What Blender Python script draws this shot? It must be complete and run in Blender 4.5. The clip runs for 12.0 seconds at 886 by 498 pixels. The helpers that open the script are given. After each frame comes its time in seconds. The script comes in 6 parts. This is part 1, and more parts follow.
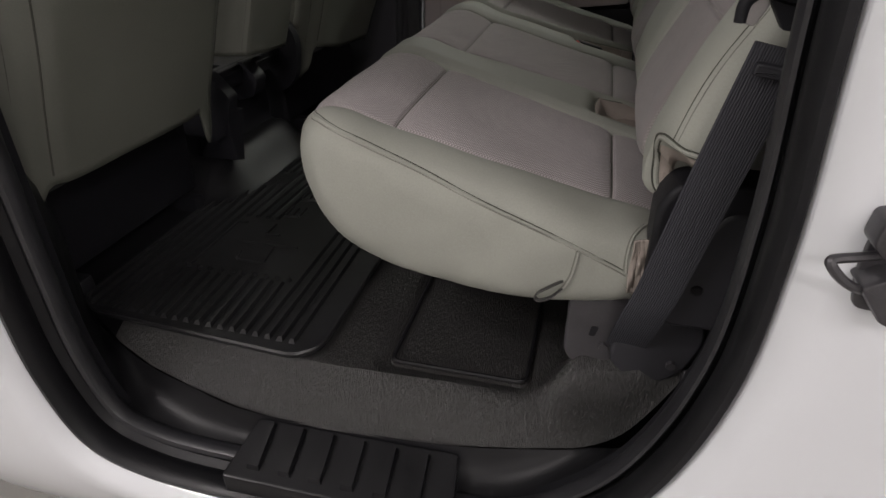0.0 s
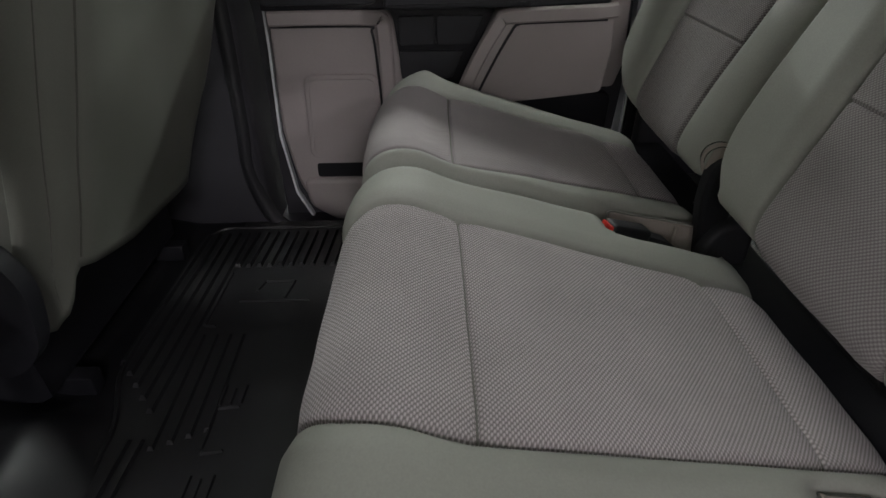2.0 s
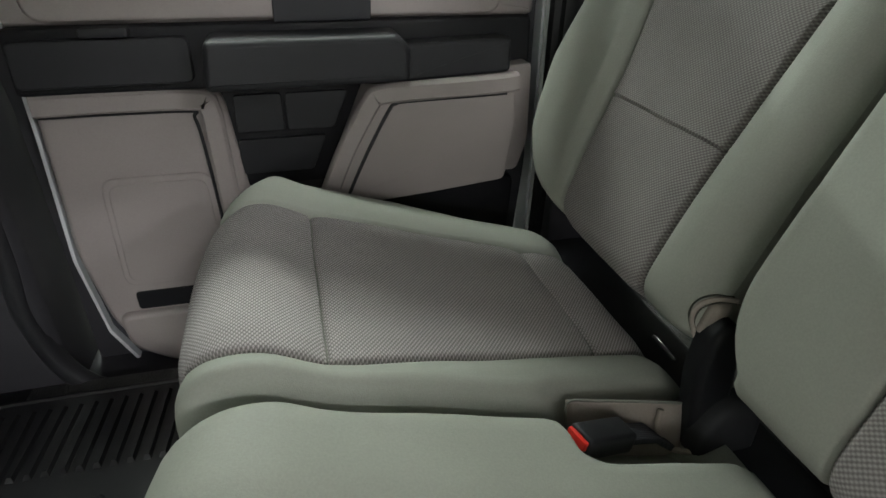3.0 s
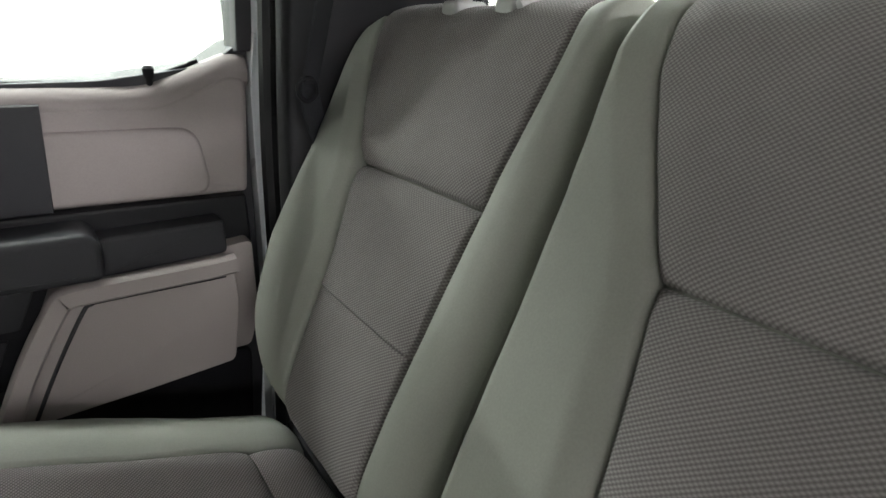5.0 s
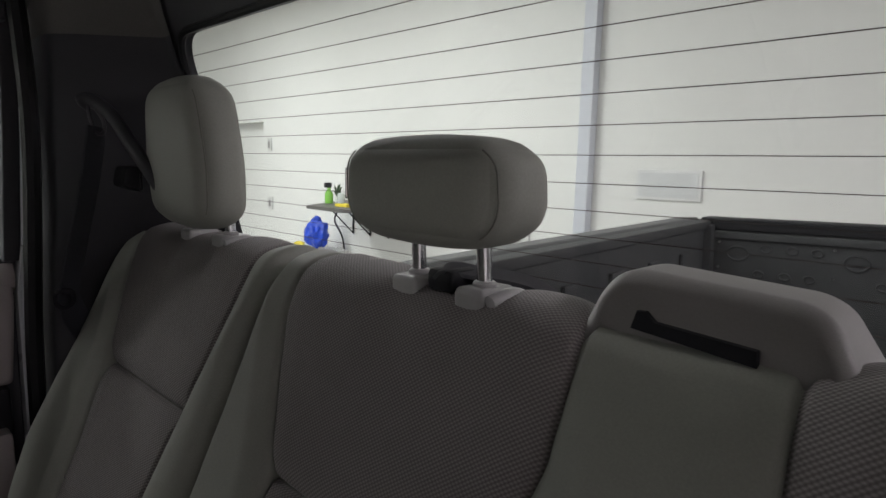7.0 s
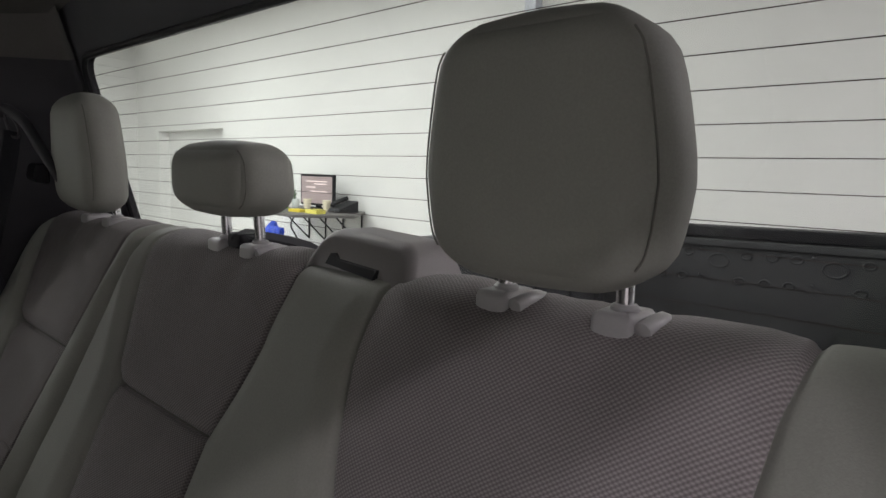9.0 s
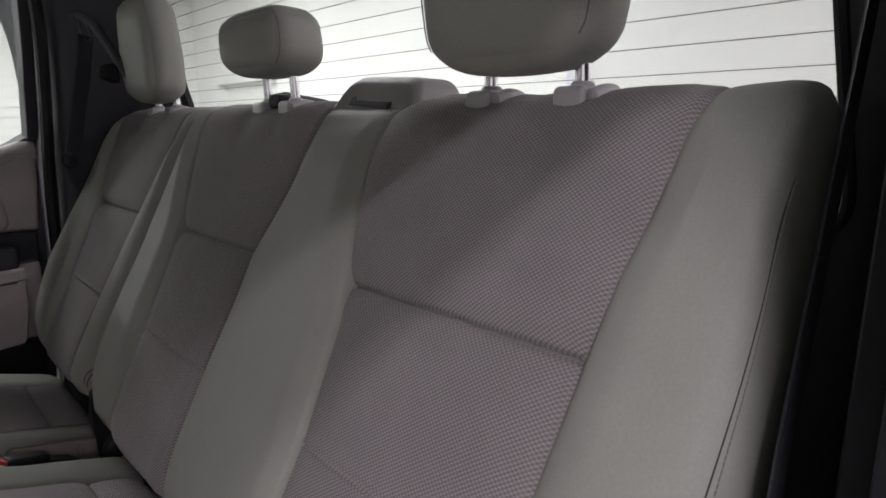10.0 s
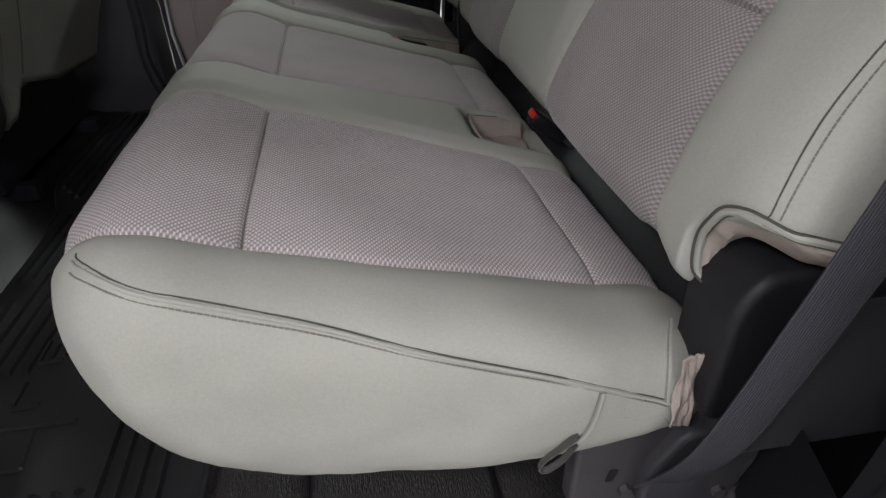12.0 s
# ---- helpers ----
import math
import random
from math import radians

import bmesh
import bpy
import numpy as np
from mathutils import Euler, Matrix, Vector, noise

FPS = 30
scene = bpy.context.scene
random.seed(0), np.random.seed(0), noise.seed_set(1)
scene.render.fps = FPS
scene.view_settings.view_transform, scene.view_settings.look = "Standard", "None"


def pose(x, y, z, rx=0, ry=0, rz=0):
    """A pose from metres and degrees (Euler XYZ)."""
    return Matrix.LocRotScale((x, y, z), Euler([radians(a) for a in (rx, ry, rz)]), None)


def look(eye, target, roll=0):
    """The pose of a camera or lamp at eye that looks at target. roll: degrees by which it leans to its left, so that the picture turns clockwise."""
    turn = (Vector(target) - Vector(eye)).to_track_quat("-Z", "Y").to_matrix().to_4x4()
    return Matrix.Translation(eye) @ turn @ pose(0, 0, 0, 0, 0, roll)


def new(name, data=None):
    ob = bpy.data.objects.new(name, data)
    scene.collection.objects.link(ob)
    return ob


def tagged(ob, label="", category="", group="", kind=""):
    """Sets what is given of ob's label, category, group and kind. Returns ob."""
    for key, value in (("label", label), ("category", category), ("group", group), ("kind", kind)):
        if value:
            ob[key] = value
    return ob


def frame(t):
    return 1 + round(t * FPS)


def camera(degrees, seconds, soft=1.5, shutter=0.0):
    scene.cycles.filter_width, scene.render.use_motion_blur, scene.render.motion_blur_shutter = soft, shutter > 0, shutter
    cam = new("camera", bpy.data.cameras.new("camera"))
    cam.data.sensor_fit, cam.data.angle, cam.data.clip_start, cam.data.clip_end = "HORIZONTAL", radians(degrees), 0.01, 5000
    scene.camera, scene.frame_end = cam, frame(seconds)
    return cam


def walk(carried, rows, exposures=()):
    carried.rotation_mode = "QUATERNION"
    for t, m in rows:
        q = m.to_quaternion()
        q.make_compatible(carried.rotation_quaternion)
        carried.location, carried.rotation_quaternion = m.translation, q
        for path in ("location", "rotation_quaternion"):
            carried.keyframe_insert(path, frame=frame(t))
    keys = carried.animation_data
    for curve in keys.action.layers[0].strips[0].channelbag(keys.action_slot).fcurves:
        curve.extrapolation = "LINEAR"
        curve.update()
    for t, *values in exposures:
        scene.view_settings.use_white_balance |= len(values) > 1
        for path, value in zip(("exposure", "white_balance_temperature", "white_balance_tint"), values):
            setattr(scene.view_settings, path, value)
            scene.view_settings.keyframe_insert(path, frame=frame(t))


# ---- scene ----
cam = camera(74.0, 12.0, 1.5, 0.08)
PATH = [
    (0, (0.264, -0.581, 0.611), (-0.184, 1.069, -0.427), -0.9),
    (0.5, (0.177, -0.418, 0.613), (-0.155, 1.255, -0.433), -1.3),
    (1, (0.132, -0.185, 0.622), (-0.088, 1.497, -0.437), -1.2),
    (1.5, (0.051, 0.035, 0.657), (-0.054, 1.725, -0.407), -1.0),
    (2, (-0.013, 0.251, 0.675), (-0.004, 1.949, -0.381), -1.0),
    (2.5, (-0.004, 0.455, 0.688), (0.182, 2.155, -0.349), -0.3),
    (2.7, (-0.001, 0.527, 0.678), (0.283, 2.229, -0.332), -0.0),
    (4.5, (0.09, 0.672, 0.708), (1.028, 2.231, -0.123), 2.1),
    (5, (0.127, 0.607, 0.783), (1.196, 2.156, 0.107), 2.0),
    (5.5, (0.146, 0.547, 0.841), (1.326, 2.068, 0.298), 2.0),
    (6, (0.157, 0.492, 0.887), (1.44, 1.977, 0.502), 1.9),
    (6.5, (0.172, 0.428, 0.915), (1.558, 1.84, 0.623), 1.7),
    (7, (0.188, 0.354, 0.924), (1.625, 1.718, 0.651), 1.5),
    (7.5, (0.188, 0.249, 0.934), (1.648, 1.591, 0.671), 1.4),
    (7.7, (0.178, 0.196, 0.933), (1.652, 1.526, 0.691), 1.9),
    (9.3, (0.158, 0.0, 0.901), (1.671, 1.284, 0.652), 1.8),
    (9.5, (0.149, -0.012, 0.871), (1.664, 1.268, 0.612), 1.5),
    (10, (0.121, -0.108, 0.787), (1.482, 1.303, 0.39), 0.7),
    (10.5, (0.09, -0.229, 0.708), (0.93, 1.497, 0.146), -0.2),
    (11, (0.093, -0.293, 0.648), (0.593, 1.462, -0.17), -0.3),
    (11.5, (0.102, -0.306, 0.615), (0.442, 1.394, -0.381), -0.8),
    (12, (0.105, -0.267, 0.579), (0.359, 1.391, -0.511), -1.0),
]
EXPOSE = [(0.0, -1.05, 6800, 10), (0.5, -0.12, 6900, 5), (1.0, -0.2, 6750, 8), (1.5, 0.0, 6400, 10), (2.0, 0.05, 6400, 9), (2.7, 0.6, 6450, -1), (4.5, 0.95, 6300, 6), (5.0, 0.92, 6400, 5), (5.5, 0.25, 6420, 7), (6.0, -0.42, 6350, 10), (6.5, -0.75, 6380, 14), (7.0, -0.95, 6400, 16), (9.5, -0.82, 6430, 16), (10.2, -0.3, 6300, 20), (10.7, 0.05, 6400, 20), (11.0, -0.1, 6350, 20), (11.5, -0.05, 6400, 15), (12.0, -0.38, 6370, 11)]
walk(cam, [(t, look(eye, target, roll)) for t, eye, target, roll in PATH], EXPOSE)

# ---- world and lamps ----
world = bpy.data.worlds.new("world")
scene.world = world
world.use_nodes = True
world.node_tree.nodes["Background"].inputs[0].default_value = (0.8, 0.85, 1.0, 1)
world.node_tree.nodes["Background"].inputs[1].default_value = 0.02

GROUND = -0.78          # shop floor below the cab floor
CEIL = 3.1              # shop ceiling
ROOM = (-6.0, 4.8, -8.5, 11.6)


def lamp(x, y, sx, sy, watts, tint=(1.0, 0.975, 0.985)):
    data = bpy.data.lights.new("ceiling_lamp", "AREA")
    data.shape, data.size, data.size_y, data.energy, data.color = "RECTANGLE", sx, sy, watts, tint
    ob = new("ceiling_lamp", data)
    ob.matrix_world = pose(x, y, CEIL - 0.07)
    return ob


PINK, GREEN = (1.0, 0.945, 0.99), (0.965, 1.0, 0.965)
# first three sit by shadow edges; the rest are unseen, added for brightness
LAMPS = [(-2.3, -1.7, 1.2, 0.2, 90, PINK), (-2.4, -2.55, 1.2, 0.2, 95, PINK), (1.4, -4.0, 1.2, 0.25, 125, PINK), (-1.2, -7.2, 3.6, 0.3, 115, PINK), (3.4, -3.2, 1.2, 0.3, 150, PINK),
         (-5.3, -1.6, 0.3, 1.2, 55, GREEN), (-5.3, 3.2, 0.3, 1.2, 110, GREEN), (2.3, 4.4, 1.2, 0.3, 120, GREEN), (-0.4, 2.5, 2.4, 0.4, 75, GREEN), (0.1, 4.6, 2.4, 0.8, 115, GREEN), (2.2, 7.6, 1.2, 0.3, 220, GREEN), (-2.4, 8.6, 1.2, 0.3, 320, GREEN)]
for row in LAMPS:
    lamp(*row)


# ---- materials ----
def shader(name, color, rough=0.5, metal=0.0, spec=0.5):
    m = bpy.data.materials.new(name)
    m.use_nodes = True
    b = m.node_tree.nodes["Principled BSDF"]
    b.inputs["Base Color"].default_value = (*color, 1)
    b.inputs["Roughness"].default_value = rough
    b.inputs["Metallic"].default_value = metal
    b.inputs["Specular IOR Level"].default_value = spec
    return m, m.node_tree, b


def node(tree, kind, **values):
    n = tree.nodes.new(kind)
    for k, v in values.items():
        if k in n.inputs:
            n.inputs[k].default_value = v
    return n


def vary(tree, b, color, scale, amount, fine=0.0, fine_scale=400.0, bump=0.0, bump_scale=600.0, distance=0.001, rough=None):
    """Two scales of colour change and a fine relief on a plain surface."""
    co = tree.nodes.new("ShaderNodeTexCoord")
    big = node(tree, "ShaderNodeTexNoise", Scale=scale, Detail=4.0, Roughness=0.6)
    tree.links.new(co.outputs["Object"], big.inputs["Vector"])
    small = node(tree, "ShaderNodeTexNoise", Scale=fine_scale, Detail=2.0)
    tree.links.new(co.outputs["Object"], small.inputs["Vector"])
    mix = node(tree, "ShaderNodeMath")
    mix.operation = "MULTIPLY_ADD"
    tree.links.new(small.outputs["Fac"], mix.inputs[0])
    mix.inputs[1].default_value = fine / max(amount, 1e-4)
    tree.links.new(big.outputs["Fac"], mix.inputs[2])
    ramp = node(tree, "ShaderNodeMapRange")
    tree.links.new(mix.outputs[0], ramp.inputs["Value"])
    ramp.inputs["From Min"].default_value = 0.25 + 0.5 * fine / max(amount, 1e-4)
    ramp.inputs["From Max"].default_value = 0.75 + 0.5 * fine / max(amount, 1e-4)
    ramp.inputs["To Min"].default_value, ramp.inputs["To Max"].default_value = 1 - amount, 1 + amount
    ramp.clamp = False
    tint = node(tree, "ShaderNodeVectorMath")
    tint.operation = "SCALE"
    tint.inputs[0].default_value = color
    tree.links.new(ramp.outputs[0], tint.inputs["Scale"])
    tree.links.new(tint.outputs[0], b.inputs["Base Color"])
    if rough:
        rr = node(tree, "ShaderNodeMapRange")
        tree.links.new(big.outputs["Fac"], rr.inputs["Value"])
        rr.inputs["From Min"].default_value, rr.inputs["From Max"].default_value = 0.3, 0.7
        rr.inputs["To Min"].default_value, rr.inputs["To Max"].default_value = rough
        tree.links.new(rr.outputs[0], b.inputs["Roughness"])
    if bump:
        rel = node(tree, "ShaderNodeTexNoise", Scale=bump_scale, Detail=2.0, Roughness=0.5)
        tree.links.new(co.outputs["Object"], rel.inputs["Vector"])
        bm_ = node(tree, "ShaderNodeBump", Strength=bump, Distance=distance)
        tree.links.new(rel.outputs["Fac"], bm_.inputs["Height"])
        tree.links.new(bm_.outputs[0], b.inputs["Normal"])
    return tint


def plain(name, color, rough=0.5, metal=0.0, amount=0.08, scale=8.0, fine=0.03, bump=0.15, bump_scale=700.0, distance=0.0006, spec=0.5, roughs=None):
    m, tree, b = shader(name, color, rough, metal, spec)
    vary(tree, b, color, scale, amount, fine, 500.0, bump, bump_scale, distance, roughs)
    return m


def woven(name, light, dark, waves, strands, depth):
    """Knitted cloth: slanting rows of small knots, laid out in metres along the surface."""
    m, tree, b = shader(name, light, 0.9, 0.0, 0.2)
    uv = tree.nodes.new("ShaderNodeUVMap")
    uv.uv_map = "cloth"
    sep = tree.nodes.new("ShaderNodeSeparateXYZ")
    tree.links.new(uv.outputs[0], sep.inputs[0])

    def wave(a, c, gain, phase=0.0):
        m1 = node(tree, "ShaderNodeMath")
        m1.operation = "MULTIPLY"
        m1.inputs[1].default_value = a
        tree.links.new(sep.outputs["X"], m1.inputs[0])
        m2 = node(tree, "ShaderNodeMath")
        m2.operation = "MULTIPLY_ADD"
        m2.inputs[1].default_value = c
        tree.links.new(sep.outputs["Y"], m2.inputs[0])
        tree.links.new(m1.outputs[0], m2.inputs[2])
        si = node(tree, "ShaderNodeMath")
        si.operation = "SINE"
        shift = node(tree, "ShaderNodeMath")
        shift.operation = "ADD"
        shift.inputs[1].default_value = phase
        tree.links.new(m2.outputs[0], shift.inputs[0])
        tree.links.new(shift.outputs[0], si.inputs[0])
        g = node(tree, "ShaderNodeMath")
        g.operation = "MULTIPLY"
        g.inputs[1].default_value = gain
        tree.links.new(si.outputs[0], g.inputs[0])
        return g

    # two crossed waves make the knots, a third one lines them up in strands
    w1, w2 = (wave(math.tau * a, math.tau * c, gain) for a, c, gain in waves)
    w3 = wave(0.0, math.tau * (waves[0][1] - waves[1][1]), strands, math.pi / 2)
    mul = node(tree, "ShaderNodeMath")
    mul.operation = "ADD"
    tree.links.new(w1.outputs[0], mul.inputs[0])
    tree.links.new(w2.outputs[0], mul.inputs[1])
    both = node(tree, "ShaderNodeMath")
    both.operation = "ADD"
    tree.links.new(mul.outputs[0], both.inputs[0])
    tree.links.new(w3.outputs[0], both.inputs[1])
    rng = node(tree, "ShaderNodeMapRange")
    tree.links.new(both.outputs[0], rng.inputs["Value"])
    rng.inputs["From Min"].default_value, rng.inputs["From Max"].default_value = -0.9, 0.9
    co = tree.nodes.new("ShaderNodeTexCoord")
    big = node(tree, "ShaderNodeTexNoise", Scale=9.0, Detail=5.0, Roughness=0.65)
    tree.links.new(co.outputs["Object"], big.inputs["Vector"])
    fuzz = node(tree, "ShaderNodeTexNoise", Scale=900.0, Detail=2.0)
    tree.links.new(co.outputs["Object"], fuzz.inputs["Vector"])
    mixc = tree.nodes.new("ShaderNodeMix")
    mixc.data_type = "RGBA"
    mixc.inputs["A"].default_value, mixc.inputs["B"].default_value = (*dark, 1), (*light, 1)
    tree.links.new(rng.outputs[0], mixc.inputs["Factor"])
    add = node(tree, "ShaderNodeMath")
    add.operation = "MULTIPLY_ADD"
    add.inputs[1].default_value = 0.5
    tree.links.new(fuzz.outputs["Fac"], add.inputs[0])
    tree.links.new(big.outputs["Fac"], add.inputs[2])
    mr = node(tree, "ShaderNodeMapRange")
    tree.links.new(add.outputs[0], mr.inputs["Value"])
    mr.inputs["From Min"].default_value, mr.inputs["From Max"].default_value = 0.45, 1.05
    mr.inputs["To Min"].default_value, mr.inputs["To Max"].default_value = 0.88, 1.12
    sc = node(tree, "ShaderNodeVectorMath")
    sc.operation = "SCALE"
    tree.links.new(mixc.outputs["Result"], sc.inputs[0])
    tree.links.new(mr.outputs[0], sc.inputs["Scale"])
    tree.links.new(sc.outputs[0], b.inputs["Base Color"])
    bp = node(tree, "ShaderNodeBump", Strength=0.8, Distance=depth)
    tree.links.new(rng.outputs[0], bp.inputs["Height"])
    tree.links.new(bp.outputs[0], b.inputs["Normal"])
    b.inputs["Sheen Weight"].default_value = 0.15
    return m


def webbing(name, color, pitch):
    m, tree, b = shader(name, color, 0.65, 0.0, 0.35)
    uv = tree.nodes.new("ShaderNodeUVMap")
    uv.uv_map = "cloth"
    rib = node(tree, "ShaderNodeTexWave", Scale=0.314 / pitch, Distortion=2.2, Detail=1.0)
    rib.inputs["Detail Scale"].default_value = 2.0
    rib.bands_direction = "X"
    mp = tree.nodes.new("ShaderNodeMapping")
    tree.links.new(uv.outputs[0], mp.inputs[0])
    mp.inputs["Scale"].default_value = (1.0, 0.45, 1.0)
    tree.links.new(mp.outputs[0], rib.inputs["Vector"])
    rr = node(tree, "ShaderNodeMapRange")
    rr.inputs["To Min"].default_value, rr.inputs["To Max"].default_value = 0.78, 1.2
    tree.links.new(rib.outputs["Fac"], rr.inputs["Value"])
    sc = node(tree, "ShaderNodeVectorMath")
    sc.operation = "SCALE"
    sc.inputs[0].default_value = color
    tree.links.new(rr.outputs[0], sc.inputs["Scale"])
    tree.links.new(sc.outputs[0], b.inputs["Base Color"])
    bp = node(tree, "ShaderNodeBump", Strength=0.8, Distance=0.0006)
    tree.links.new(rib.outputs["Fac"], bp.inputs["Height"])
    tree.links.new(bp.outputs[0], b.inputs["Normal"])
    return m


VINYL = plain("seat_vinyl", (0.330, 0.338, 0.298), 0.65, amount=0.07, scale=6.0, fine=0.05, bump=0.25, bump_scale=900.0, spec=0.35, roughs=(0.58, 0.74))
# seat vinyl darkened for the shade on the front seat backs
VINYL_SHADED = plain("shaded_seat_vinyl", (0.15, 0.155, 0.132), 0.55, amount=0.08, scale=5.0, fine=0.05, bump=0.25, bump_scale=800.0, roughs=(0.45, 0.6))
TUCK = plain("lining_cloth", (0.34, 0.295, 0.262), 0.85, amount=0.12, scale=25.0, fine=0.06, bump=0.3, bump_scale=400.0)
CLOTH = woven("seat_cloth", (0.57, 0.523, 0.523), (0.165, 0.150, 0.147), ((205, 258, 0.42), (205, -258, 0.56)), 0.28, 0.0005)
# the same knit, its colour darkened for the shade on the backrests
CLOTH_SHADED = woven("shaded_seat_cloth", (0.340, 0.312, 0.308), (0.150, 0.137, 0.134), ((212, 258, 0.60), (212, -258, 0.38)), 0.14, 0.0004)
# for stitches, and for tubes that darken the seam grooves like shade
THREAD_AND_SHADE = plain("seam_thread_and_shade", (0.20, 0.20, 0.175), 0.8, amount=0.1)
SEAMDARK = plain("dark_seam", (0.06, 0.062, 0.05), 0.8, amount=0.1)
TRIM = plain("door_trim_plastic", (0.385, 0.342, 0.332), 0.55, amount=0.05, scale=5.0, fine=0.04, bump=0.3, bump_scale=1100.0, roughs=(0.48, 0.62))
BLACK = plain("black_plastic", (0.013, 0.013, 0.016), 0.5, spec=0.28, amount=0.15, scale=7.0, fine=0.05, bump=0.25, bump_scale=1000.0, roughs=(0.4, 0.58))
DARKGREY = plain("charcoal_plastic", (0.036, 0.036, 0.041), 0.5, spec=0.32, amount=0.12, scale=7.0, fine=0.05, bump=0.25, bump_scale=1000.0, roughs=(0.42, 0.6))
DARKCLOTH = plain("charcoal_cloth", (0.055, 0.055, 0.06), 0.9, amount=0.1, fine=0.1, bump=0.5, bump_scale=700.0)
PILLAR = plain("pillar_trim", (0.042, 0.041, 0.047), 0.55, spec=0.35, amount=0.12, scale=5.0, fine=0.05, bump=0.25, bump_scale=900.0, roughs=(0.45, 0.65))
LINER = plain("headliner_cloth", (0.13, 0.125, 0.115), 0.95, amount=0.06, scale=10.0, fine=0.08, bump=0.4, bump_scale=500.0)
RUBBER = plain("black_rubber", (0.009, 0.009, 0.0105), 0.45, spec=0.28, amount=0.2, scale=9.0, fine=0.06, bump=0.2, bump_scale=600.0, roughs=(0.32, 0.55))
MATRUB = plain("mat_rubber", (0.015, 0.015, 0.0165), 0.38, amount=0.25, scale=7.0, fine=0.08, bump=0.2, bump_scale=500.0, spec=0.45, roughs=(0.28, 0.46))
def grained(name, color):
    """Moulded floor covering with a coarse leather grain drawn out in one direction."""
    m, tree, b = shader(name, color, 0.30, 0.0, 1.0)
    vary(tree, b, color, 14.0, 0.10, 0.08, 500.0, 0.0, 1.0, 0.001, (0.29, 0.35))
    co = tree.nodes.new("ShaderNodeTexCoord")
    mp = tree.nodes.new("ShaderNodeMapping")
    mp.inputs["Scale"].default_value = (1.0, 0.20, 0.20)
    tree.links.new(co.outputs["Object"], mp.inputs[0])
    rel = node(tree, "ShaderNodeTexNoise", Scale=620.0, Detail=2.5, Roughness=0.6, Distortion=0.4)
    tree.links.new(mp.outputs[0], rel.inputs["Vector"])
    bp = node(tree, "ShaderNodeBump", Strength=1.0, Distance=0.006)
    tree.links.new(rel.outputs["Fac"], bp.inputs["Height"])
    tree.links.new(bp.outputs[0], b.inputs["Normal"])
    return m


FLOORVINYL = grained("grained_floor_vinyl", (0.034, 0.033, 0.033))
SEAL = plain("seal_rubber", (0.022, 0.022, 0.025), 0.32, amount=0.15, scale=9.0, fine=0.05, bump=0.15, bump_scale=600.0, roughs=(0.28, 0.44))
PAINT = plain("white_paint", (0.74, 0.76, 0.79), 0.3, amount=0.02, scale=2.0, fine=0.0, bump=0.0, roughs=(0.26, 0.36))
PAINT.node_tree.nodes["Principled BSDF"].inputs["Coat Weight"].default_value = 1.0
PAINT.node_tree.nodes["Principled BSDF"].inputs["Coat Roughness"].default_value = 0.06
GREYPLASTIC = plain("grey_plastic", (0.27, 0.255, 0.25), 0.5, amount=0.05, scale=8.0, fine=0.04, bump=0.25, bump_scale=1000.0)
GUIDE = plain("light_grey_plastic", (0.42, 0.415, 0.41), 0.32, amount=0.05, scale=9.0, fine=0.03, bump=0.15, bump_scale=1000.0)
CHROME, _t, _b = shader("chrome", (0.9, 0.9, 0.92), 0.22, 1.0)
STEEL = plain("painted_steel", (0.075, 0.072, 0.078), 0.38, 0.35, amount=0.2, scale=18.0, fine=0.08, bump=0.2, bump_scale=200.0, roughs=(0.28, 0.5))
BELT = webbing("belt_webbing", (0.044, 0.045, 0.053), 0.0024)
RED = plain("red_button", (0.75, 0.03, 0.02), 0.4, amount=0.05)
BEDLINER = plain("bed_liner", (0.045, 0.047, 0.05), 0.6, amount=0.25, scale=6.0, fine=0.08, bump=0.4, bump_scale=300.0, distance=0.001)
RAILCAP = plain("rail_cap_plastic", (0.11, 0.112, 0.115), 0.5, amount=0.15, scale=6.0, fine=0.06, bump=0.3, bump_scale=500.0)
WALLW = plain("shop_wall_paint", (0.80, 0.80, 0.78), 0.6, amount=0.03, scale=0.8, fine=0.02, bump=0.1, bump_scale=60.0)
CEILW = plain("shop_ceiling_paint", (0.78, 0.78, 0.77), 0.8, amount=0.03, scale=0.6)
CONCRETE = plain("concrete", (0.30, 0.29, 0.275), 0.45, amount=0.12, scale=1.4, fine=0.06, bump=0.15, bump_scale=40.0, distance=0.002, roughs=(0.3, 0.55))
WIRE = plain("heater_wire", (0.05, 0.035, 0.03), 0.6)


def glass(name, tint, gloss):
    m = bpy.data.materials.new(name)
    m.use_nodes = True
    tree = m.node_tree
    tree.nodes.remove(tree.nodes["Principled BSDF"])
    out = tree.nodes["Material Output"]
    tr = tree.nodes.new("ShaderNodeBsdfTransparent")
    tr.inputs[0].default_value = (*tint, 1)
    gl = tree.nodes.new("ShaderNodeBsdfGlossy")
    gl.inputs["Roughness"].default_value = 0.02
    mx = tree.nodes.new("ShaderNodeMixShader")
    mx.inputs[0].default_value = gloss
    tree.links.new(tr.outputs[0], mx.inputs[1])
    tree.links.new(gl.outputs[0], mx.inputs[2])
    tree.links.new(mx.outputs[0], out.inputs["Surface"])
    return m


GLASS = glass("window_glass", (0.93, 0.95, 0.93), 0.05)


def glowing(name, color, strength):
    m = bpy.data.materials.new(name)
    m.use_nodes = True
    b = m.node_tree.nodes["Principled BSDF"]
    b.inputs["Base Color"].default_value = (*color, 1)
    b.inputs["Emission Color"].default_value = (*color, 1)
    b.inputs["Emission Strength"].default_value = strength
    return m


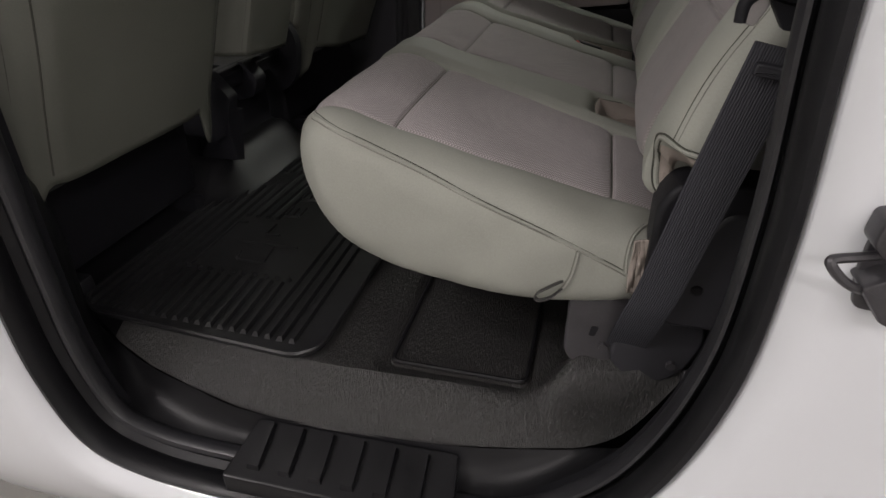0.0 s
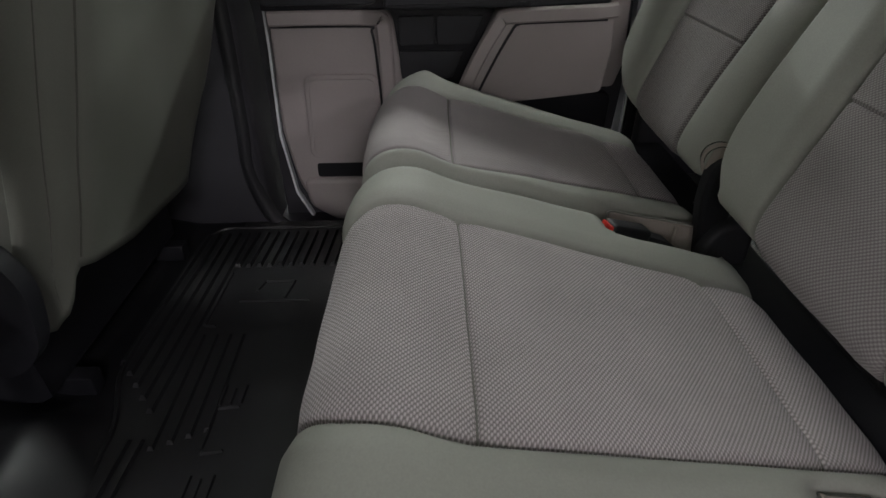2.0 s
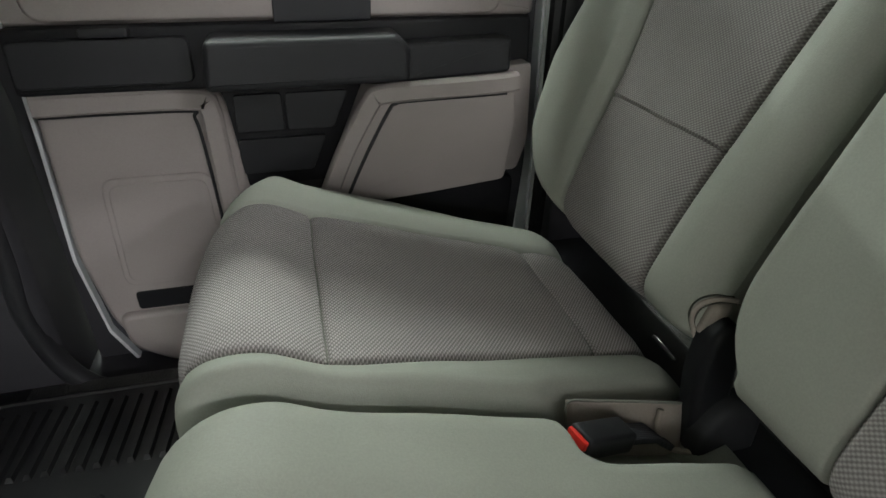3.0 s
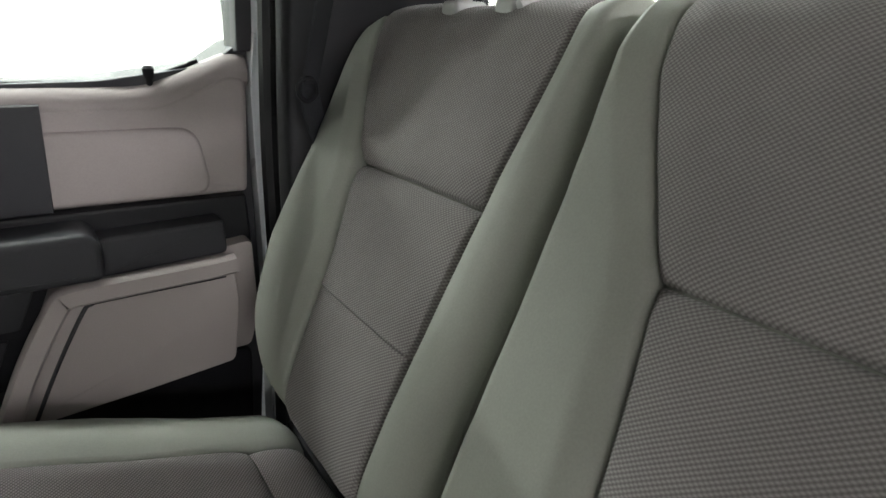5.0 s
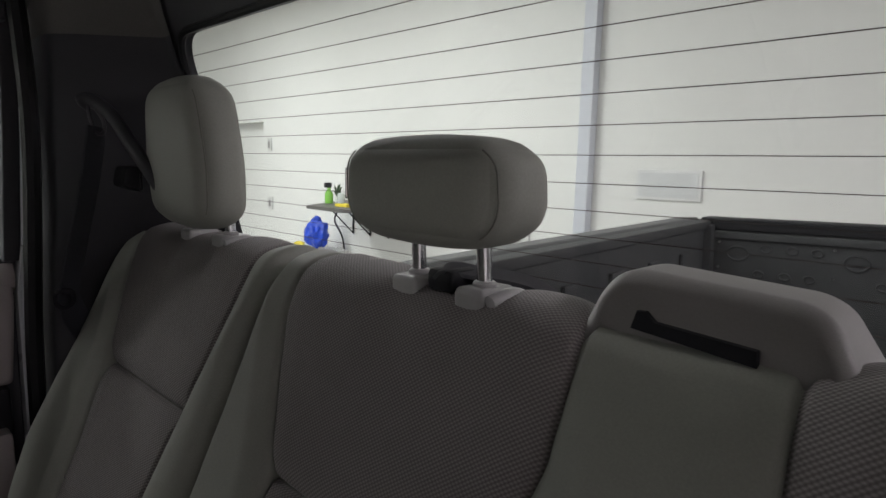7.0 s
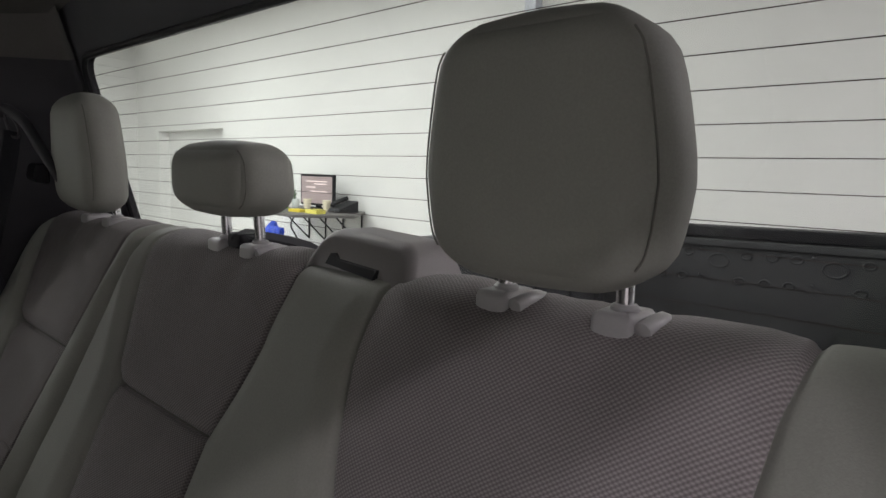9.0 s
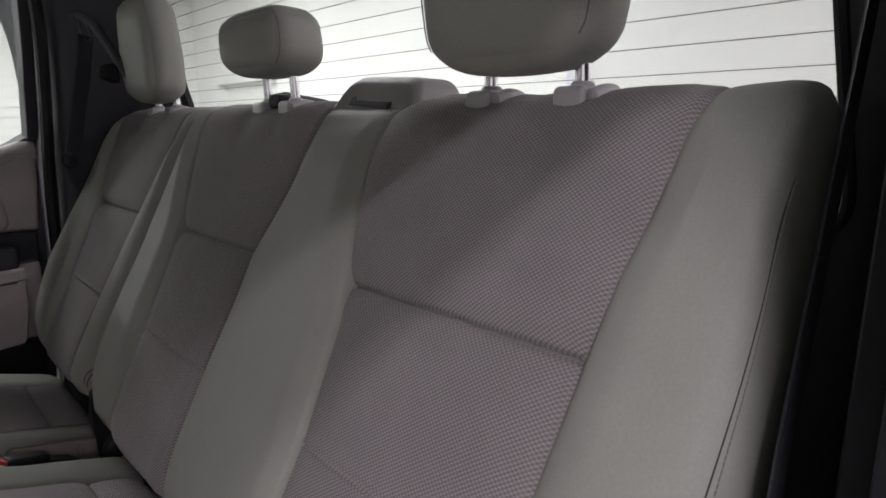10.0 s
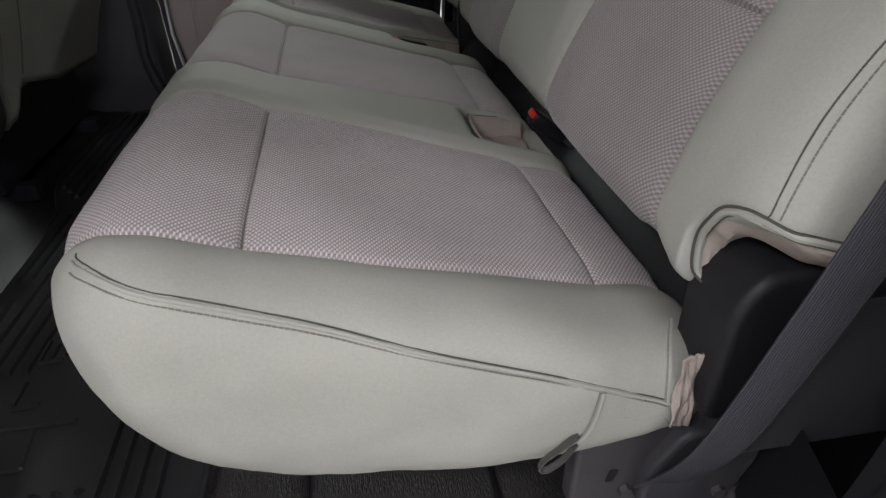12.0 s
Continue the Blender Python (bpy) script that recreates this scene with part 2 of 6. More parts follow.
TUBE = glowing("lamp_diffuser", (1, 0.98, 0.95), 6.0)


# ---- mesh helpers ----
def thing(name, label, category, group="", kind="", at=(0, 0, 0)):
    ob = new(name)
    ob.empty_display_size = 0.05
    ob.location = at
    return tagged(ob, label, category, group, kind)


def finish(name, me, material, parent=None, label="", smooth=True):
    me.materials.append(material)
    if smooth:
        for p in me.polygons:
            p.use_smooth = True
        me.set_sharp_from_angle(angle=radians(38))
    ob = new(name, me)
    if parent is not None:
        ob.parent = parent
        ob.matrix_parent_inverse = Matrix.Translation(parent.location).inverted()
    if label:
        tagged(ob, label)
    return ob


def part(name, bm, material, parent=None, label="", smooth=True):
    bmesh.ops.recalc_face_normals(bm, faces=bm.faces)
    me = bpy.data.meshes.new(name)
    bm.to_mesh(me)
    bm.free()
    return finish(name, me, material, parent, label, smooth)


def pydata(name, verts, faces, material, parent=None, label="", smooth=True, uv=None):
    me = bpy.data.meshes.new(name)
    me.from_pydata([tuple(map(float, v)) for v in verts], [], faces)
    if uv is not None:
        layer = me.uv_layers.new(name="cloth")
        idx = np.empty(len(me.loops), int)
        me.loops.foreach_get("vertex_index", idx)
        layer.data.foreach_set("uv", np.asarray(uv, float)[idx].ravel())
    me.validate()
    return finish(name, me, material, parent, label, smooth)


def structure(ob, label, category):
    return tagged(ob, label, category, kind="structure")


def box(bm, x0, x1, y0, y1, z0, z1, bevel=0.0, seg=2):
    r = bmesh.ops.create_cube(bm, size=1.0)
    vs = r["verts"]
    for v in vs:
        v.co = ((x0 + x1) / 2 + v.co.x * (x1 - x0), (y0 + y1) / 2 + v.co.y * (y1 - y0), (z0 + z1) / 2 + v.co.z * (z1 - z0))
    if bevel:
        es = list({e for v in vs for e in v.link_edges})
        bmesh.ops.bevel(bm, geom=es, offset=bevel, segments=seg, profile=0.5, affect="EDGES")
    return bm


def even(ob):
    """Keeps the flat faces flat beside their rounded edges."""
    md = ob.modifiers.new("normals", "WEIGHTED_NORMAL")
    md.keep_sharp = True
    return ob


def boxpart(name, b, material, parent=None, label="", bevel=0.003, seg=2):
    return even(part(name, box(bmesh.new(), *b, bevel=bevel, seg=seg), material, parent, label))


def slab(name, poly, axis, a, b, material, parent=None, label="", bevel=0.004, seg=2):
    """A polygon in the plane across the axis, pushed from a to b, its b side rounded."""
    bm = bmesh.new()

    def at(p, w):
        return {"x": (w, p[0], p[1]), "y": (p[0], w, p[1]), "z": (p[0], p[1], w)}[axis]

    v0 = [bm.verts.new(at(p, a)) for p in poly]
    v1 = [bm.verts.new(at(p, b)) for p in poly]
    n = len(poly)
    bm.faces.new(v0)
    top = bm.faces.new(v1)
    for i in range(n):
        bm.faces.new((v0[i], v0[(i + 1) % n], v1[(i + 1) % n], v1[i]))
    bmesh.ops.recalc_face_normals(bm, faces=bm.faces)
    if bevel:
        bmesh.ops.bevel(bm, geom=list(top.edges), offset=bevel, segments=seg, profile=0.5, affect="EDGES")
    return even(part(name, bm, material, parent, label))


def rounded(poly, r, n=5):
    """A polygon with rounded corners."""
    out = []
    m = len(poly)
    for i in range(m):
        p0, p1, p2 = (Vector((*poly[(i + k) % m], 0)) for k in (-1, 0, 1))
        a, b = (p0 - p1), (p2 - p1)
        d = min(r, a.length * 0.45, b.length * 0.45)
        s, e = p1 + a.normalized() * d, p1 + b.normalized() * d
        for k in range(n + 1):
            t = k / n
            q = s * (1 - t) ** 2 + p1 * 2 * t * (1 - t) + e * t * t
            out.append((q.x, q.y))
    return out


def smooth_path(points, n=8, closed=False):
    P = [Vector(p) for p in points]
    m = len(P)
    out = []
    for i in range(m if closed else m - 1):
        if closed:
            p0, p1, p2, p3 = (P[(i + k) % m] for k in (-1, 0, 1, 2))
        else:
            p0, p1, p2, p3 = P[max(i - 1, 0)], P[i], P[i + 1], P[min(i + 2, m - 1)]
        for k in range(n):
            t = k / n
            out.append(0.5 * (2 * p1 + (p2 - p0) * t + (2 * p0 - 5 * p1 + 4 * p2 - p3) * t * t + (3 * p1 - p0 - 3 * p2 + p3) * t ** 3))
    if not closed:
        out.append(P[-1])
    return out


def tube_bm(bm, path, r, sides=8, closed=False, flat=1.0, up=None):
    path = [Vector(p) for p in path]
    n = len(path)
    rings = []
    ref = Vector(up) if up else None
    for i, p in enumerate(path):
        a, b = (path[i - 1] if (i or closed) else p), (path[(i + 1) % n] if (i < n - 1 or closed) else p)
        t = (b - a).normalized()
        if ref is None:
            ref = t.orthogonal()
        u = (ref - t * ref.dot(t)).normalized()
        if not up:
            ref = u
        w = t.cross(u)
        rr = r[i] if isinstance(r, (list, tuple)) else r
        rings.append([bm.verts.new(p + (u * math.cos(k * math.tau / sides) * flat + w * math.sin(k * math.tau / sides)) * rr) for k in range(sides)])
    for i in range(n if closed else n - 1):
        A, B = rings[i], rings[(i + 1) % n]
        for k in range(sides):
            bm.faces.new((A[k], A[(k + 1) % sides], B[(k + 1) % sides], B[k]))
    if not closed:
        bm.faces.new(rings[0][::-1])
        bm.faces.new(rings[-1])
    return bm


def tube(name, path, r, material, parent=None, label="", sides=8, closed=False, flat=1.0, up=None):
    return part(name, tube_bm(bmesh.new(), path, r, sides, closed, flat, up), material, parent, label)


def strap(name, path, width, thick, side, material, parent=None, label=""):
    """A flat band along a path; side is the direction across it at each point."""
    path = [Vector(p) for p in path]
    verts, faces, uv, run = [], [], [], 0.0
    for i, p in enumerate(path):
        t = (path[min(i + 1, len(path) - 1)] - path[max(i - 1, 0)]).normalized()
        s = side[i] if isinstance(side, list) else side
        s = Vector(s)
        s = (s - t * s.dot(t)).normalized()
        nrm = t.cross(s)
        if i:
            run += (p - path[i - 1]).length
        for a, b in ((-0.5, -0.35), (-0.46, 0.5), (0.46, 0.5), (0.5, -0.35), (0.46, -0.5), (-0.46, -0.5)):
            verts.append(p + s * a * width + nrm * b * thick)
            uv.append((a * width, run))
    for i in range(len(path) - 1):
        for k in range(6):
            a, b = i * 6 + k, i * 6 + (k + 1) % 6
            faces.append((a, b, b + 6, a + 6))
    faces += [tuple(range(6))[::-1], tuple(range(len(verts) - 6, len(verts)))]
    return pydata(name, verts, faces, material, parent, label, uv=uv)


def catmull(keys, u):
    keys = np.asarray(keys, float)
    n = len(keys) - 1
    i = np.clip(np.floor(u).astype(int), 0, n - 1)
    t = (u - i)[:, None]
    p0, p1, p2, p3 = keys[np.maximum(i - 1, 0)], keys[i], keys[i + 1], keys[np.minimum(i + 2, n)]
    return 0.5 * (2 * p1 + (p2 - p0) * t + (2 * p0 - 5 * p1 + 4 * p2 - p3) * t ** 2 + (3 * p1 - p0 - 3 * p2 + p3) * t ** 3)


def pillow(w, d, h, r, n=10, bulge=0.0):
    """A soft block: a box with large round edges and slightly swollen faces, as a list of vertices and faces."""
    verts, faces, index = [], [], {}

    def vert(p):
        key = tuple(round(c, 6) for c in p)
        if key not in index:
            q = np.array(p)
            half = np.array([w, d, h]) / 2
            s = q * half
            core = np.clip(s, -(half - r), half - r)
            off = s - core
            ln = np.linalg.norm(off)
            e = core + off / ln * r if ln > 1e-9 else s
            sw = (1 - q[0] ** 2) * (1 - q[1] ** 2) if abs(q[2]) == 1 else (1 - q[0] ** 2) * (1 - q[2] ** 2) if abs(q[1]) == 1 else (1 - q[1] ** 2) * (1 - q[2] ** 2)
            ax = int(np.argmax(np.abs(q)))
            e[ax] += np.sign(q[ax]) * bulge * sw
            index[key] = len(verts)
            verts.append(e)
        return index[key]

    g = np.sin(np.linspace(-1, 1, n + 1) * np.pi / 2)
    for ax in range(3):
        for sgn in (-1, 1):
            o1, o2 = (ax + 1) % 3, (ax + 2) % 3
            for i in range(n):
                for j in range(n):
                    quad = []
                    for a, b in ((i, j), (i + 1, j), (i + 1, j + 1), (i, j + 1)):
                        p = [0, 0, 0]
                        p[ax], p[o1], p[o2] = sgn, g[a], g[b]
                        quad.append(vert(p))
                    faces.append(quad if sgn > 0 else quad[::-1])
    return np.array(verts), faces


# ---- the shop round the truck ----
X0, X1, Y0, Y1 = ROOM
structure(boxpart("ground", (X0 - 0.2, X1 + 0.2, Y0 - 0.2, Y1 + 0.2, GROUND - 0.2, GROUND), CONCRETE, bevel=0), "smooth grey concrete shop floor", "floor")
structure(boxpart("ceiling", (X0 - 0.2, X1 + 0.2, Y0 - 0.2, Y1 + 0.2, CEIL, CEIL + 0.1), CEILW, bevel=0), "plain white shop ceiling", "ceiling")
structure(boxpart("wall_north", (X0, X1, Y1, Y1 + 0.2, GROUND, CEIL), WALLW, bevel=0), "white painted shop wall beside the truck", "wall")
structure(boxpart("wall_south", (X0, X1, Y0 - 0.2, Y0, GROUND, CEIL), WALLW, bevel=0), "white painted shop wall", "wall")
structure(boxpart("wall_west", (X0 - 0.2, X0, Y0, Y1, GROUND, CEIL), WALLW, bevel=0), "white painted shop wall in front of the truck", "wall")


def wall_with_recess():
    """The wall behind the truck, with a shallow doorway."""
    a, b, top, deep = 8.5, 10.7, 1.54, 0.18
    bm = bmesh.new()
    for y0, y1, z0, z1 in ((Y0, a, GROUND, CEIL), (b, Y1, GROUND, CEIL), (a, b, top, CEIL)):
        box(bm, X1, X1 + 0.3, y0, y1, z0, z1)
    box(bm, X1 + deep, X1 + 0.3, a, b, GROUND, top)
    return part("wall_east", bm, WALLW, smooth=False)


structure(wall_with_recess(), "white painted shop wall with a shallow doorway", "wall")

# siding seams on the long wall beside the truck
siding = thing("wall_siding", "white horizontal lap siding on the shop wall", "siding", kind="structure")
for i in range(24):
    z = GROUND + 0.08 + i * 0.16
    slab("siding_board", [(Y1 - 0.024, z), (Y1 - 0.004, z), (Y1 - 0.004, z + 0.155), (Y1 - 0.008, z + 0.155)], "x", X0, X1, WALLW, siding, bevel=0)

column = thing("steel_column", "slim pale steel column against the white wall", "column", kind="structure")
boxpart("column_shaft", (X1 - 0.10, X1 - 0.002, 2.955, 3.075, GROUND, CEIL), plain("column_paint", (0.62, 0.64, 0.70), 0.5), column, bevel=0.008)

panel = thing("wall_panel", "pale grey access panel on the white wall", "panel")
boxpart("panel_frame", (X1 - 0.02, X1 - 0.002, 2.03, 2.555, 0.715, 0.957), plain("panel_frame_paint", (0.74, 0.74, 0.74), 0.5), panel, bevel=0.006)
boxpart("panel_face", (X1 - 0.026, X1 - 0.018, 2.055, 2.53, 0.74, 0.932), plain("panel_paint", (0.66, 0.67, 0.68), 0.5), panel, bevel=0.004)

for y, z, w in ((8.30, 1.20, 0.05), (8.30, 0.34, 0.06), (3.80, 0.66, 0.05), (3.66, 0.33, 0.07)):
    outlet = thing("wall_outlet", "small grey outlet box on the white wall", "outlet", group="wall outlets", at=(X1, y, z))
    boxpart("outlet_box", (X1 - 0.03, X1 - 0.002, y - w, y + w, z - 0.09, z + 0.09), plain("outlet_grey", (0.62, 0.62, 0.61), 0.5), outlet, bevel=0.008)
    boxpart("outlet_socket", (X1 - 0.034, X1 - 0.028, y - w * 0.45, y + w * 0.45, z - 0.05, z + 0.05), GREYPLASTIC, outlet, bevel=0.003)

# fixtures for the ceiling lamps, all out of view
for x, y, sx, sy, _w, *_ in LAMPS:
    fix = thing("shop_light", "unseen long white ceiling light with a bright diffuser", "light", group="ceiling lights of the shop", at=(x, y, CEIL))
    boxpart("housing", (x - sx / 2 - 0.03, x + sx / 2 + 0.03, y - sy / 2 - 0.03, y + sy / 2 + 0.03, CEIL - 0.05, CEIL - 0.001), CEILW, fix, bevel=0.005)
    boxpart("diffuser", (x - sx / 2, x + sx / 2, y - sy / 2, y + sy / 2, CEIL - 0.062, CEIL - 0.048), TUBE, fix, bevel=0.003)

# wall shelf with its brackets and what stands on it
SH_Z, SH_X = 0.49, X1
SHELFM = plain("shelf_laminate", (0.10, 0.095, 0.09), 0.5, amount=0.1)
shelf = thing("wall_shelf", "dark corner work shelf on black wire brackets against the wall", "shelf")
slab("board", rounded([(3.72, 5.75), (3.66, 5.05), (4.20, 4.72), (SH_X - 0.003, 5.22), (SH_X - 0.003, 6.5)], 0.05), "z", SH_Z - 0.03, SH_Z, SHELFM, shelf, bevel=0.006)
for k, y in enumerate((5.28, 5.62, 5.96, 6.30)):
    bm = bmesh.new()
    tube_bm(bm, [(SH_X - 0.014, y, SH_Z - 0.031), (SH_X - 0.014, y, SH_Z - 0.42)], 0.011, 6)
    tube_bm(bm, [(SH_X - 0.42, y, SH_Z - 0.045), (SH_X - 0.016, y, SH_Z - 0.41)], 0.009, 6)
    tube_bm(bm, [(SH_X - 0.44, y, SH_Z - 0.04), (SH_X - 0.014, y, SH_Z - 0.04)], 0.009, 6)
    part("bracket", bm, BLACK, shelf)

monitor = thing("computer_monitor", "black flat monitor with a glowing pinkish page on the shelf", "monitor", at=(SH_X - 0.24, 5.80, SH_Z))
MY, MX = 5.80, SH_X - 0.26
boxpart("screen_housing", (MX - 0.02, MX + 0.02, MY - 0.32, MY + 0.32, SH_Z + 0.04, SH_Z + 0.41), BLACK, monitor, bevel=0.006)
boxpart("screen", (MX - 0.024, MX - 0.019, MY - 0.295, MY + 0.295, SH_Z + 0.065, SH_Z + 0.385), glowing("screen_glow", (0.34, 0.27, 0.27), 0.45), monitor, bevel=0.001)
for k, (a, b, z) in enumerate(((-0.2, 0.2, 0.32), (-0.2, 0.05, 0.29), (0.02, 0.2, 0.25), (-0.2, 0.12, 0.20))):
    boxpart("screen_bar", (MX - 0.0255, MX - 0.0238, MY + a, MY + b, SH_Z + z, SH_Z + z + 0.014), glowing("screen_bar_glow", (0.75, 0.62, 0.62), 0.6), monitor, bevel=0)
boxpart("stand", (MX - 0.01, MX + 0.04, MY - 0.03, MY + 0.03, SH_Z + 0.015, SH_Z + 0.16), BLACK, monitor, bevel=0.006)
boxpart("stand_foot", (MX - 0.09, MX + 0.07, MY - 0.12, MY + 0.12, SH_Z + 0.001, SH_Z + 0.016), BLACK, monitor, bevel=0.005)


def turned(name, outline, x, y, z, material, parent, label="", n=18):
    bm = bmesh.new()
    rings = [[bm.verts.new((x + r * math.cos(k * math.tau / n), y + r * math.sin(k * math.tau / n), z + h)) for k in range(n)] for r, h in outline]
    for a, b in zip(rings, rings[1:]):
        for k in range(n):
            bm.faces.new((a[k], a[(k + 1) % n], b[(k + 1) % n], b[k]))
    bm.faces.new(rings[0])
    bm.faces.new(rings[-1])
    return part(name, bm, material, parent, label)


bottle = thing("spray_bottle", "lime green spray bottle standing on the shelf", "bottle", at=(4.16, 5.94, SH_Z))
turned("bottle_body", [(0.045, 0.001), (0.048, 0.01), (0.048, 0.11), (0.02, 0.16), (0.018, 0.18)], 4.16, 5.94, SH_Z, plain("lime_plastic", (0.20, 0.50, 0.07), 0.35), bottle)
boxpart("trigger_head", (4.10, 4.19, 5.925, 5.955, SH_Z + 0.178, SH_Z + 0.235), DARKGREY, bottle, bevel=0.008)
jar = thing("glass_jar", "clear pale jar standing on the shelf", "jar", at=(4.24, 5.82, SH_Z))
turned("jar_body", [(0.04, 0.001), (0.042, 0.01), (0.042, 0.10), (0.036, 0.12)], 4.24, 5.82, SH_Z, plain("jar_plastic", (0.6, 0.64, 0.62), 0.25), jar)
small = thing("potted_sprig", "small dark sprig in a pale pot on the shelf", "plant", at=(4.31, 5.98, SH_Z))
turned("pot", [(0.03, 0.001), (0.038, 0.07), (0.034, 0.07)], 4.31, 5.98, SH_Z, WALLW, small)
for k in range(9):
    a = k * 2.4
    tube("leaf", [(4.31, 5.98, SH_Z + 0.06), (4.31 + 0.03 * math.cos(a), 5.98 + 0.03 * math.sin(a), SH_Z + 0.12 + 0.008 * k), (4.31 + 0.055 * math.cos(a), 5.98 + 0.055 * math.sin(a), SH_Z + 0.13 + 0.012 * k)], [0.004, 0.012, 0.002], plain("leaf_green", (0.05, 0.09, 0.04), 0.6), small, flat=0.3)
for y in (5.72, 5.36):
    cup = thing("cream_cup", "cream coloured paper cup on the shelf", "cup", group="cups on the shelf", at=(4.33, y, SH_Z))
    turned("cup_body", [(0.036, 0.001), (0.048, 0.12), (0.046, 0.125)], 4.33, y, SH_Z, plain("cream_paper", (0.72, 0.66, 0.5), 0.6), cup)
phone = thing("desk_phone", "black desk telephone with handset on the shelf", "telephone", at=(4.40, 5.16, SH_Z))
slab("phone_base", [(4.26, SH_Z + 0.001), (4.54, SH_Z + 0.001), (4.54, SH_Z + 0.13), (4.28, SH_Z + 0.04)], "y", 5.06, 5.26, BLACK, phone, bevel=0.006)
tube("handset", smooth_path([(4.30, 5.23, SH_Z + 0.075), (4.40, 5.23, SH_Z + 0.12), (4.52, 5.23, SH_Z + 0.155)]), 0.024, BLACK, phone)
for k, (y, col) in enumerate(((5.40, (0.75, 0.6, 0.05)), (5.10, (0.8, 0.72, 0.15)))):
    note = thing("note_pad", "yellow note pad lying on the shelf", "notepad", group="note pads", at=(3.98, y, SH_Z))
    boxpart("pad", (3.92, 4.04, y - 0.10, y + 0.10, SH_Z + 0.0005, SH_Z + 0.03 + 0.015 * k), plain("yellow_paper", col, 0.7), note, bevel=0.002)
tube("hanging_cable", smooth_path([(SH_X - 0.05, 6.42, SH_Z - 0.03), (SH_X - 0.14, 6.52, SH_Z - 0.25), (SH_X - 0.06, 6.44, SH_Z - 0.55), (SH_X - 0.05, 6.40, GROUND + 0.001)]), 0.012, DARKGREY)
tagged(bpy.data.objects["hanging_cable"], "dark cable hanging from the shelf to the floor", "cable")


def crumpled(name, cx, cy, cz, sx, sy, sz, material, parent, label=""):
    bm = bmesh.new()
    bmesh.ops.create_icosphere(bm, subdivisions=4, radius=1.0)
    for v in bm.verts:
        n1 = noise.noise(v.co * 2.2 + Vector((cx, cy, 0)))
        n2 = noise.noise(v.co * 5.0)
        k = 1 + 0.28 * n1 + 0.12 * n2
        v.co = Vector((cx + v.co.x * sx * k, cy + v.co.y * sy * k, cz + max(v.co.z, -0.9) * sz * k))
    return part(name, bm, material, parent, label)


BAG_X, BAG_Y = SH_X - 0.34, 6.62
bag = thing("blue_bag", "bright blue plastic bag bunched below the shelf", "bag", at=(BAG_X, BAG_Y, -0.13))
crumpled("bag_body", BAG_X, BAG_Y, 0.06, 0.14, 0.17, 0.185, plain("blue_film", (0.01, 0.06, 0.55), 0.3, amount=0.3, scale=12.0), bag)
crumpled("bag_knot", BAG_X, BAG_Y, 0.235, 0.05, 0.05, 0.05, plain("blue_film_knot", (0.01, 0.06, 0.5), 0.3), bag)
bin_ = thing("shop_bin", "pale grey shop bin below the blue bag", "bin", at=(BAG_X, BAG_Y, GROUND))
boxpart("bin_body", (BAG_X - 0.24, BAG_X + 0.24, BAG_Y - 0.34, BAG_Y + 0.34, GROUND + 0.001, -0.150), plain("bin_plastic", (0.55, 0.55, 0.52), 0.5), bin_, bevel=0.03, seg=3)
boxpart("bin_rim", (BAG_X - 0.26, BAG_X + 0.26, BAG_Y - 0.36, BAG_Y + 0.36, -0.20, -0.135), plain("bin_rim_plastic", (0.62, 0.62, 0.6), 0.5), bin_, bevel=0.015)
cloth_ = thing("yellow_cloth", "crumpled yellow cloth lying on the shop bin", "cloth", at=(BAG_X - 0.12, BAG_Y + 0.22, -0.134))
crumpled("cloth_body", BAG_X - 0.12, BAG_Y + 0.22, -0.095, 0.07, 0.08, 0.042, plain("yellow_plastic", (0.7, 0.55, 0.05), 0.6), cloth_)

# ---- cab shell ----
YM = 0.69               # middle of the cab
DOOR_Y = 1.515          # inner face of the far door


def loop_points(keys, n):
    """A closed outline in x, z through the keys, evenly spaced."""
    dense = smooth_path([(x, 0, z) for x, z in keys], 12, closed=True)
    run = [0.0]
    for a, b in zip(dense, dense[1:] + dense[:1]):
        run.append(run[-1] + (b - a).length)
    xs = np.interp(np.linspace(0, run[-1], n, endpoint=False), run, [p.x for p in dense] + [dense[0].x])
    zs = np.interp(np.linspace(0, run[-1], n, endpoint=False), run, [p.z for p in dense] + [dense[0].z])
    return np.stack([xs, zs], 1)


OPENING = [(-0.425, 0.50), (-0.436, 0.20), (-0.434, 0.05), (-0.395, -0.068), (-0.30, -0.112), (-0.15, -0.118), (0.10, -0.110), (0.23, -0.085), (0.325, -0.004),
           (0.382, 0.095), (0.418, 0.23), (0.424, 0.38), (0.416, 0.53), (0.405, 0.75), (0.38, 1.02), (0.30, 1.12), (0.0, 1.155), (-0.28, 1.14), (-0.39, 1.02), (-0.415, 0.8)]
NL = 240
RING = loop_points(OPENING, NL)


def inward(d):
    a = np.roll(RING, 1, 0) - np.roll(RING, -1, 0)
    nrm = np.stack([-a[:, 1], a[:, 0]], 1)
    nrm /= np.linalg.norm(nrm, axis=1)[:, None]
    mid = RING.mean(0)
    if ((mid - RING) * nrm).sum() < 0:
        nrm = -nrm
    return RING + nrm * d


def narrowing(x):
    """The seal is broad along the front and the sill and narrows towards the rear."""
    t = min(max((x + 0.05) / 0.35, 0.0), 1.0)
    return 1.0 - 0.45 * t * t * (3 - 2 * t)


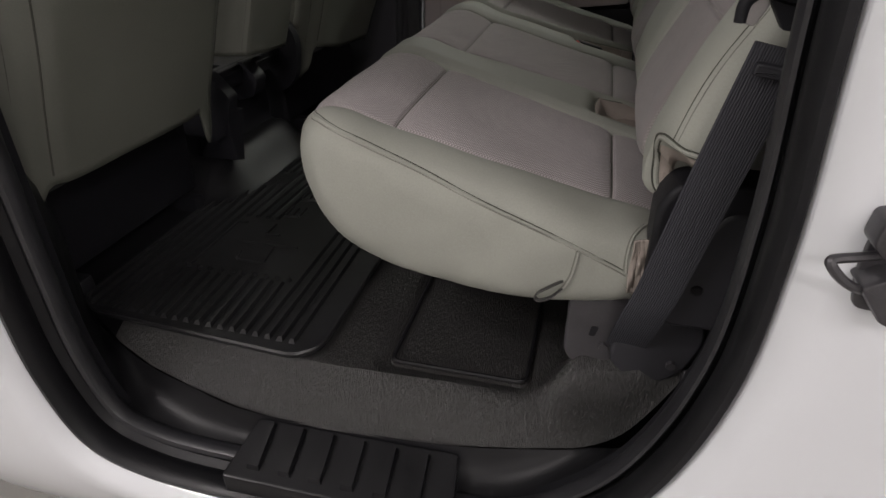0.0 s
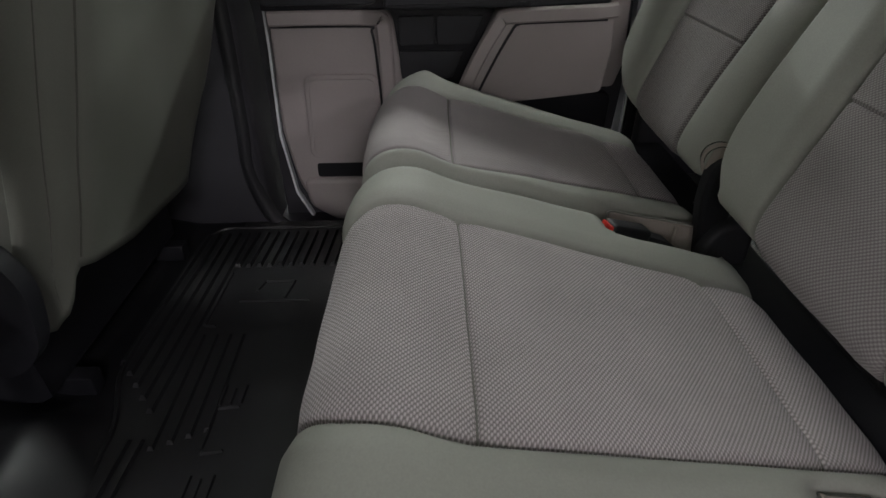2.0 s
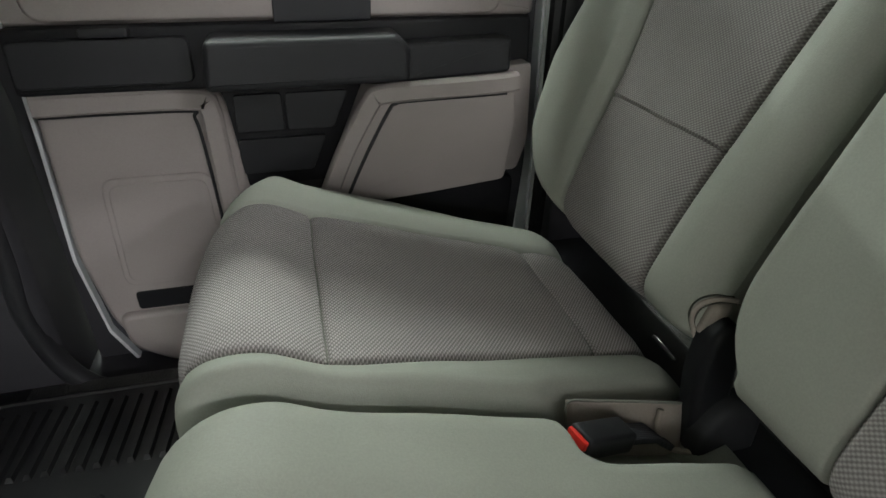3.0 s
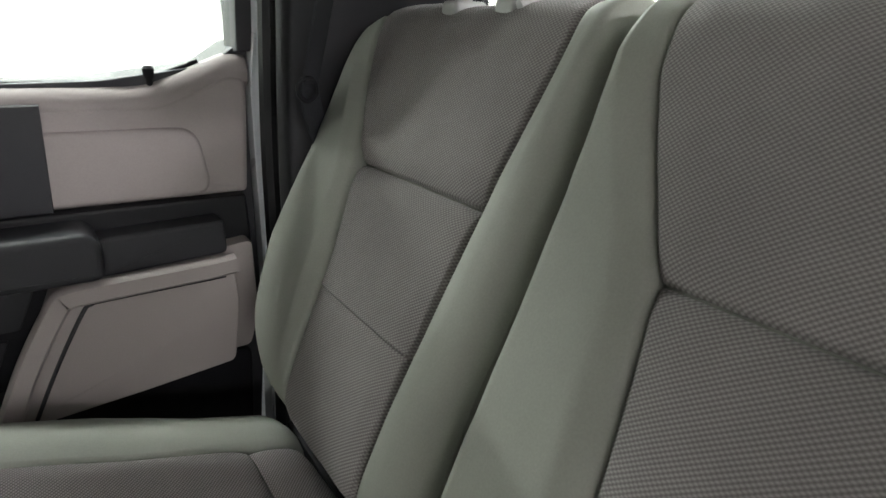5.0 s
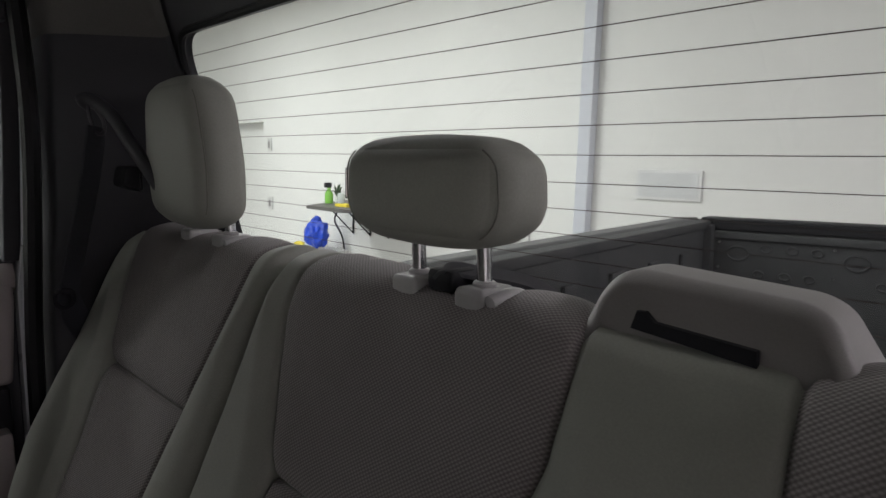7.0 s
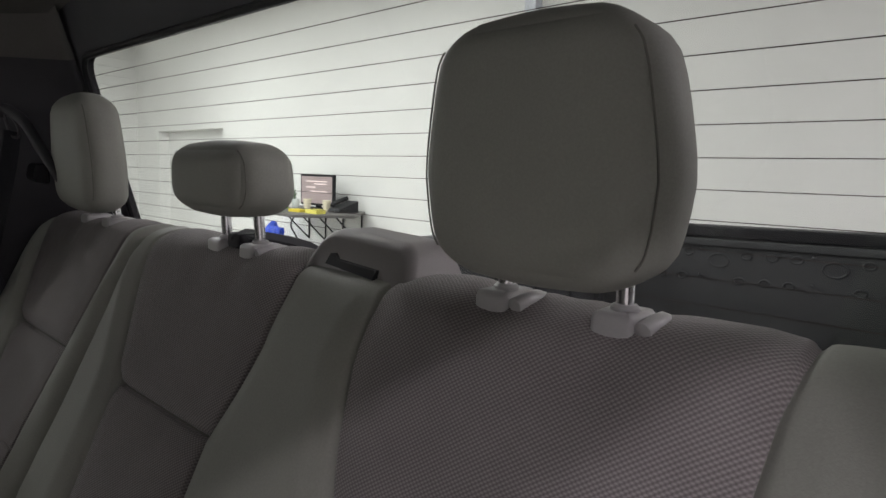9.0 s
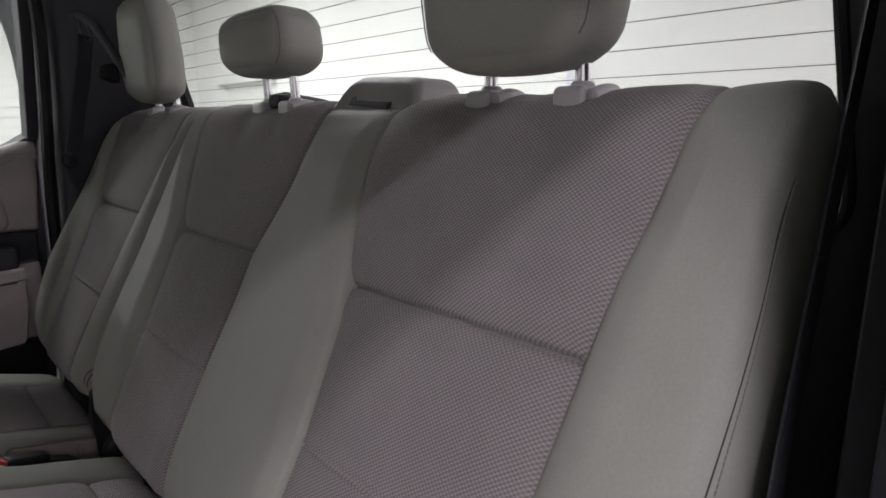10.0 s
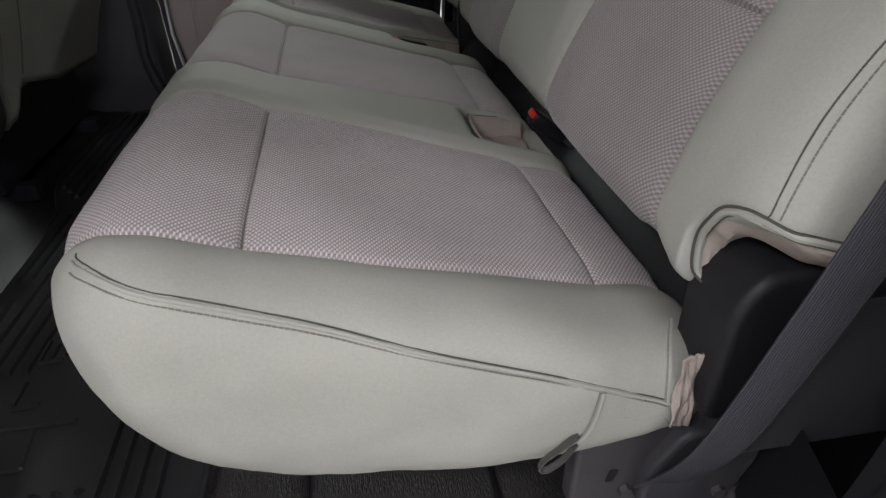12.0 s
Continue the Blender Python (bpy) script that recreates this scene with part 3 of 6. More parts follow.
def ring_loft(name, rows, material, parent, label="", far=False, taper=False):
    """Loops set in from the door opening by given distances, at given depths."""
    verts, faces = [], []
    for d, y in rows:
        for (x, z), (ox, oz) in zip(inward(d), RING):
            if taper and d > 0:
                x, z = ox + (x - ox) * narrowing(ox), oz + (z - oz) * narrowing(ox)
            verts.append((x, 2 * YM - y if far else y, z))
    for i in range(len(rows) - 1):
        for k in range(NL):
            a, b = i * NL + k, i * NL + (k + 1) % NL
            faces.append((a, b, b + NL, a + NL))
    return pydata(name, verts, faces, material, parent, label)


def body_side(name, y_out, far):
    """Outer body side round a rear door opening."""
    side = thing(name, "glossy white painted truck body side round the rear door opening", "truck body", kind="structure")
    mid = RING.mean(0)
    verts, faces = [], []
    rim = [(0.0, 0.018), (-0.012, 0.004), (-0.03, 0.0)]
    for d, dy in rim:
        for x, z in inward(d):
            verts.append((x, y_out + (-dy if far else dy), z))
    rect = []
    for x, z in RING:
        dx, dz = x - mid[0], z - mid[1]
        k = min((0.70 if dx > 0 else 0.62) / max(abs(dx), 1e-6), (0.80 if dz > 0 else 0.86) / max(abs(dz), 1e-6))
        rect.append((mid[0] + dx * k, mid[1] + dz * k))
    steps = 8
    base = inward(-0.03)
    for s in range(1, steps + 1):
        t = s / steps
        for (x, z), (rx, rz) in zip(base, rect):
            px, pz = x + (rx - x) * t, z + (rz - z) * t
            curve = 0.035 * max(0.0, -0.08 - pz) ** 2 / 0.03 + 0.10 * max(0.0, pz - 0.72)
            verts.append((px, y_out + (-curve if far else curve), pz))
    rows = len(rim) + steps
    for i in range(rows - 1):
        for k in range(NL):
            a, b = i * NL + k, i * NL + (k + 1) % NL
            faces.append((a, b, b + NL, a + NL))
    pydata("outer_panel", verts, faces, PAINT, side)
    return side


near_side = body_side("body_side_left", -0.172, False)
far_side = body_side("body_side_right", 2 * YM + 0.30, True)
ring_loft("door_jamb", [(0.0, -0.155), (0.003, -0.150), (0.003, -0.142)], PAINT, near_side, "white painted door jamb")
ring_loft("weatherstrip", [(0.001, -0.146), (0.006, -0.156), (0.013, -0.157), (0.019, -0.150), (0.021, -0.138), (0.019, -0.124), (0.014, -0.118)], RUBBER, near_side, "black rubber door seal")
ring_loft("seal_channel", [(0.014, -0.118), (0.022, -0.108), (0.031, -0.108)], RUBBER, near_side, taper=True)
ring_loft("inner_seal", [(0.031, -0.108), (0.034, -0.114), (0.039, -0.117), (0.045, -0.115), (0.049, -0.108), (0.049, -0.100), (0.045, -0.093), (0.040, -0.090)], SEAL, near_side, "charcoal inner door seal with a raised bead", taper=True)


# near side: trim below, before and behind the opening, inside the cab
near_trim = thing("quarter_trim_left", "black plastic trim between the door opening and the seat back", "trim", kind="structure")
ring_loft("jamb_trim", [(0.040, -0.090), (0.036, -0.076), (0.02, -0.074), (-0.03, -0.080), (-0.07, -0.082)], BLACK, near_trim, taper=True)


# floor: one formed sheet of grained vinyl
# outer edge of the floor covering: x, y, z
VINYL_EDGE = [(-0.62, 0.09, 0.02), (-0.523, 0.039, 0.012), (-0.435, -0.005, -0.005), (-0.365, -0.027, -0.02), (-0.283, -0.043, -0.03), (-0.199, -0.055, -0.04), (-0.12, -0.062, -0.04), (-0.049, -0.063, -0.04),
              (0.049, -0.056, -0.04), (0.127, -0.047, -0.04), (0.218, -0.038, -0.03), (0.29, -0.028, -0.02), (0.35, -0.016, -0.005), (0.404, 0.012, 0.01), (0.449, 0.062, 0.012), (0.62, 0.07, 0.02)]
EDGE_X, EDGE_Y, EDGE_Z = (np.array(c) for c in zip(*VINYL_EDGE))


def floor_height(x, y):
    ey, ez = np.interp(x, EDGE_X, EDGE_Y), np.interp(x, EDGE_X, EDGE_Z)
    fall = np.clip((ey + 0.060 - y) / 0.060, 0, 1)
    z = 0.028 + (ez - 0.028) * (0.85 * fall + 0.15 * fall ** 2)
    far = np.clip((y - (2 * YM + 0.045)) / 0.045, 0, 1)
    z = z * (1 - far) + -0.012 * far
    under = 1 / (1 + np.exp(-(x - 0.005) / 0.006)) * (1 / (1 + np.exp((x - 0.225) / 0.006))) * (1 / (1 + np.exp(-(y - 0.015) / 0.006)))
    z -= 0.018 * under
    ped = np.clip((x - 0.235) / 0.05, 0, 1) * np.exp(-((y - 0.02) / 0.06) ** 2) * np.clip((y - ey) / 0.03, 0, 1)
    z += 0.070 * ped * ped * (3 - 2 * ped)
    back = np.clip((x - 0.30) / 0.12, 0, 1)
    z += 0.10 * back ** 2
    hump = np.exp(-((y - 0.62) / 0.22) ** 4) * np.clip((-0.44 - x) / 0.10, 0, 1)
    z += 0.085 * hump * hump * (3 - 2 * hump)
    rise = np.clip((-0.56 - x) / 0.12, 0, 1)
    z += 0.03 * rise
    return z


def sill_trim():
    """Smooth moulding between the lower part of the door opening and the edge of the floor covering."""
    inner = inward(0.040)
    ring = np.array([(o[0] + (p[0] - o[0]) * narrowing(o[0]), o[1] + (p[1] - o[1]) * narrowing(o[0])) for p, o in zip(inner, RING)])
    pairs = [((-0.399, 0.32), (-0.44, -0.05, 0.33)), ((-0.40, 0.20), (-0.51, 0.03, 0.20)), ((-0.398, 0.10), (-0.523, 0.036, 0.016)), ((-0.385, 0.01), (-0.435, -0.008, -0.002)), ((-0.335, -0.08), (-0.365, -0.030, -0.017)), ((-0.285, -0.10), (-0.283, -0.046, -0.027)),
             ((-0.15, -0.108), (-0.16, -0.062, -0.037)), ((0.10, -0.105), (0.10, -0.053, -0.037)), ((0.23, -0.085), (0.235, -0.039, -0.026)), ((0.32, 0.0), (0.31, -0.028, -0.014)), ((0.375, 0.095), (0.37, -0.008, 0.004)), ((0.408, 0.22), (0.44, 0.03, 0.20))]
    at = [int(np.argmin(np.hypot(RING[:, 0] - p[0], RING[:, 1] - p[1]))) for p, _ in pairs]
    step = 1 if (at[5] - at[4]) % NL < NL / 2 else -1
    place = [0]
    for a, b in zip(at, at[1:]):
        place.append(place[-1] + ((b - a) * step) % NL)
    feet = [Vector(q) for _, q in pairs]
    dense = smooth_path(feet, 10)
    where = np.interp(np.arange(place[-1] + 1), place, np.arange(len(pairs)) * 10)
    verts, faces, rows, m = [], [], 10, place[-1] + 1
    for i in range(rows):
        s = i / (rows - 1)
        for n_ in range(m):
            x, z = ring[(at[0] + step * n_) % NL]
            w = where[n_]
            a = dense[int(w)].lerp(dense[min(int(w) + 1, len(dense) - 1)], w - int(w))
            p = Vector((x, -0.090, z)).lerp(a, s)
            bow = math.sin(math.pi * s) * min(1.0, n_ / 14, (m - 1 - n_) / 14)
            p.z -= 0.010 * bow
            p.y += 0.004 * bow
            verts.append(p)
    for i in range(rows - 1):
        for k in range(m - 1):
            a = i * m + k
            faces.append((a, a + 1, a + m + 1, a + m))
    return pydata("sill_moulding", verts, faces, RUBBER, near_trim, "smooth black sill moulding")


sill_trim()
slab("rear_trim", [(0.43, 0.03), (0.44, 0.25), (0.44, 0.6), (0.43, 0.95), (0.40, 1.17), (0.645, 1.17), (0.725, 0.78), (0.86, 0.60), (0.86, 0.03)], "y", -0.09, -0.055, BLACK, near_trim, bevel=0.006)
slab("front_trim", [(-0.44, 0.0), (-0.44, 1.17), (-0.66, 1.17), (-0.66, 0.0)], "y", -0.10, -0.080, BLACK, near_trim, bevel=0.006)

# sill plate with its raised cleats
sill = thing("sill_plate", "black plastic door sill plate with raised slanted cleats", "sill plate", kind="structure")
def tread_z(y):
    return -0.040 + 0.33 * (y + 0.06)


plate = slab("plate", rounded([(-0.176, -0.150), (0.152, -0.146), (0.140, -0.058), (-0.158, -0.064)], 0.008), "z", -0.03, 0.0, RUBBER, sill, bevel=0.004)
for v in plate.data.vertices:
    v.co.z += tread_z(v.co.y)
for k in range(6):
    x = -0.142 + 0.046 * k
    bm = bmesh.new()
    a = [(x + 0.004, -0.070), (x + 0.015, -0.070), (x + 0.018, -0.134), (x - 0.001, -0.134)]
    v0 = [bm.verts.new((px, py, tread_z(py))) for px, py in a]
    v1 = [bm.verts.new((px + (0.0015 if i in (0, 3) else -0.0015), py + (0.002 if i > 1 else -0.002), tread_z(py) + 0.008)) for i, (px, py) in enumerate(a)]
    for q in ((0, 1, 2, 3),):
        bm.faces.new([v1[i] for i in q])
    for i in range(4):
        bm.faces.new((v0[i], v0[(i + 1) % 4], v1[(i + 1) % 4], v1[i]))
    part("cleat", bm, RUBBER, sill)


gx = np.arange(-0.80, 0.62, 0.0085)
run = np.concatenate([np.linspace(0, 0.09, 22)[:-1], np.linspace(0.09, 1.0, 150)])
nv = len(run)
GX = np.repeat(gx[:, None], nv, 1)
lo = np.interp(gx, EDGE_X, EDGE_Y)[:, None]
GY = lo + (2 * YM + 0.10 - lo) * run[None, :]
GZ = floor_height(GX, GY)
verts = np.stack([GX, GY, GZ], -1).reshape(-1, 3)
cells = [(i, j) for i in range(len(gx) - 1) for j in range(nv - 1)]
floor = pydata("floor", verts, [(i * nv + j, (i + 1) * nv + j, (i + 1) * nv + j + 1, i * nv + j + 1) for i, j in cells if gx[i] > -0.46], FLOORVINYL)
structure(floor, "black grained vinyl cab floor rising at the sill", "floor")
front_floor = pydata("floor_front", verts, [(i * nv + j, (i + 1) * nv + j, (i + 1) * nv + j + 1, i * nv + j + 1) for i, j in cells if gx[i] <= -0.46], RUBBER)
structure(front_floor, "smooth black floor with a rounded tunnel hump", "floor")
tray = thing("under_seat_tray", "black textured storage tray below the rear seat", "tray")
slab("tray_base", rounded([(0.012, 0.03), (0.218, 0.03), (0.218, 0.85), (0.012, 0.85)], 0.015), "z", 0.0125, 0.018, FLOORVINYL, tray, bevel=0.003)

tube("tray_rim", [(x, y, 0.021) for x, y in rounded([(0.016, 0.034), (0.214, 0.034), (0.214, 0.846), (0.016, 0.846)], 0.015)], 0.003, RUBBER, tray, closed=True, sides=6)

# underbody closes the cab from below; roof above
structure(boxpart("underbody", (-1.9, 0.86, -0.10, 2 * YM + 0.16, -0.26, -0.13), RUBBER, bevel=0.01), "black underbody of the cab", "underbody")
roof = thing("cab_roof", "white steel cab roof with a grey cloth headliner", "roof", kind="structure")
RX = np.linspace(-1.7, 0.66, 26)
RY = np.linspace(-0.14, 2 * YM + 0.14, 26)
RGX, RGY = np.meshgrid(RX, RY, indexing="ij")
crown = 1.215 - 0.055 * np.abs((RGY - YM) / 0.83) ** 3.0 - 0.05 * np.clip((RGX - 0.5) / 0.3, 0, 1) ** 2
for nm, dz, mt in (("headliner", 0.0, LINER), ("roof_skin", 0.05, PAINT)):
    v = np.stack([RGX, RGY, crown + dz], -1).reshape(-1, 3)
    n_ = len(RY)
    pydata(nm, v, [(i * n_ + j, (i + 1) * n_ + j, (i + 1) * n_ + j + 1, i * n_ + j + 1) for i in range(len(RX) - 1) for j in range(n_ - 1)], mt, roof)

# front part of the cab, out of sight: dash wall, front doors, windscreen
front = thing("cab_front", "dark dashboard wall and front doors of the cab", "cab front", kind="structure")
boxpart("dash_wall", (-1.9, -1.55, -0.12, 2 * YM + 0.12, -0.045, 0.58), BLACK, front, bevel=0.03)
for y0, y1 in ((-0.165, -0.06), (2 * YM + 0.06, 2 * YM + 0.165)):
    boxpart("front_door", (-1.9, -0.64, y0, y1, -0.15, 0.70), TRIM, front, bevel=0.02)
    boxpart("pillar", (-0.66, -0.44, y0 + 0.02, y1 - 0.02, -0.05, 1.18), PILLAR, front, bevel=0.02)

# ---- far door ----
def ridge(name, path, width, y0, height, material, parent, label="", closed=False):
    """A raised moulding along a path in x, z on the door, with chamfered edges."""
    P = [Vector((p.x, 0, p.z)) for p in smooth_path([(x, 0, z) for x, z in path], 6, closed)]
    verts, faces = [], []
    n_ = len(P)
    for i in range(n_):
        a, b = P[i - 1] if i or closed else P[i], P[(i + 1) % n_] if i < n_ - 1 or closed else P[i]
        t = (b - a).normalized()
        s = Vector((-t.z, 0, t.x))
        for w, d in ((-0.5, 0.0), (-0.46, 0.75), (-0.34, 1.0), (0.34, 1.0), (0.46, 0.75), (0.5, 0.0)):
            verts.append(P[i] + s * w * width + Vector((0, y0 - d * height, 0)))
    for i in range(n_ if closed else n_ - 1):
        for k in range(5):
            a, b = i * 6 + k, ((i + 1) % n_) * 6 + k
            faces.append((a, a + 1, b + 1, b))
    if not closed:
        faces += [tuple(range(6)), tuple(range(n_ * 6 - 6, n_ * 6))]
    return pydata(name, verts, faces, material, parent, label)


door = thing("door_1", "closed rear truck door with grey panels and a black armrest band", "door", kind="structure")
D = DOOR_Y
slab("door_shell", rounded([(-0.385, -0.06), (0.36, -0.06), (0.392, 0.3), (0.392, 0.70), (0.40, 0.775), (0.34, 0.735), (0.20, 0.715), (-0.42, 0.70), (-0.385, 0.45)], 0.02), "y", D + 0.13, D + 0.012, PILLAR, door, bevel=0.004)
# lower front pad: raised border, recessed field, speaker grille
slab("front_pad", rounded([(-0.352, 0.464), (-0.360, 0.21), (-0.338, 0.075), (-0.29, 0.0), (-0.21, -0.022), (-0.06, -0.022), (-0.085, 0.31), (-0.102, 0.464)], 0.03), "y", D + 0.03, D - 0.010, TRIM, door, "mauve grey moulded door pad", bevel=0.010, seg=3)
ridge("pad_border", [(-0.350, 0.449), (-0.25, 0.450), (-0.137, 0.447), (-0.121, 0.434), (-0.118, 0.39), (-0.116, 0.31), (-0.112, 0.23)], 0.032, D - 0.008, 0.014, TRIM, door, "raised grey pad border")
tube("pad_groove", smooth_path([(-0.348, D - 0.0115, 0.4325), (-0.157, D - 0.0115, 0.431), (-0.144, D - 0.0115, 0.420), (-0.138, D - 0.0115, 0.37), (-0.132, D - 0.0115, 0.23)]), 0.0028, DARKGREY, door, sides=6)
slab("speaker_border", rounded([(-0.297, 0.336), (-0.303, 0.145), (-0.13, 0.145), (-0.135, 0.336)], 0.025), "y", D - 0.008, D - 0.014, TRIM, door, bevel=0.005)
slab("speaker_grille", rounded([(-0.287, 0.326), (-0.293, 0.155), (-0.14, 0.155), (-0.145, 0.326)], 0.02), "y", D - 0.012, D - 0.0165, TRIM, door, "plain grey speaker cover", bevel=0.003)
slab("pocket_slot", rounded([(-0.292, 0.134), (-0.292, 0.100), (-0.10, 0.100), (-0.10, 0.134)], 0.008), "y", D - 0.008, D - 0.0125, BLACK, door, "black map pocket slot", bevel=0.002)
slab("pocket_lip", rounded([(-0.326, 0.097), (-0.318, 0.03), (-0.25, -0.014), (-0.10, -0.014), (-0.10, 0.097)], 0.02), "y", D, D - 0.024, TRIM, door, bevel=0.010, seg=3)
# dark pocket in the middle with three bins
slab("pocket_back", [(-0.104, 0.466), (0.118, 0.466), (0.05, 0.30), (-0.10, 0.30)], "y", D + 0.02, D + 0.004, BLACK, door, bevel=0.001)
for a, b, z0, z1 in ((-0.088, -0.017, 0.390, 0.447), (-0.012, 0.085, 0.390, 0.447), (-0.090, 0.045, 0.322, 0.378)):
    slab("pocket_bin", rounded([(a, z0), (b - 0.025 * (b > 0), z0), (b, z1), (a, z1)], 0.006), "y", D + 0.006, D - 0.004, DARKGREY, door, bevel=0.002)
# rear pad standing proud of the door: slanted raised border with a plain field
slab("rear_pad", rounded([(0.030, 0.285), (0.112, 0.468), (0.326, 0.474), (0.332, 0.40), (0.318, 0.310), (0.20, 0.298)], 0.010), "y", D + 0.03, D - 0.087, TRIM, door, "mauve grey lower door pad", bevel=0.004)
slab("rear_pad_side", rounded([(0.20, 0.310), (0.20, 0.470), (0.366, 0.486), (0.368, 0.36), (0.352, 0.310)], 0.010), "y", D + 0.03, D - 0.052, TRIM, door, bevel=0.004)
ridge("rear_pad_border", [(0.022, 0.275), (0.064, 0.372), (0.107, 0.447), (0.121, 0.458), (0.15, 0.4605), (0.24, 0.463), (0.300, 0.465), (0.330, 0.468)], 0.028, D - 0.085, 0.014, TRIM, door, "raised grey pad border")
tube("rear_pad_groove", smooth_path([(0.056, D - 0.0885, 0.285), (0.095, D - 0.0885, 0.366), (0.133, D - 0.0885, 0.434), (0.145, D - 0.0885, 0.4445), (0.165, D - 0.0885, 0.4465), (0.314, D - 0.0885, 0.450)]), 0.0026, DARKGREY, door, sides=6)
slab("kick_trim", rounded([(0.02, 0.285), (0.365, 0.285), (0.35, 0.0), (0.02, 0.0)], 0.02), "y", D + 0.03, D - 0.010, BLACK, door, bevel=0.006)
# black band, armrest and pull
slab("arm_band", rounded([(-0.362, 0.464), (-0.360, 0.552), (0.372, 0.549), (0.374, 0.462)], 0.008), "y", D + 0.02, D - 0.022, BLACK, door, "black horizontal armrest band", bevel=0.006)
slab("armrest", rounded([(-0.112, 0.474), (-0.106, 0.540), (0.152, 0.540), (0.168, 0.522), (0.166, 0.476)], 0.012), "y", D - 0.018, D - 0.097, DARKGREY, door, "charcoal padded armrest", bevel=0.010, seg=4)
slab("pull_cup", rounded([(-0.355, 0.476), (-0.353, 0.538), (-0.13, 0.538), (-0.13, 0.476)], 0.012), "y", D - 0.02, D - 0.036, DARKGREY, door, bevel=0.004)
slab("switch_pod", rounded([(0.160, 0.468), (0.160, 0.522), (0.326, 0.526), (0.326, 0.476)], 0.008), "y", D - 0.02, D - 0.066, DARKGREY, door, "charcoal moulded pull", bevel=0.006, seg=3)
boxpart("door_release", (-0.26, -0.20, D - 0.044, D - 0.022, 0.540, 0.553), DARKGREY, door, bevel=0.004)
# upper pad with dark insert and a scooped rear field
slab("upper_pad", rounded([(-0.37, 0.551), (-0.385, 0.683), (0.20, 0.683), (0.268, 0.685), (0.308, 0.699), (0.362, 0.725), (0.388, 0.720), (0.390, 0.69), (0.380, 0.548)], 0.010), "y", D + 0.03, D - 0.004, TRIM, door, "mauve grey upper door pad", bevel=0.010, seg=3)
slab("upper_field", rounded([(-0.33, 0.556), (-0.33, 0.655), (0.312, 0.652), (0.328, 0.552)], 0.03), "y", D - 0.003, D - 0.012, TRIM, door, bevel=0.007, seg=3)
slab("dark_insert", [(-0.014, 0.550), (-0.010, 0.688), (0.130, 0.688), (0.124, 0.550)], "y", D - 0.002, D - 0.0165, DARKGREY, door, "charcoal vertical insert", bevel=0.003)


def window_sill():
    """The rounded moulding under the glass, rising towards the rear."""
    xs = np.linspace(-0.41, 0.392, 90)
    soft_ = np.exp(-np.linspace(-2, 2, 9) ** 2)

    def line(points):
        z = np.interp(xs, *np.array(points).T)
        return np.convolve(np.pad(z, 4, mode="edge"), soft_ / soft_.sum(), "valid")
    top = line([(-0.41, 0.710), (0.16, 0.709), (0.25, 0.709), (0.30, 0.727), (0.342, 0.743), (0.377, 0.758), (0.392, 0.750)])
    low = line([(-0.41, 0.681), (0.18, 0.681), (0.262, 0.681), (0.308, 0.700), (0.341, 0.717), (0.37, 0.729), (0.392, 0.722)])
    prof = [(0.028, -1.2), (-0.001, -0.4), (-0.0035, 0.0), (-0.0035, 0.15), (-0.001, 0.42), (0.004, 0.68), (0.010, 0.88), (0.016, 0.98), (0.0205, 1.0), (0.028, 0.9)]
    verts = [(x, D + y, a + (b - a) * k) for x, a, b in zip(xs, low, top) for y, k in prof]
    m = len(prof)
    faces = [(i * m + k, (i + 1) * m + k, (i + 1) * m + (k + 1) % m, i * m + (k + 1) % m) for i in range(len(xs) - 1) for k in range(m)]
    faces += [tuple(range(m)), tuple((len(xs) - 1) * m + k for k in reversed(range(m)))]
    pydata("window_sill", verts, faces, TRIM, door, "pale grey window sill moulding")
    tube("glass_seal", [(x, D + 0.0205, z + 0.002) for x, z in zip(xs[:-6:2], top[:-6:2])], 0.0038, RUBBER, door, "black window seal", sides=8)


window_sill()
slab("window_frame_rear", [(0.378, 0.755), (0.402, 0.755), (0.412, 0.95), (0.418, 1.17), (0.394, 1.17), (0.388, 0.95)], "y", D + 0.06, D - 0.004, PILLAR, door, "black window frame", bevel=0.004)
slab("window_frame_top", [(-0.45, 1.13), (0.40, 1.13), (0.40, 1.19), (-0.45, 1.19)], "y", D + 0.05, D - 0.03, PILLAR, door, bevel=0.004)
slab("window_frame_front", [(-0.47, 0.70), (-0.42, 0.70), (-0.42, 1.17), (-0.47, 1.17)], "y", D + 0.06, D - 0.004, PILLAR, door, bevel=0.004)
pane = slab("window_pane", [(-0.45, 0.70), (0.40, 0.72), (0.395, 1.17), (-0.45, 1.17)], "y", D + 0.026, D + 0.022, GLASS, door, bevel=0)
pane.visible_shadow = False
turned("lock_knob", [(0.013, 0.0), (0.012, 0.004), (0.005, 0.006), (0.0045, 0.03), (0.007, 0.034), (0.008, 0.044), (0.005, 0.048)], 0.262, D + 0.012, 0.686, BLACK, door, "black door lock knob")
slab("jamb_edge", rounded([(0.386, 0.03), (0.392, 0.30), (0.392, 0.70), (0.402, 0.78), (0.407, 0.78), (0.397, 0.70), (0.397, 0.30), (0.391, 0.03)], 0.002), "y", D + 0.03, D - 0.012, PAINT, door, "thin white painted door edge", bevel=0.001)
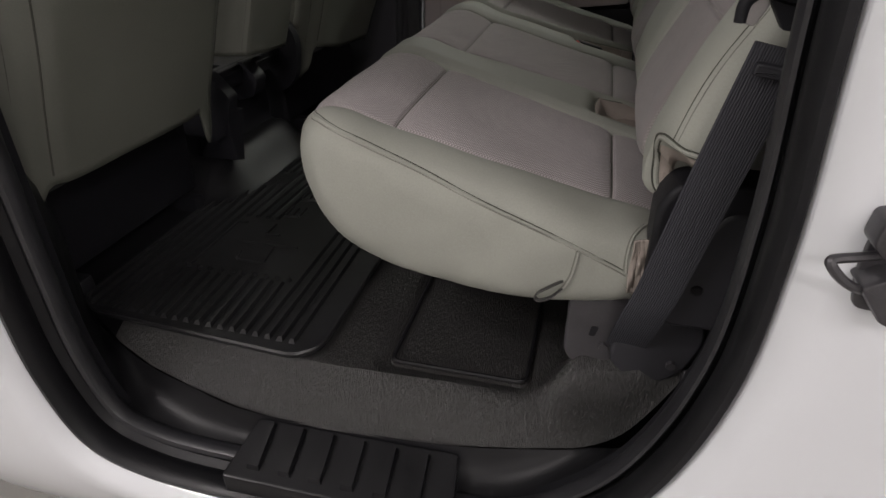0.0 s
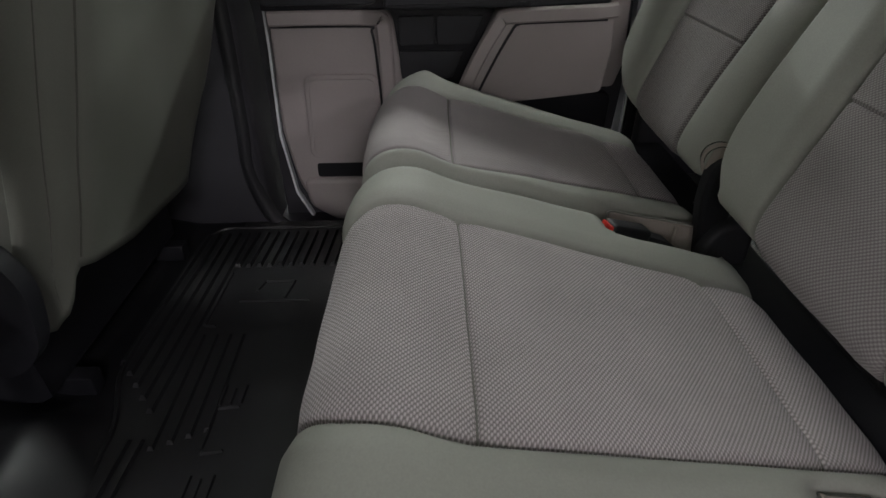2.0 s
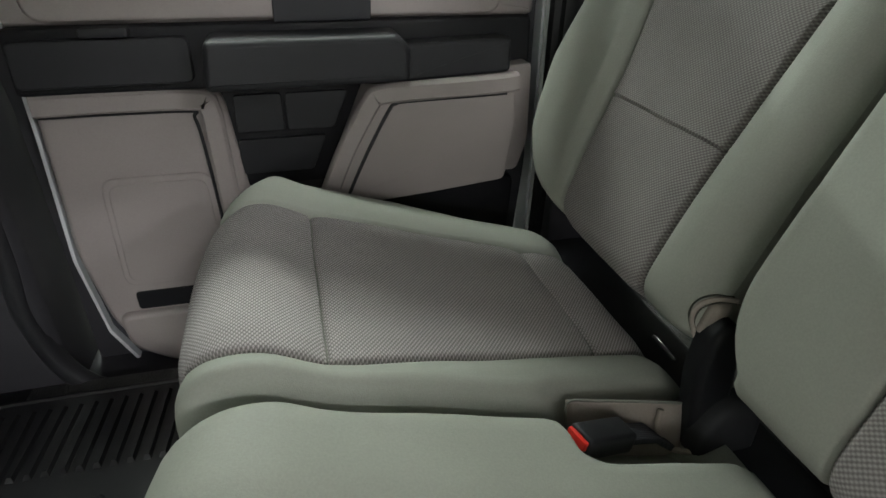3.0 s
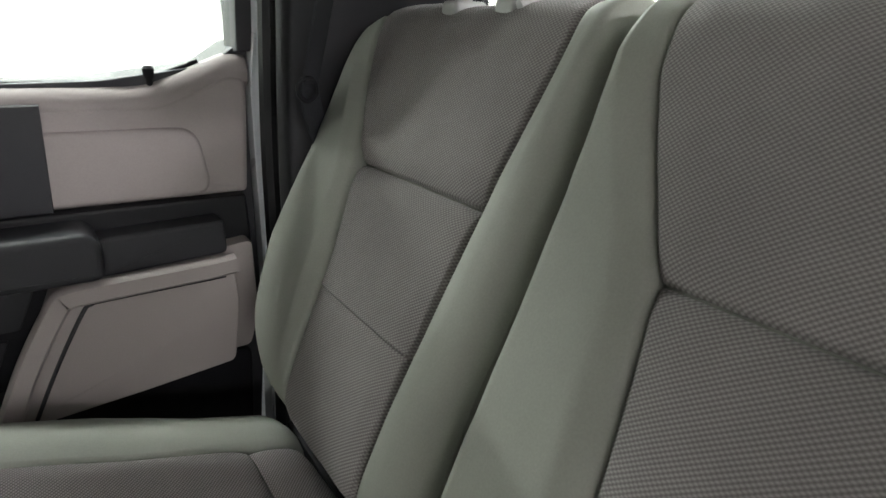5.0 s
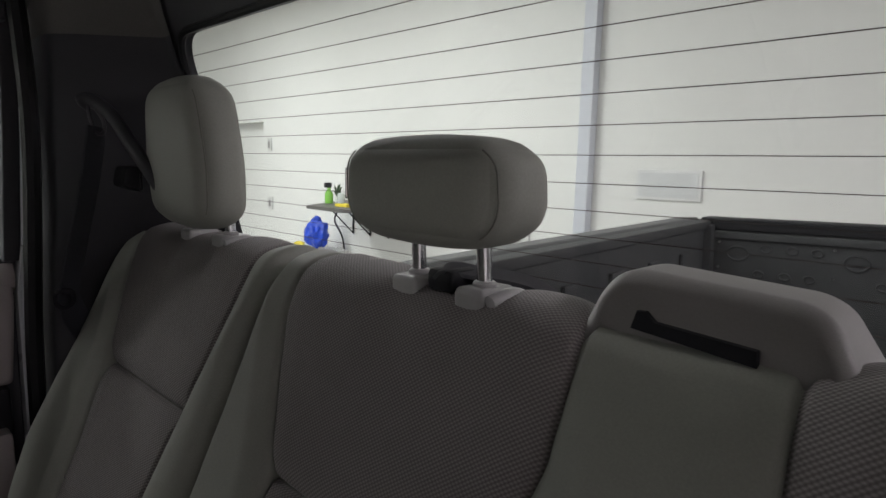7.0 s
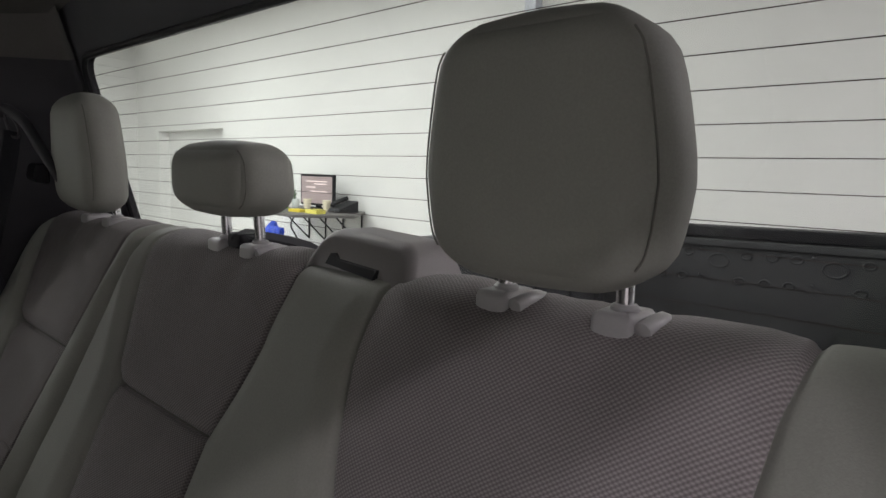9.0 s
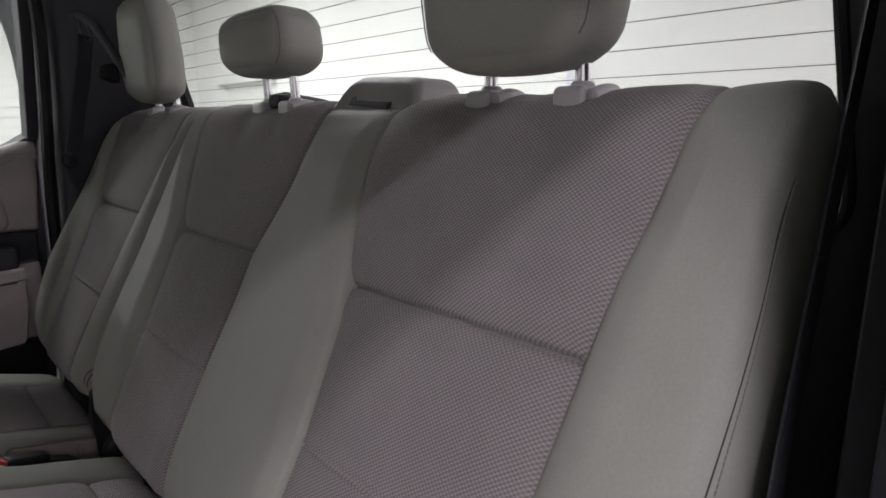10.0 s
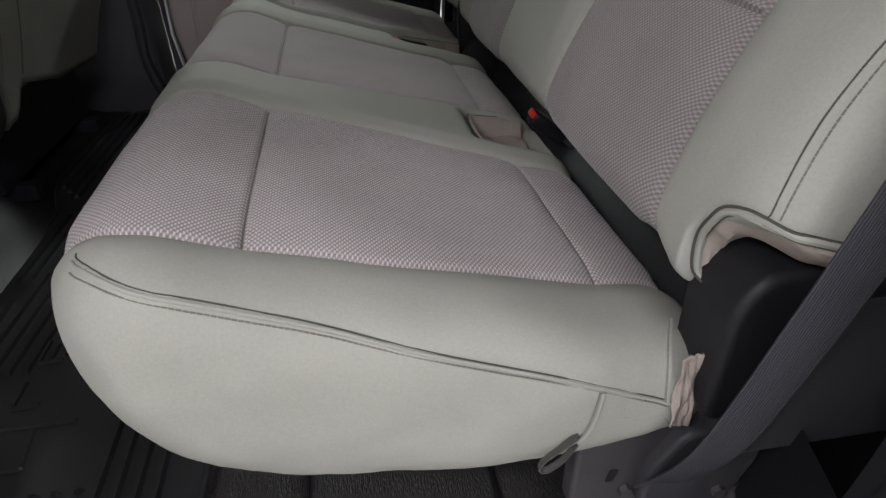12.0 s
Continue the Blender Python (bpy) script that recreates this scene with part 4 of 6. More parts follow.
slab("jamb_edge_front", rounded([(-0.356, 0.60), (-0.357, 0.40), (-0.364, 0.20), (-0.347, 0.06), (-0.315, -0.008), (-0.319, -0.014), (-0.352, 0.057), (-0.3695, 0.20), (-0.3625, 0.40), (-0.3615, 0.60)], 0.002), "y", D + 0.02, D - 0.004, PAINT, door, "thin white painted door edge", bevel=0.0008)

# far side pillars and seals
far_trim = thing("quarter_trim_right", "black plastic pillar trim round the far door", "trim", kind="structure")


def glass_x(z):
    """The rear glass leans forward towards its top."""
    return 0.70 - 0.32 * (z - 0.75)


def pillar_trim():
    """The trim behind the far door: upright low down, slanting in to the rear window higher up."""
    zs = np.concatenate([np.linspace(0.03, 1.128, 38), np.linspace(1.112, 1.215, 14)])
    verts, faces = [], []
    low = smooth_path([(0.424, D + 0.06, 0), (0.422, D - 0.045, 0), (0.438, D - 0.070, 0), (0.52, D - 0.072, 0), (0.62, D - 0.072, 0), (0.74, D - 0.072, 0)], 6)
    high = smooth_path([(0.430, D + 0.06, 0), (0.428, D - 0.045, 0), (0.446, D - 0.085, 0), (0.50, D - 0.135, 0), (0.575, D - 0.195, 0), (0.66, D - 0.213, 0)], 6)
    for n_, z in enumerate(zs):
        k = min(max((z - 0.70) / 0.16, 0.0), 1.0)
        k = k * k * (3 - 2 * k)
        for a, b in zip(low, high):
            p = a.lerp(b, k)
            roll = 0.007 + 0.10 * ((z - 1.112) / 0.10) ** 2 * 0.5 if n_ > 37 else 0.0
            verts.append((min(p.x + 0.014 * math.sin((z - 0.5) * 2.2), glass_x(z) - 0.014) - 0.35 * roll, p.y - roll, z))
    m = len(low)
    for i in range(len(zs) - 1):
        for k in range(m - 1):
            a = i * m + k
            faces.append((a, a + 1, a + m + 1, a + m))
    cut = 37 * (m - 1)
    pydata("rear_trim", verts[:38 * m], faces[:cut], PILLAR, far_trim)
    return pydata("headliner_roll", verts[38 * m:], [tuple(v - 38 * m for v in f) for f in faces[cut + m - 1:]], LINER, far_trim, "grey cloth edge of the headliner")


pillar_trim()
slab("center_trim", [(-0.395, -0.01), (-0.394, 0.6), (-0.392, 1.19), (-0.66, 1.19), (-0.66, -0.01)], "y", D + 0.05, D - 0.09, PILLAR, far_trim, bevel=0.02, seg=3)
slab("sill_trim", [(-0.44, -0.03), (-0.40, -0.005), (0.45, -0.005), (0.45, -0.05), (-0.44, -0.05)], "y", D + 0.05, D - 0.10, PILLAR, far_trim, bevel=0.006)
tube("door_seal", smooth_path([(0.41, D - 0.05, 1.16), (0.418, D - 0.045, 0.95), (0.404, D - 0.045, 0.62), (0.402, D - 0.045, 0.3), (0.39, D - 0.05, 0.06)]), 0.013, RUBBER, far_trim, "black rubber door seal")
tube("door_seal_front", smooth_path([(-0.412, D - 0.08, 1.15), (-0.418, D - 0.08, 0.70), (-0.418, D - 0.08, 0.45), (-0.420, D - 0.08, 0.26), (-0.424, D - 0.08, 0.15), (-0.394, D - 0.08, 0.04), (-0.336, D - 0.08, -0.012), (-0.25, D - 0.08, -0.02), (0.2, D - 0.08, -0.022)]), 0.017, SEAL, far_trim, "black rubber door seal", sides=12)

# ---- rear wall of the cab and its window ----
rear = thing("window_1", "rear cab window with fine dark heater lines", "window", kind="structure")


WY0, WY1, WZ0, WZ1 = 0.044, 1.294, 0.70, 1.116
hole = rounded([(WY0 - 0.04, WZ0), (WY1 + 0.04, WZ0), (WY1, WZ1), (WY0, WZ1)], 0.045, 8)
outer = []
for y, z in hole:
    outer.append((-0.16 if y < YM else 2 * YM + 0.16, z) if WZ0 + 0.06 < z < WZ1 - 0.06 else (min(max((y - YM) * 1.25 + YM, -0.16), 2 * YM + 0.16), 1.24 if z > 0.9 else -0.05))
bm = bmesh.new()
vi = [bm.verts.new((glass_x(z) - 0.008, y, z)) for y, z in hole]
vo = [bm.verts.new((glass_x(z) - 0.02, y, z)) for y, z in outer]
vb = [bm.verts.new((glass_x(z) + 0.010, y, z)) for y, z in hole]
vbo = [bm.verts.new((glass_x(z) + 0.016, y, z)) for y, z in outer]
n = len(hole)
for i in range(n):
    j = (i + 1) % n
    bm.faces.new((vo[i], vo[j], vi[j], vi[i]))
    bm.faces.new((vi[i], vi[j], vb[j], vb[i]))
    bm.faces.new((vb[i], vb[j], vbo[j], vbo[i]))
structure(part("wall_rear", bm, PILLAR), "black trim panel round the rear window", "wall")
bm = bmesh.new()
tube_bm(bm, [(glass_x(z) - 0.006, y, z) for y, z in hole], 0.006, 8, closed=True)
part("window_seal", bm, RUBBER, rear, "black rubber window seal")
bm = bmesh.new()
g0 = [bm.verts.new((glass_x(z) + 0.004, y, z)) for y, z in hole]
g1 = [bm.verts.new((glass_x(z) + 0.008, y, z)) for y, z in hole]
bm.faces.new(g0)
bm.faces.new(g1)
for i in range(n):
    bm.faces.new((g0[i], g0[(i + 1) % n], g1[(i + 1) % n], g1[i]))
pane = part("pane", bm, GLASS, rear)
pane.visible_shadow = False
NWIRE = 14
for k in range(NWIRE):
    z = 0.768 + k * 0.0243
    x = glass_x(z) + 0.002
    tube("heater_wire", [(x, WY0 - 0.04 * (WZ1 - z) / (WZ1 - WZ0) + 0.006, z), (x, WY1 + 0.04 * (WZ1 - z) / (WZ1 - WZ0) - 0.006, z)], 0.0005, WIRE, rear, sides=4)


from mathutils.bvhtree import BVHTree


# ---- rear seat ----
def insert_edges(x_or_z, table):
    t = np.array(table)
    return np.interp(x_or_z, t[:, 0], t[:, 1])


CUSHION = [(0.325, 0.190), (0.20, 0.168), (0.07, 0.176), (-0.032, 0.204), (-0.093, 0.245), (-0.117, 0.300), (-0.115, 0.348), (-0.088, 0.374), (-0.05, 0.377), (0.0, 0.359),
           (0.10, 0.331), (0.20, 0.303), (0.296, 0.277), (0.338, 0.263), (0.355, 0.236), (0.348, 0.203), (0.325, 0.190)]
CUSHION_OUT = [(0.33, 0.212), (0.21, 0.200), (0.06, 0.224), (-0.010, 0.256), (-0.042, 0.288), (-0.056, 0.330), (-0.060, 0.358), (-0.062, 0.374), (-0.046, 0.380), (0.0, 0.356),
               (0.10, 0.320), (0.20, 0.276), (0.28, 0.243), (0.315, 0.233), (0.325, 0.226), (0.332, 0.218), (0.33, 0.212)]
CUSHION_IN = [(0.33, 0.215), (0.20, 0.21), (0.06, 0.225), (-0.02, 0.25), (-0.062, 0.283), (-0.083, 0.312), (-0.085, 0.325), (-0.066, 0.340), (-0.035, 0.340), (0.0, 0.325),
              (0.10, 0.298), (0.20, 0.270), (0.29, 0.246), (0.325, 0.235), (0.335, 0.225), (0.332, 0.218), (0.33, 0.215)]
C_EDGES = [([(-0.13, 0.120), (-0.09, 0.104), (-0.066, 0.0965), (-0.042, 0.0955), (-0.015, 0.0985), (0.05, 0.100), (0.09, 0.0995), (0.165, 0.106), (0.27, 0.110), (0.32, 0.120)], [(-0.13, 0.377), (-0.08, 0.396), (0.0, 0.399), (0.3, 0.359), (0.34, 0.354)]),
           ([(-0.13, 0.54), (-0.08, 0.521), (0.0, 0.516), (0.3, 0.550), (0.34, 0.555)], [(-0.13, 0.808), (-0.08, 0.826), (0.0, 0.829), (0.3, 0.803), (0.34, 0.80)]),
           ([(-0.13, 1.0), (-0.08, 0.984), (0.0, 0.978), (0.3, 1.023), (0.34, 1.027)], [(-0.13, 1.255), (-0.08, 1.272), (0.0, 1.272), (0.3, 1.250), (0.34, 1.248)])]
BACK = [(0.435, 0.340), (0.392, 0.333), (0.354, 0.338), (0.328, 0.351), (0.321, 0.373), (0.338, 0.414), (0.383, 0.50), (0.437, 0.60), (0.489, 0.70), (0.519, 0.762), (0.533, 0.791),
        (0.550, 0.811), (0.577, 0.820), (0.610, 0.818), (0.640, 0.79), (0.635, 0.70), (0.56, 0.52), (0.47, 0.37), (0.435, 0.340)]
BACK_OUT = [(0.435, 0.350), (0.40, 0.345), (0.365, 0.346), (0.348, 0.354), (0.346, 0.37), (0.372, 0.42), (0.418, 0.51), (0.470, 0.605), (0.52, 0.695), (0.547, 0.750), (0.561, 0.777),
            (0.578, 0.788), (0.600, 0.791), (0.614, 0.785), (0.622, 0.77), (0.615, 0.69), (0.545, 0.52), (0.462, 0.38), (0.435, 0.350)]
BACK_NEAR = [(0.44, 0.362), (0.405, 0.348), (0.372, 0.342), (0.352, 0.348), (0.350, 0.364), (0.380, 0.430)] + BACK_OUT[6:17] + [(0.47, 0.38), (0.44, 0.362)]
B_EDGES = [([(0.33, 0.084), (0.40, 0.096), (0.48, 0.106), (0.56, 0.104), (0.63, 0.100), (0.692, 0.093), (0.729, 0.085), (0.788, 0.077), (0.83, 0.066)], [(0.33, 0.354), (0.5, 0.353), (0.60, 0.370), (0.627, 0.381), (0.66, 0.392), (0.693, 0.406), (0.747, 0.4205), (0.78, 0.423), (0.83, 0.425)]),
           ([(0.33, 0.578), (0.57, 0.580), (0.63, 0.584), (0.68, 0.568), (0.73, 0.556), (0.78, 0.558), (0.83, 0.564)], [(0.33, 0.785), (0.49, 0.797), (0.60, 0.820), (0.63, 0.830), (0.66, 0.845), (0.72, 0.880), (0.765, 0.901), (0.83, 0.909)]),
           ([(0.33, 1.020), (0.49, 1.025), (0.59, 1.023), (0.663, 1.022), (0.735, 1.011), (0.787, 1.007), (0.83, 1.012)], [(0.33, 1.205), (0.38, 1.215), (0.49, 1.236), (0.53, 1.246), (0.63, 1.280), (0.716, 1.336), (0.76, 1.358), (0.83, 1.376)])]
SPLIT = 0.938


def groove(d, w):
    return np.exp(-(d / w) ** 2)


def upholstery(keys, ends, ya, yb, in_a, in_b, off_a, off_b, pull, edges, coord, relief, u_n, seams, square=3.2):
    """A padded shape lofted along y from a side profile, with rounded ends. The grid follows the edges of the inserts, so that each strip
    (cover, insert, cover ...) is a mesh of its own. Gives the strips, the two end rings and the lines of the cross seams."""
    fine = np.linspace(0, len(keys) - 1, 6000)
    fp = catmull(keys, fine)
    fw = fp[:, 0] if coord == "x" else fp[:, 1]
    flen = np.r_[0, np.cumsum(np.linalg.norm(np.diff(fp, axis=0), axis=1))]
    stops = list(np.linspace(0, flen[-1], u_n))
    marks = []
    for at, u0, u1 in seams:
        ok = (fine > u0) & (fine < u1)
        s0 = flen[ok][np.argmin(np.abs(fw[ok] - at))]
        marks.append(s0)
        stops = [s for s in stops if abs(s - s0) > 0.009] + [s0 + d for d in (-0.008, -0.006, -0.0045, -0.003, -0.002, -0.001, 0, 0.001, 0.002, 0.003, 0.0045, 0.006, 0.008)]
    stops = np.array(sorted(stops))
    u = np.interp(stops, flen, fine)
    u_n = len(u)
    full = catmull(keys, u)
    w_full = full[:, 0] if coord == "x" else full[:, 1]
    end_a, end_b = catmull(ends[0] or keys, u), catmull(ends[1], u)
    lines = [np.minimum(in_a, insert_edges(w_full, edges[0][0]) - 0.014)]
    for lo, hi in edges:
        lines += [insert_edges(w_full, lo), insert_edges(w_full, hi)]
    lines.append(np.maximum(in_b - off_b(u), lines[-1] + 0.006))
    rows, first, fade = [], [], []
    if ends[0] is None:
        core = spine_of(full)
        for th in 1 - np.linspace(0, 1, 27)[:-1] ** 1.3:
            sq = square + (3.6 * np.clip((u - 6.3) / 2.2, 0, 1) if coord == "z" else 0 * u)
            c, s = math.cos(th * math.pi / 2) ** (2 / sq), math.sin(th * math.pi / 2) ** (2 / sq)
            fade.append(math.cos(th * math.pi / 2) ** (2 / square))
            rows.append((full + (core - full) * (1 - c)[:, None], lines[0] + (ya + off_a(u) - lines[0]) * s))
    for th in np.linspace(1, 0, 9)[:-1] if ends[0] is not None else ():
        k = 1 - math.cos(th * math.pi / 2)
        rows.append((full + (end_a - full) * k, lines[0] + (ya + off_a(u) - lines[0]) * math.sin(th * math.pi / 2)))
    first.append(0)
    for n_, (a, b) in enumerate(zip(lines, lines[1:])):
        cells = max(4, int(np.max(np.abs(b - a)) / 0.006))
        for c in range(cells):
            t = c / cells
            t = t - 0.115 * math.sin(math.tau * t)
            if c == 0 and n_:
                first.append(len(rows))
            rows.append((full, a + (b - a) * t))
    rows.append((full, lines[-1]))
    for th in np.linspace(0, 1, 9)[1:]:
        k = 1 - math.cos(th * math.pi / 2)
        rows.append((full + (end_b - full) * k, lines[-1] + (yb - off_b(u) - lines[-1]) * math.sin(th * math.pi / 2)))
    first.append(len(rows) - 1)
    P = np.array([r[0] for r in rows])
    Y = np.array([r[1] for r in rows])
    P[..., 0] += pull(P[..., 0], Y) + (0.016 * (1 - Y / 1.1) * np.clip((P[..., 0] + 0.06) / 0.1, 0, 1) if coord == "x" else 0)
    if coord == "z" and ends[0] is None:
        U0 = np.broadcast_to(u, Y.shape)
        low = np.clip((5.2 - U0) / 1.4, 0, 1)
        P[..., 1] -= 0.026 * np.exp(-((Y - 0.055) / 0.032) ** 2) * low + 0.010 * np.clip((Y - 0.07) / 0.05, 0, 1) * low
        P[..., 0] -= 0.002 * np.clip((Y - 0.07) / 0.05, 0, 1) * low
    elif coord == "z":
        k = np.clip((5.6 - np.broadcast_to(u, Y.shape)) / 1.5, 0, 1)
        P[..., 1] -= 0.006 * k
        P[..., 0] -= 0.002 * k
    T = np.gradient(P, axis=1)
    T /= np.linalg.norm(T, axis=2)[..., None] + 1e-12
    N = np.stack([-T[..., 1], T[..., 0]], -1)
    U = np.broadcast_to(u, Y.shape)
    inside = np.full(Y.shape, -1)
    dist = np.full(Y.shape, 9.0)
    for n_ in range(len(edges)):
        d = np.minimum(Y - lines[1 + 2 * n_], lines[2 + 2 * n_] - Y)
        inside[d >= -1e-9] = n_
        dist = np.where(np.abs(d) < np.abs(dist), d, dist)
    S = np.broadcast_to(stops, Y.shape)
    fade = np.array(fade + [1.0] * (len(rows) - len(fade)))
    P = P + N * (relief(P, Y, U, S, inside, dist, marks) * fade[:, None])[..., None]
    if coord == "x" and ends[0] is None:
        side = np.clip((0.075 - Y) / 0.05, 0, 1)
        Y = Y + side * (wrinkle(P * np.array((0.6, 1.0)), 0 * Y, 0.0030, 22.0) + wrinkle(P * np.array((1.0, 0.7)), 0 * Y + 0.3, 0.0010, 60.0))
    verts = np.stack([P[..., 0], Y, P[..., 1]], -1)
    uv = np.stack([Y, S], -1)
    strips = []
    for n_, (a, b) in enumerate(zip(first, first[1:])):
        v = verts[a:b + 1].reshape(-1, 3)
        q = uv[a:b + 1].reshape(-1, 2)
        f = [(i * u_n + k, i * u_n + k + 1, (i + 1) * u_n + k + 1, (i + 1) * u_n + k) for i in range(b - a) for k in range(u_n - 1)]
        strips.append((v, q, f))
    threads = []
    for s0 in marks:
        col = int(np.argmin(np.abs(stops - s0)))
        for n_ in range(len(edges)):
            threads.append([Vector(verts[i, col]) for i in range(first[1 + 2 * n_], first[2 + 2 * n_] + 1)])
    return strips, verts[0], verts[-1], threads


def spine_of(loop):
    """The middle line of a closed profile, one point for each of its own."""
    mid = loop.mean(0)
    c = loop - mid
    ax = np.linalg.svd(c, full_matrices=False)[2][0]
    nr = np.array([-ax[1], ax[0]])
    along, across = c @ ax, c @ nr
    lo, hi = along.min(), along.max()
    spine = np.clip(along, lo + 0.055, hi - 0.055)
    bins = np.linspace(lo, hi, 17)
    mids = [(across[np.abs(along - b) < 0.02].max() + across[np.abs(along - b) < 0.02].min()) / 2 for b in bins]
    return mid + spine[:, None] * ax + np.interp(spine, bins, mids)[:, None] * nr


def cap_mesh(ring, puff):
    """Closes an end ring with a slightly swollen panel, drawn in to its own middle line."""
    ring = np.asarray(ring)
    n_ = len(ring)
    c = ring - ring.mean(0)
    ax = np.linalg.svd(c[:, [0, 2]], full_matrices=False)[2][0]
    along = c[:, 0] * ax[0] + c[:, 2] * ax[1]
    lo, hi = along.min(), along.max()
    half = 0.30 * min(0.12, hi - lo)
    spine = np.clip(along, lo + half, hi - half)
    across = -c[:, 0] * ax[1] + c[:, 2] * ax[0]
    bins = np.linspace(lo, hi, 13)
    mids = []
    for a, b in zip(bins, bins[1:]):
        sel = across[(along >= a - 0.012) & (along <= b + 0.012)]
        mids.append((sel.max() + sel.min()) / 2 if len(sel) else 0.0)
    mid_across = np.interp(spine, (bins[:-1] + bins[1:]) / 2, mids)
    target = np.stack([ring.mean(0)[0] + spine * ax[0] - mid_across * ax[1], np.full(n_, ring[:, 1].mean() + puff), ring.mean(0)[2] + spine * ax[1] + mid_across * ax[0]], 1)
    verts, faces = [], []
    steps = 7
    for s in range(steps + 1):
        k = s / steps
        q = ring + (target - ring) * k
        q[:, 1] = ring[:, 1] + (target[:, 1] - ring[:, 1]) * (1.4 * k - 0.4 * k * k)
        verts += list(q)
    for s in range(steps):
        for j in range(n_):
            a, b = s * n_ + j, s * n_ + (j + 1) % n_
            faces.append((a, b, b + n_, a + n_))
    return verts, faces


def cap(name, ring, material, parent, label="", puff=0.0):
    v, f = cap_mesh(ring, puff)
    return pydata(name, v, f, material, parent, label)


def wrinkle(P, Y, amp, f):
    out = np.zeros(Y.shape)
    for i in range(Y.shape[0]):
        for j in range(0, Y.shape[1]):
            out[i, j] = noise.noise((P[i, j, 0] * f, Y[i, j] * f, P[i, j, 1] * f))
    return amp * out


# hollows for the belt buckles: middle, half width, front edge
NOTCHES = ((0.467, 0.057, 0.264), (0.918, 0.040, 0.205))


def cushion_relief(P, Y, U, S, inside, dist, marks):
    top = (U > 5.5) & (U < 13.5)
    r = np.where(inside >= 0, 0.0035 * np.clip(dist / 0.03, 0, 1), 0.007 * np.clip(-dist / 0.025, 0, 1))
    r = r - 0.005 * groove(dist, 0.0035)
    x = P[..., 0]
    for s0 in marks:
        r = r - np.where(inside >= 0, 0.0045 * groove(S - s0, 0.0022) + 0.004 * groove(S - s0, 0.013), 0)
    for yc, half, x0 in NOTCHES:
        r = r - 0.045 * np.where(top & (U > 8), 1, 0) / (1 + np.exp(-(half - np.abs(Y - yc)) / 0.004)) / (1 + np.exp(-(x - x0) / 0.006))
    return r + wrinkle(P, Y, 0.0016, 14.0)


def back_relief(P, Y, U, S, inside, dist, marks):
    front_ = (U > 3.5) & (U < 11.5)
    r = np.where(inside >= 0, 0.004 * np.clip(dist / 0.03, 0, 1), 0.012 * np.clip(-dist / 0.03, 0, 1) * (1 - 0.75 * np.clip((U - 8.5) / 2, 0, 1)) * np.clip((U - 4.2) / 1.6, 0, 1))
    r = r - 0.005 * groove(dist, 0.0035)
    z = P[..., 1]
    cut = np.where((inside >= 0) & front_, 1.0, 0.0)
    r = r - cut * (0.007 * groove(S - marks[0], 0.0026) + 0.0085 * groove(S - marks[0], 0.015))
    r = r + cut * (0.0016 * groove(S - marks[1] - 0.003, 0.003) - 0.0035 * groove(S - marks[1], 0.0022))
    # pulled cloth below the headrest guides
    for yg in (0.188, 0.293, 0.668, 0.748, 1.124, 1.226):
        r = r - 0.0065 * np.clip((U - 8.9) / 0.6, 0, 1) * groove(Y - yg, 0.026)
    for yc in (0.242, 0.71, 1.175):
        r = r - 0.005 * np.where(U > 9, 1, 0) * groove(Y - yc, 0.022) * groove(z - 0.815, 0.02)
    r = r - 0.010 * np.where(U > 8.6, 1, 0) * np.clip((U - 8.6) / 1.4, 0, 1) / (1 + np.exp((np.abs(Y - 0.480) - 0.085) / 0.014))
    return r + wrinkle(P, Y, 0.0018, 11.0)


def zero(u):
    return 0 * u


def pulled(u):
    """The outer front corner of the cushion is drawn in."""
    return 0.016 + 0.036 * np.exp(-((u - 7.8) / 1.5) ** 2) + 0.012 * np.exp(-((u - 5.0) / 2.0) ** 2)


def tucked(u):
    """The far end of the backrest narrows towards its foot."""
    return np.interp(u, (0, 2.5, 3.2, 4, 5, 6, 9, 12), (0.17, 0.17, 0.145, 0.095, 0.035, 0.006, 0.0, 0.02))


def split_top(u):
    """The parting of the two seat backs leans towards the far door above."""
    return -0.014 * np.clip((u - 6.0) / 1.8, 0, 1) - 0.014 * np.clip((u - 7.6) / 1.8, 0, 1) + 0.032 * np.clip((5.2 - u) / 1.2, 0, 1) ** 1.5


def split_side(u):
    return 0.005 + 0.012 * np.clip((u - 6.2) / 1.8, 0, 1) + 0.014 * np.clip((u - 7.6) / 1.8, 0, 1)


def side_plane(u):
    """How far the side panel of the wide cushion stands in from its outer edge."""
    return 0.013 + 0 * u


def folded(u):
    """The near foot of the backrest cover is folded in."""
    return 0.024 * np.clip((u - 6.3) / 2.2, 0, 1) + 0.064 / (1 + np.exp((u - 4.60) / 0.06)) + 0.040 / (1 + np.exp((16.0 - u) / 0.1))


def front_pull(ya, yb, a, b):
    """Draws the front edge back towards the two ends, each by an amount over a length."""
    def pull(x, y):
        k = a[0] * np.clip(1 - (y - ya) / a[1], 0, 1) ** 2 + b[0] * np.clip(1 - (yb - y) / b[1], 0, 1) ** 2
        return k * np.clip((0.03 - x) / 0.14, 0, 1)
    return pull


def no_pull(x, y):
    return 0 * x


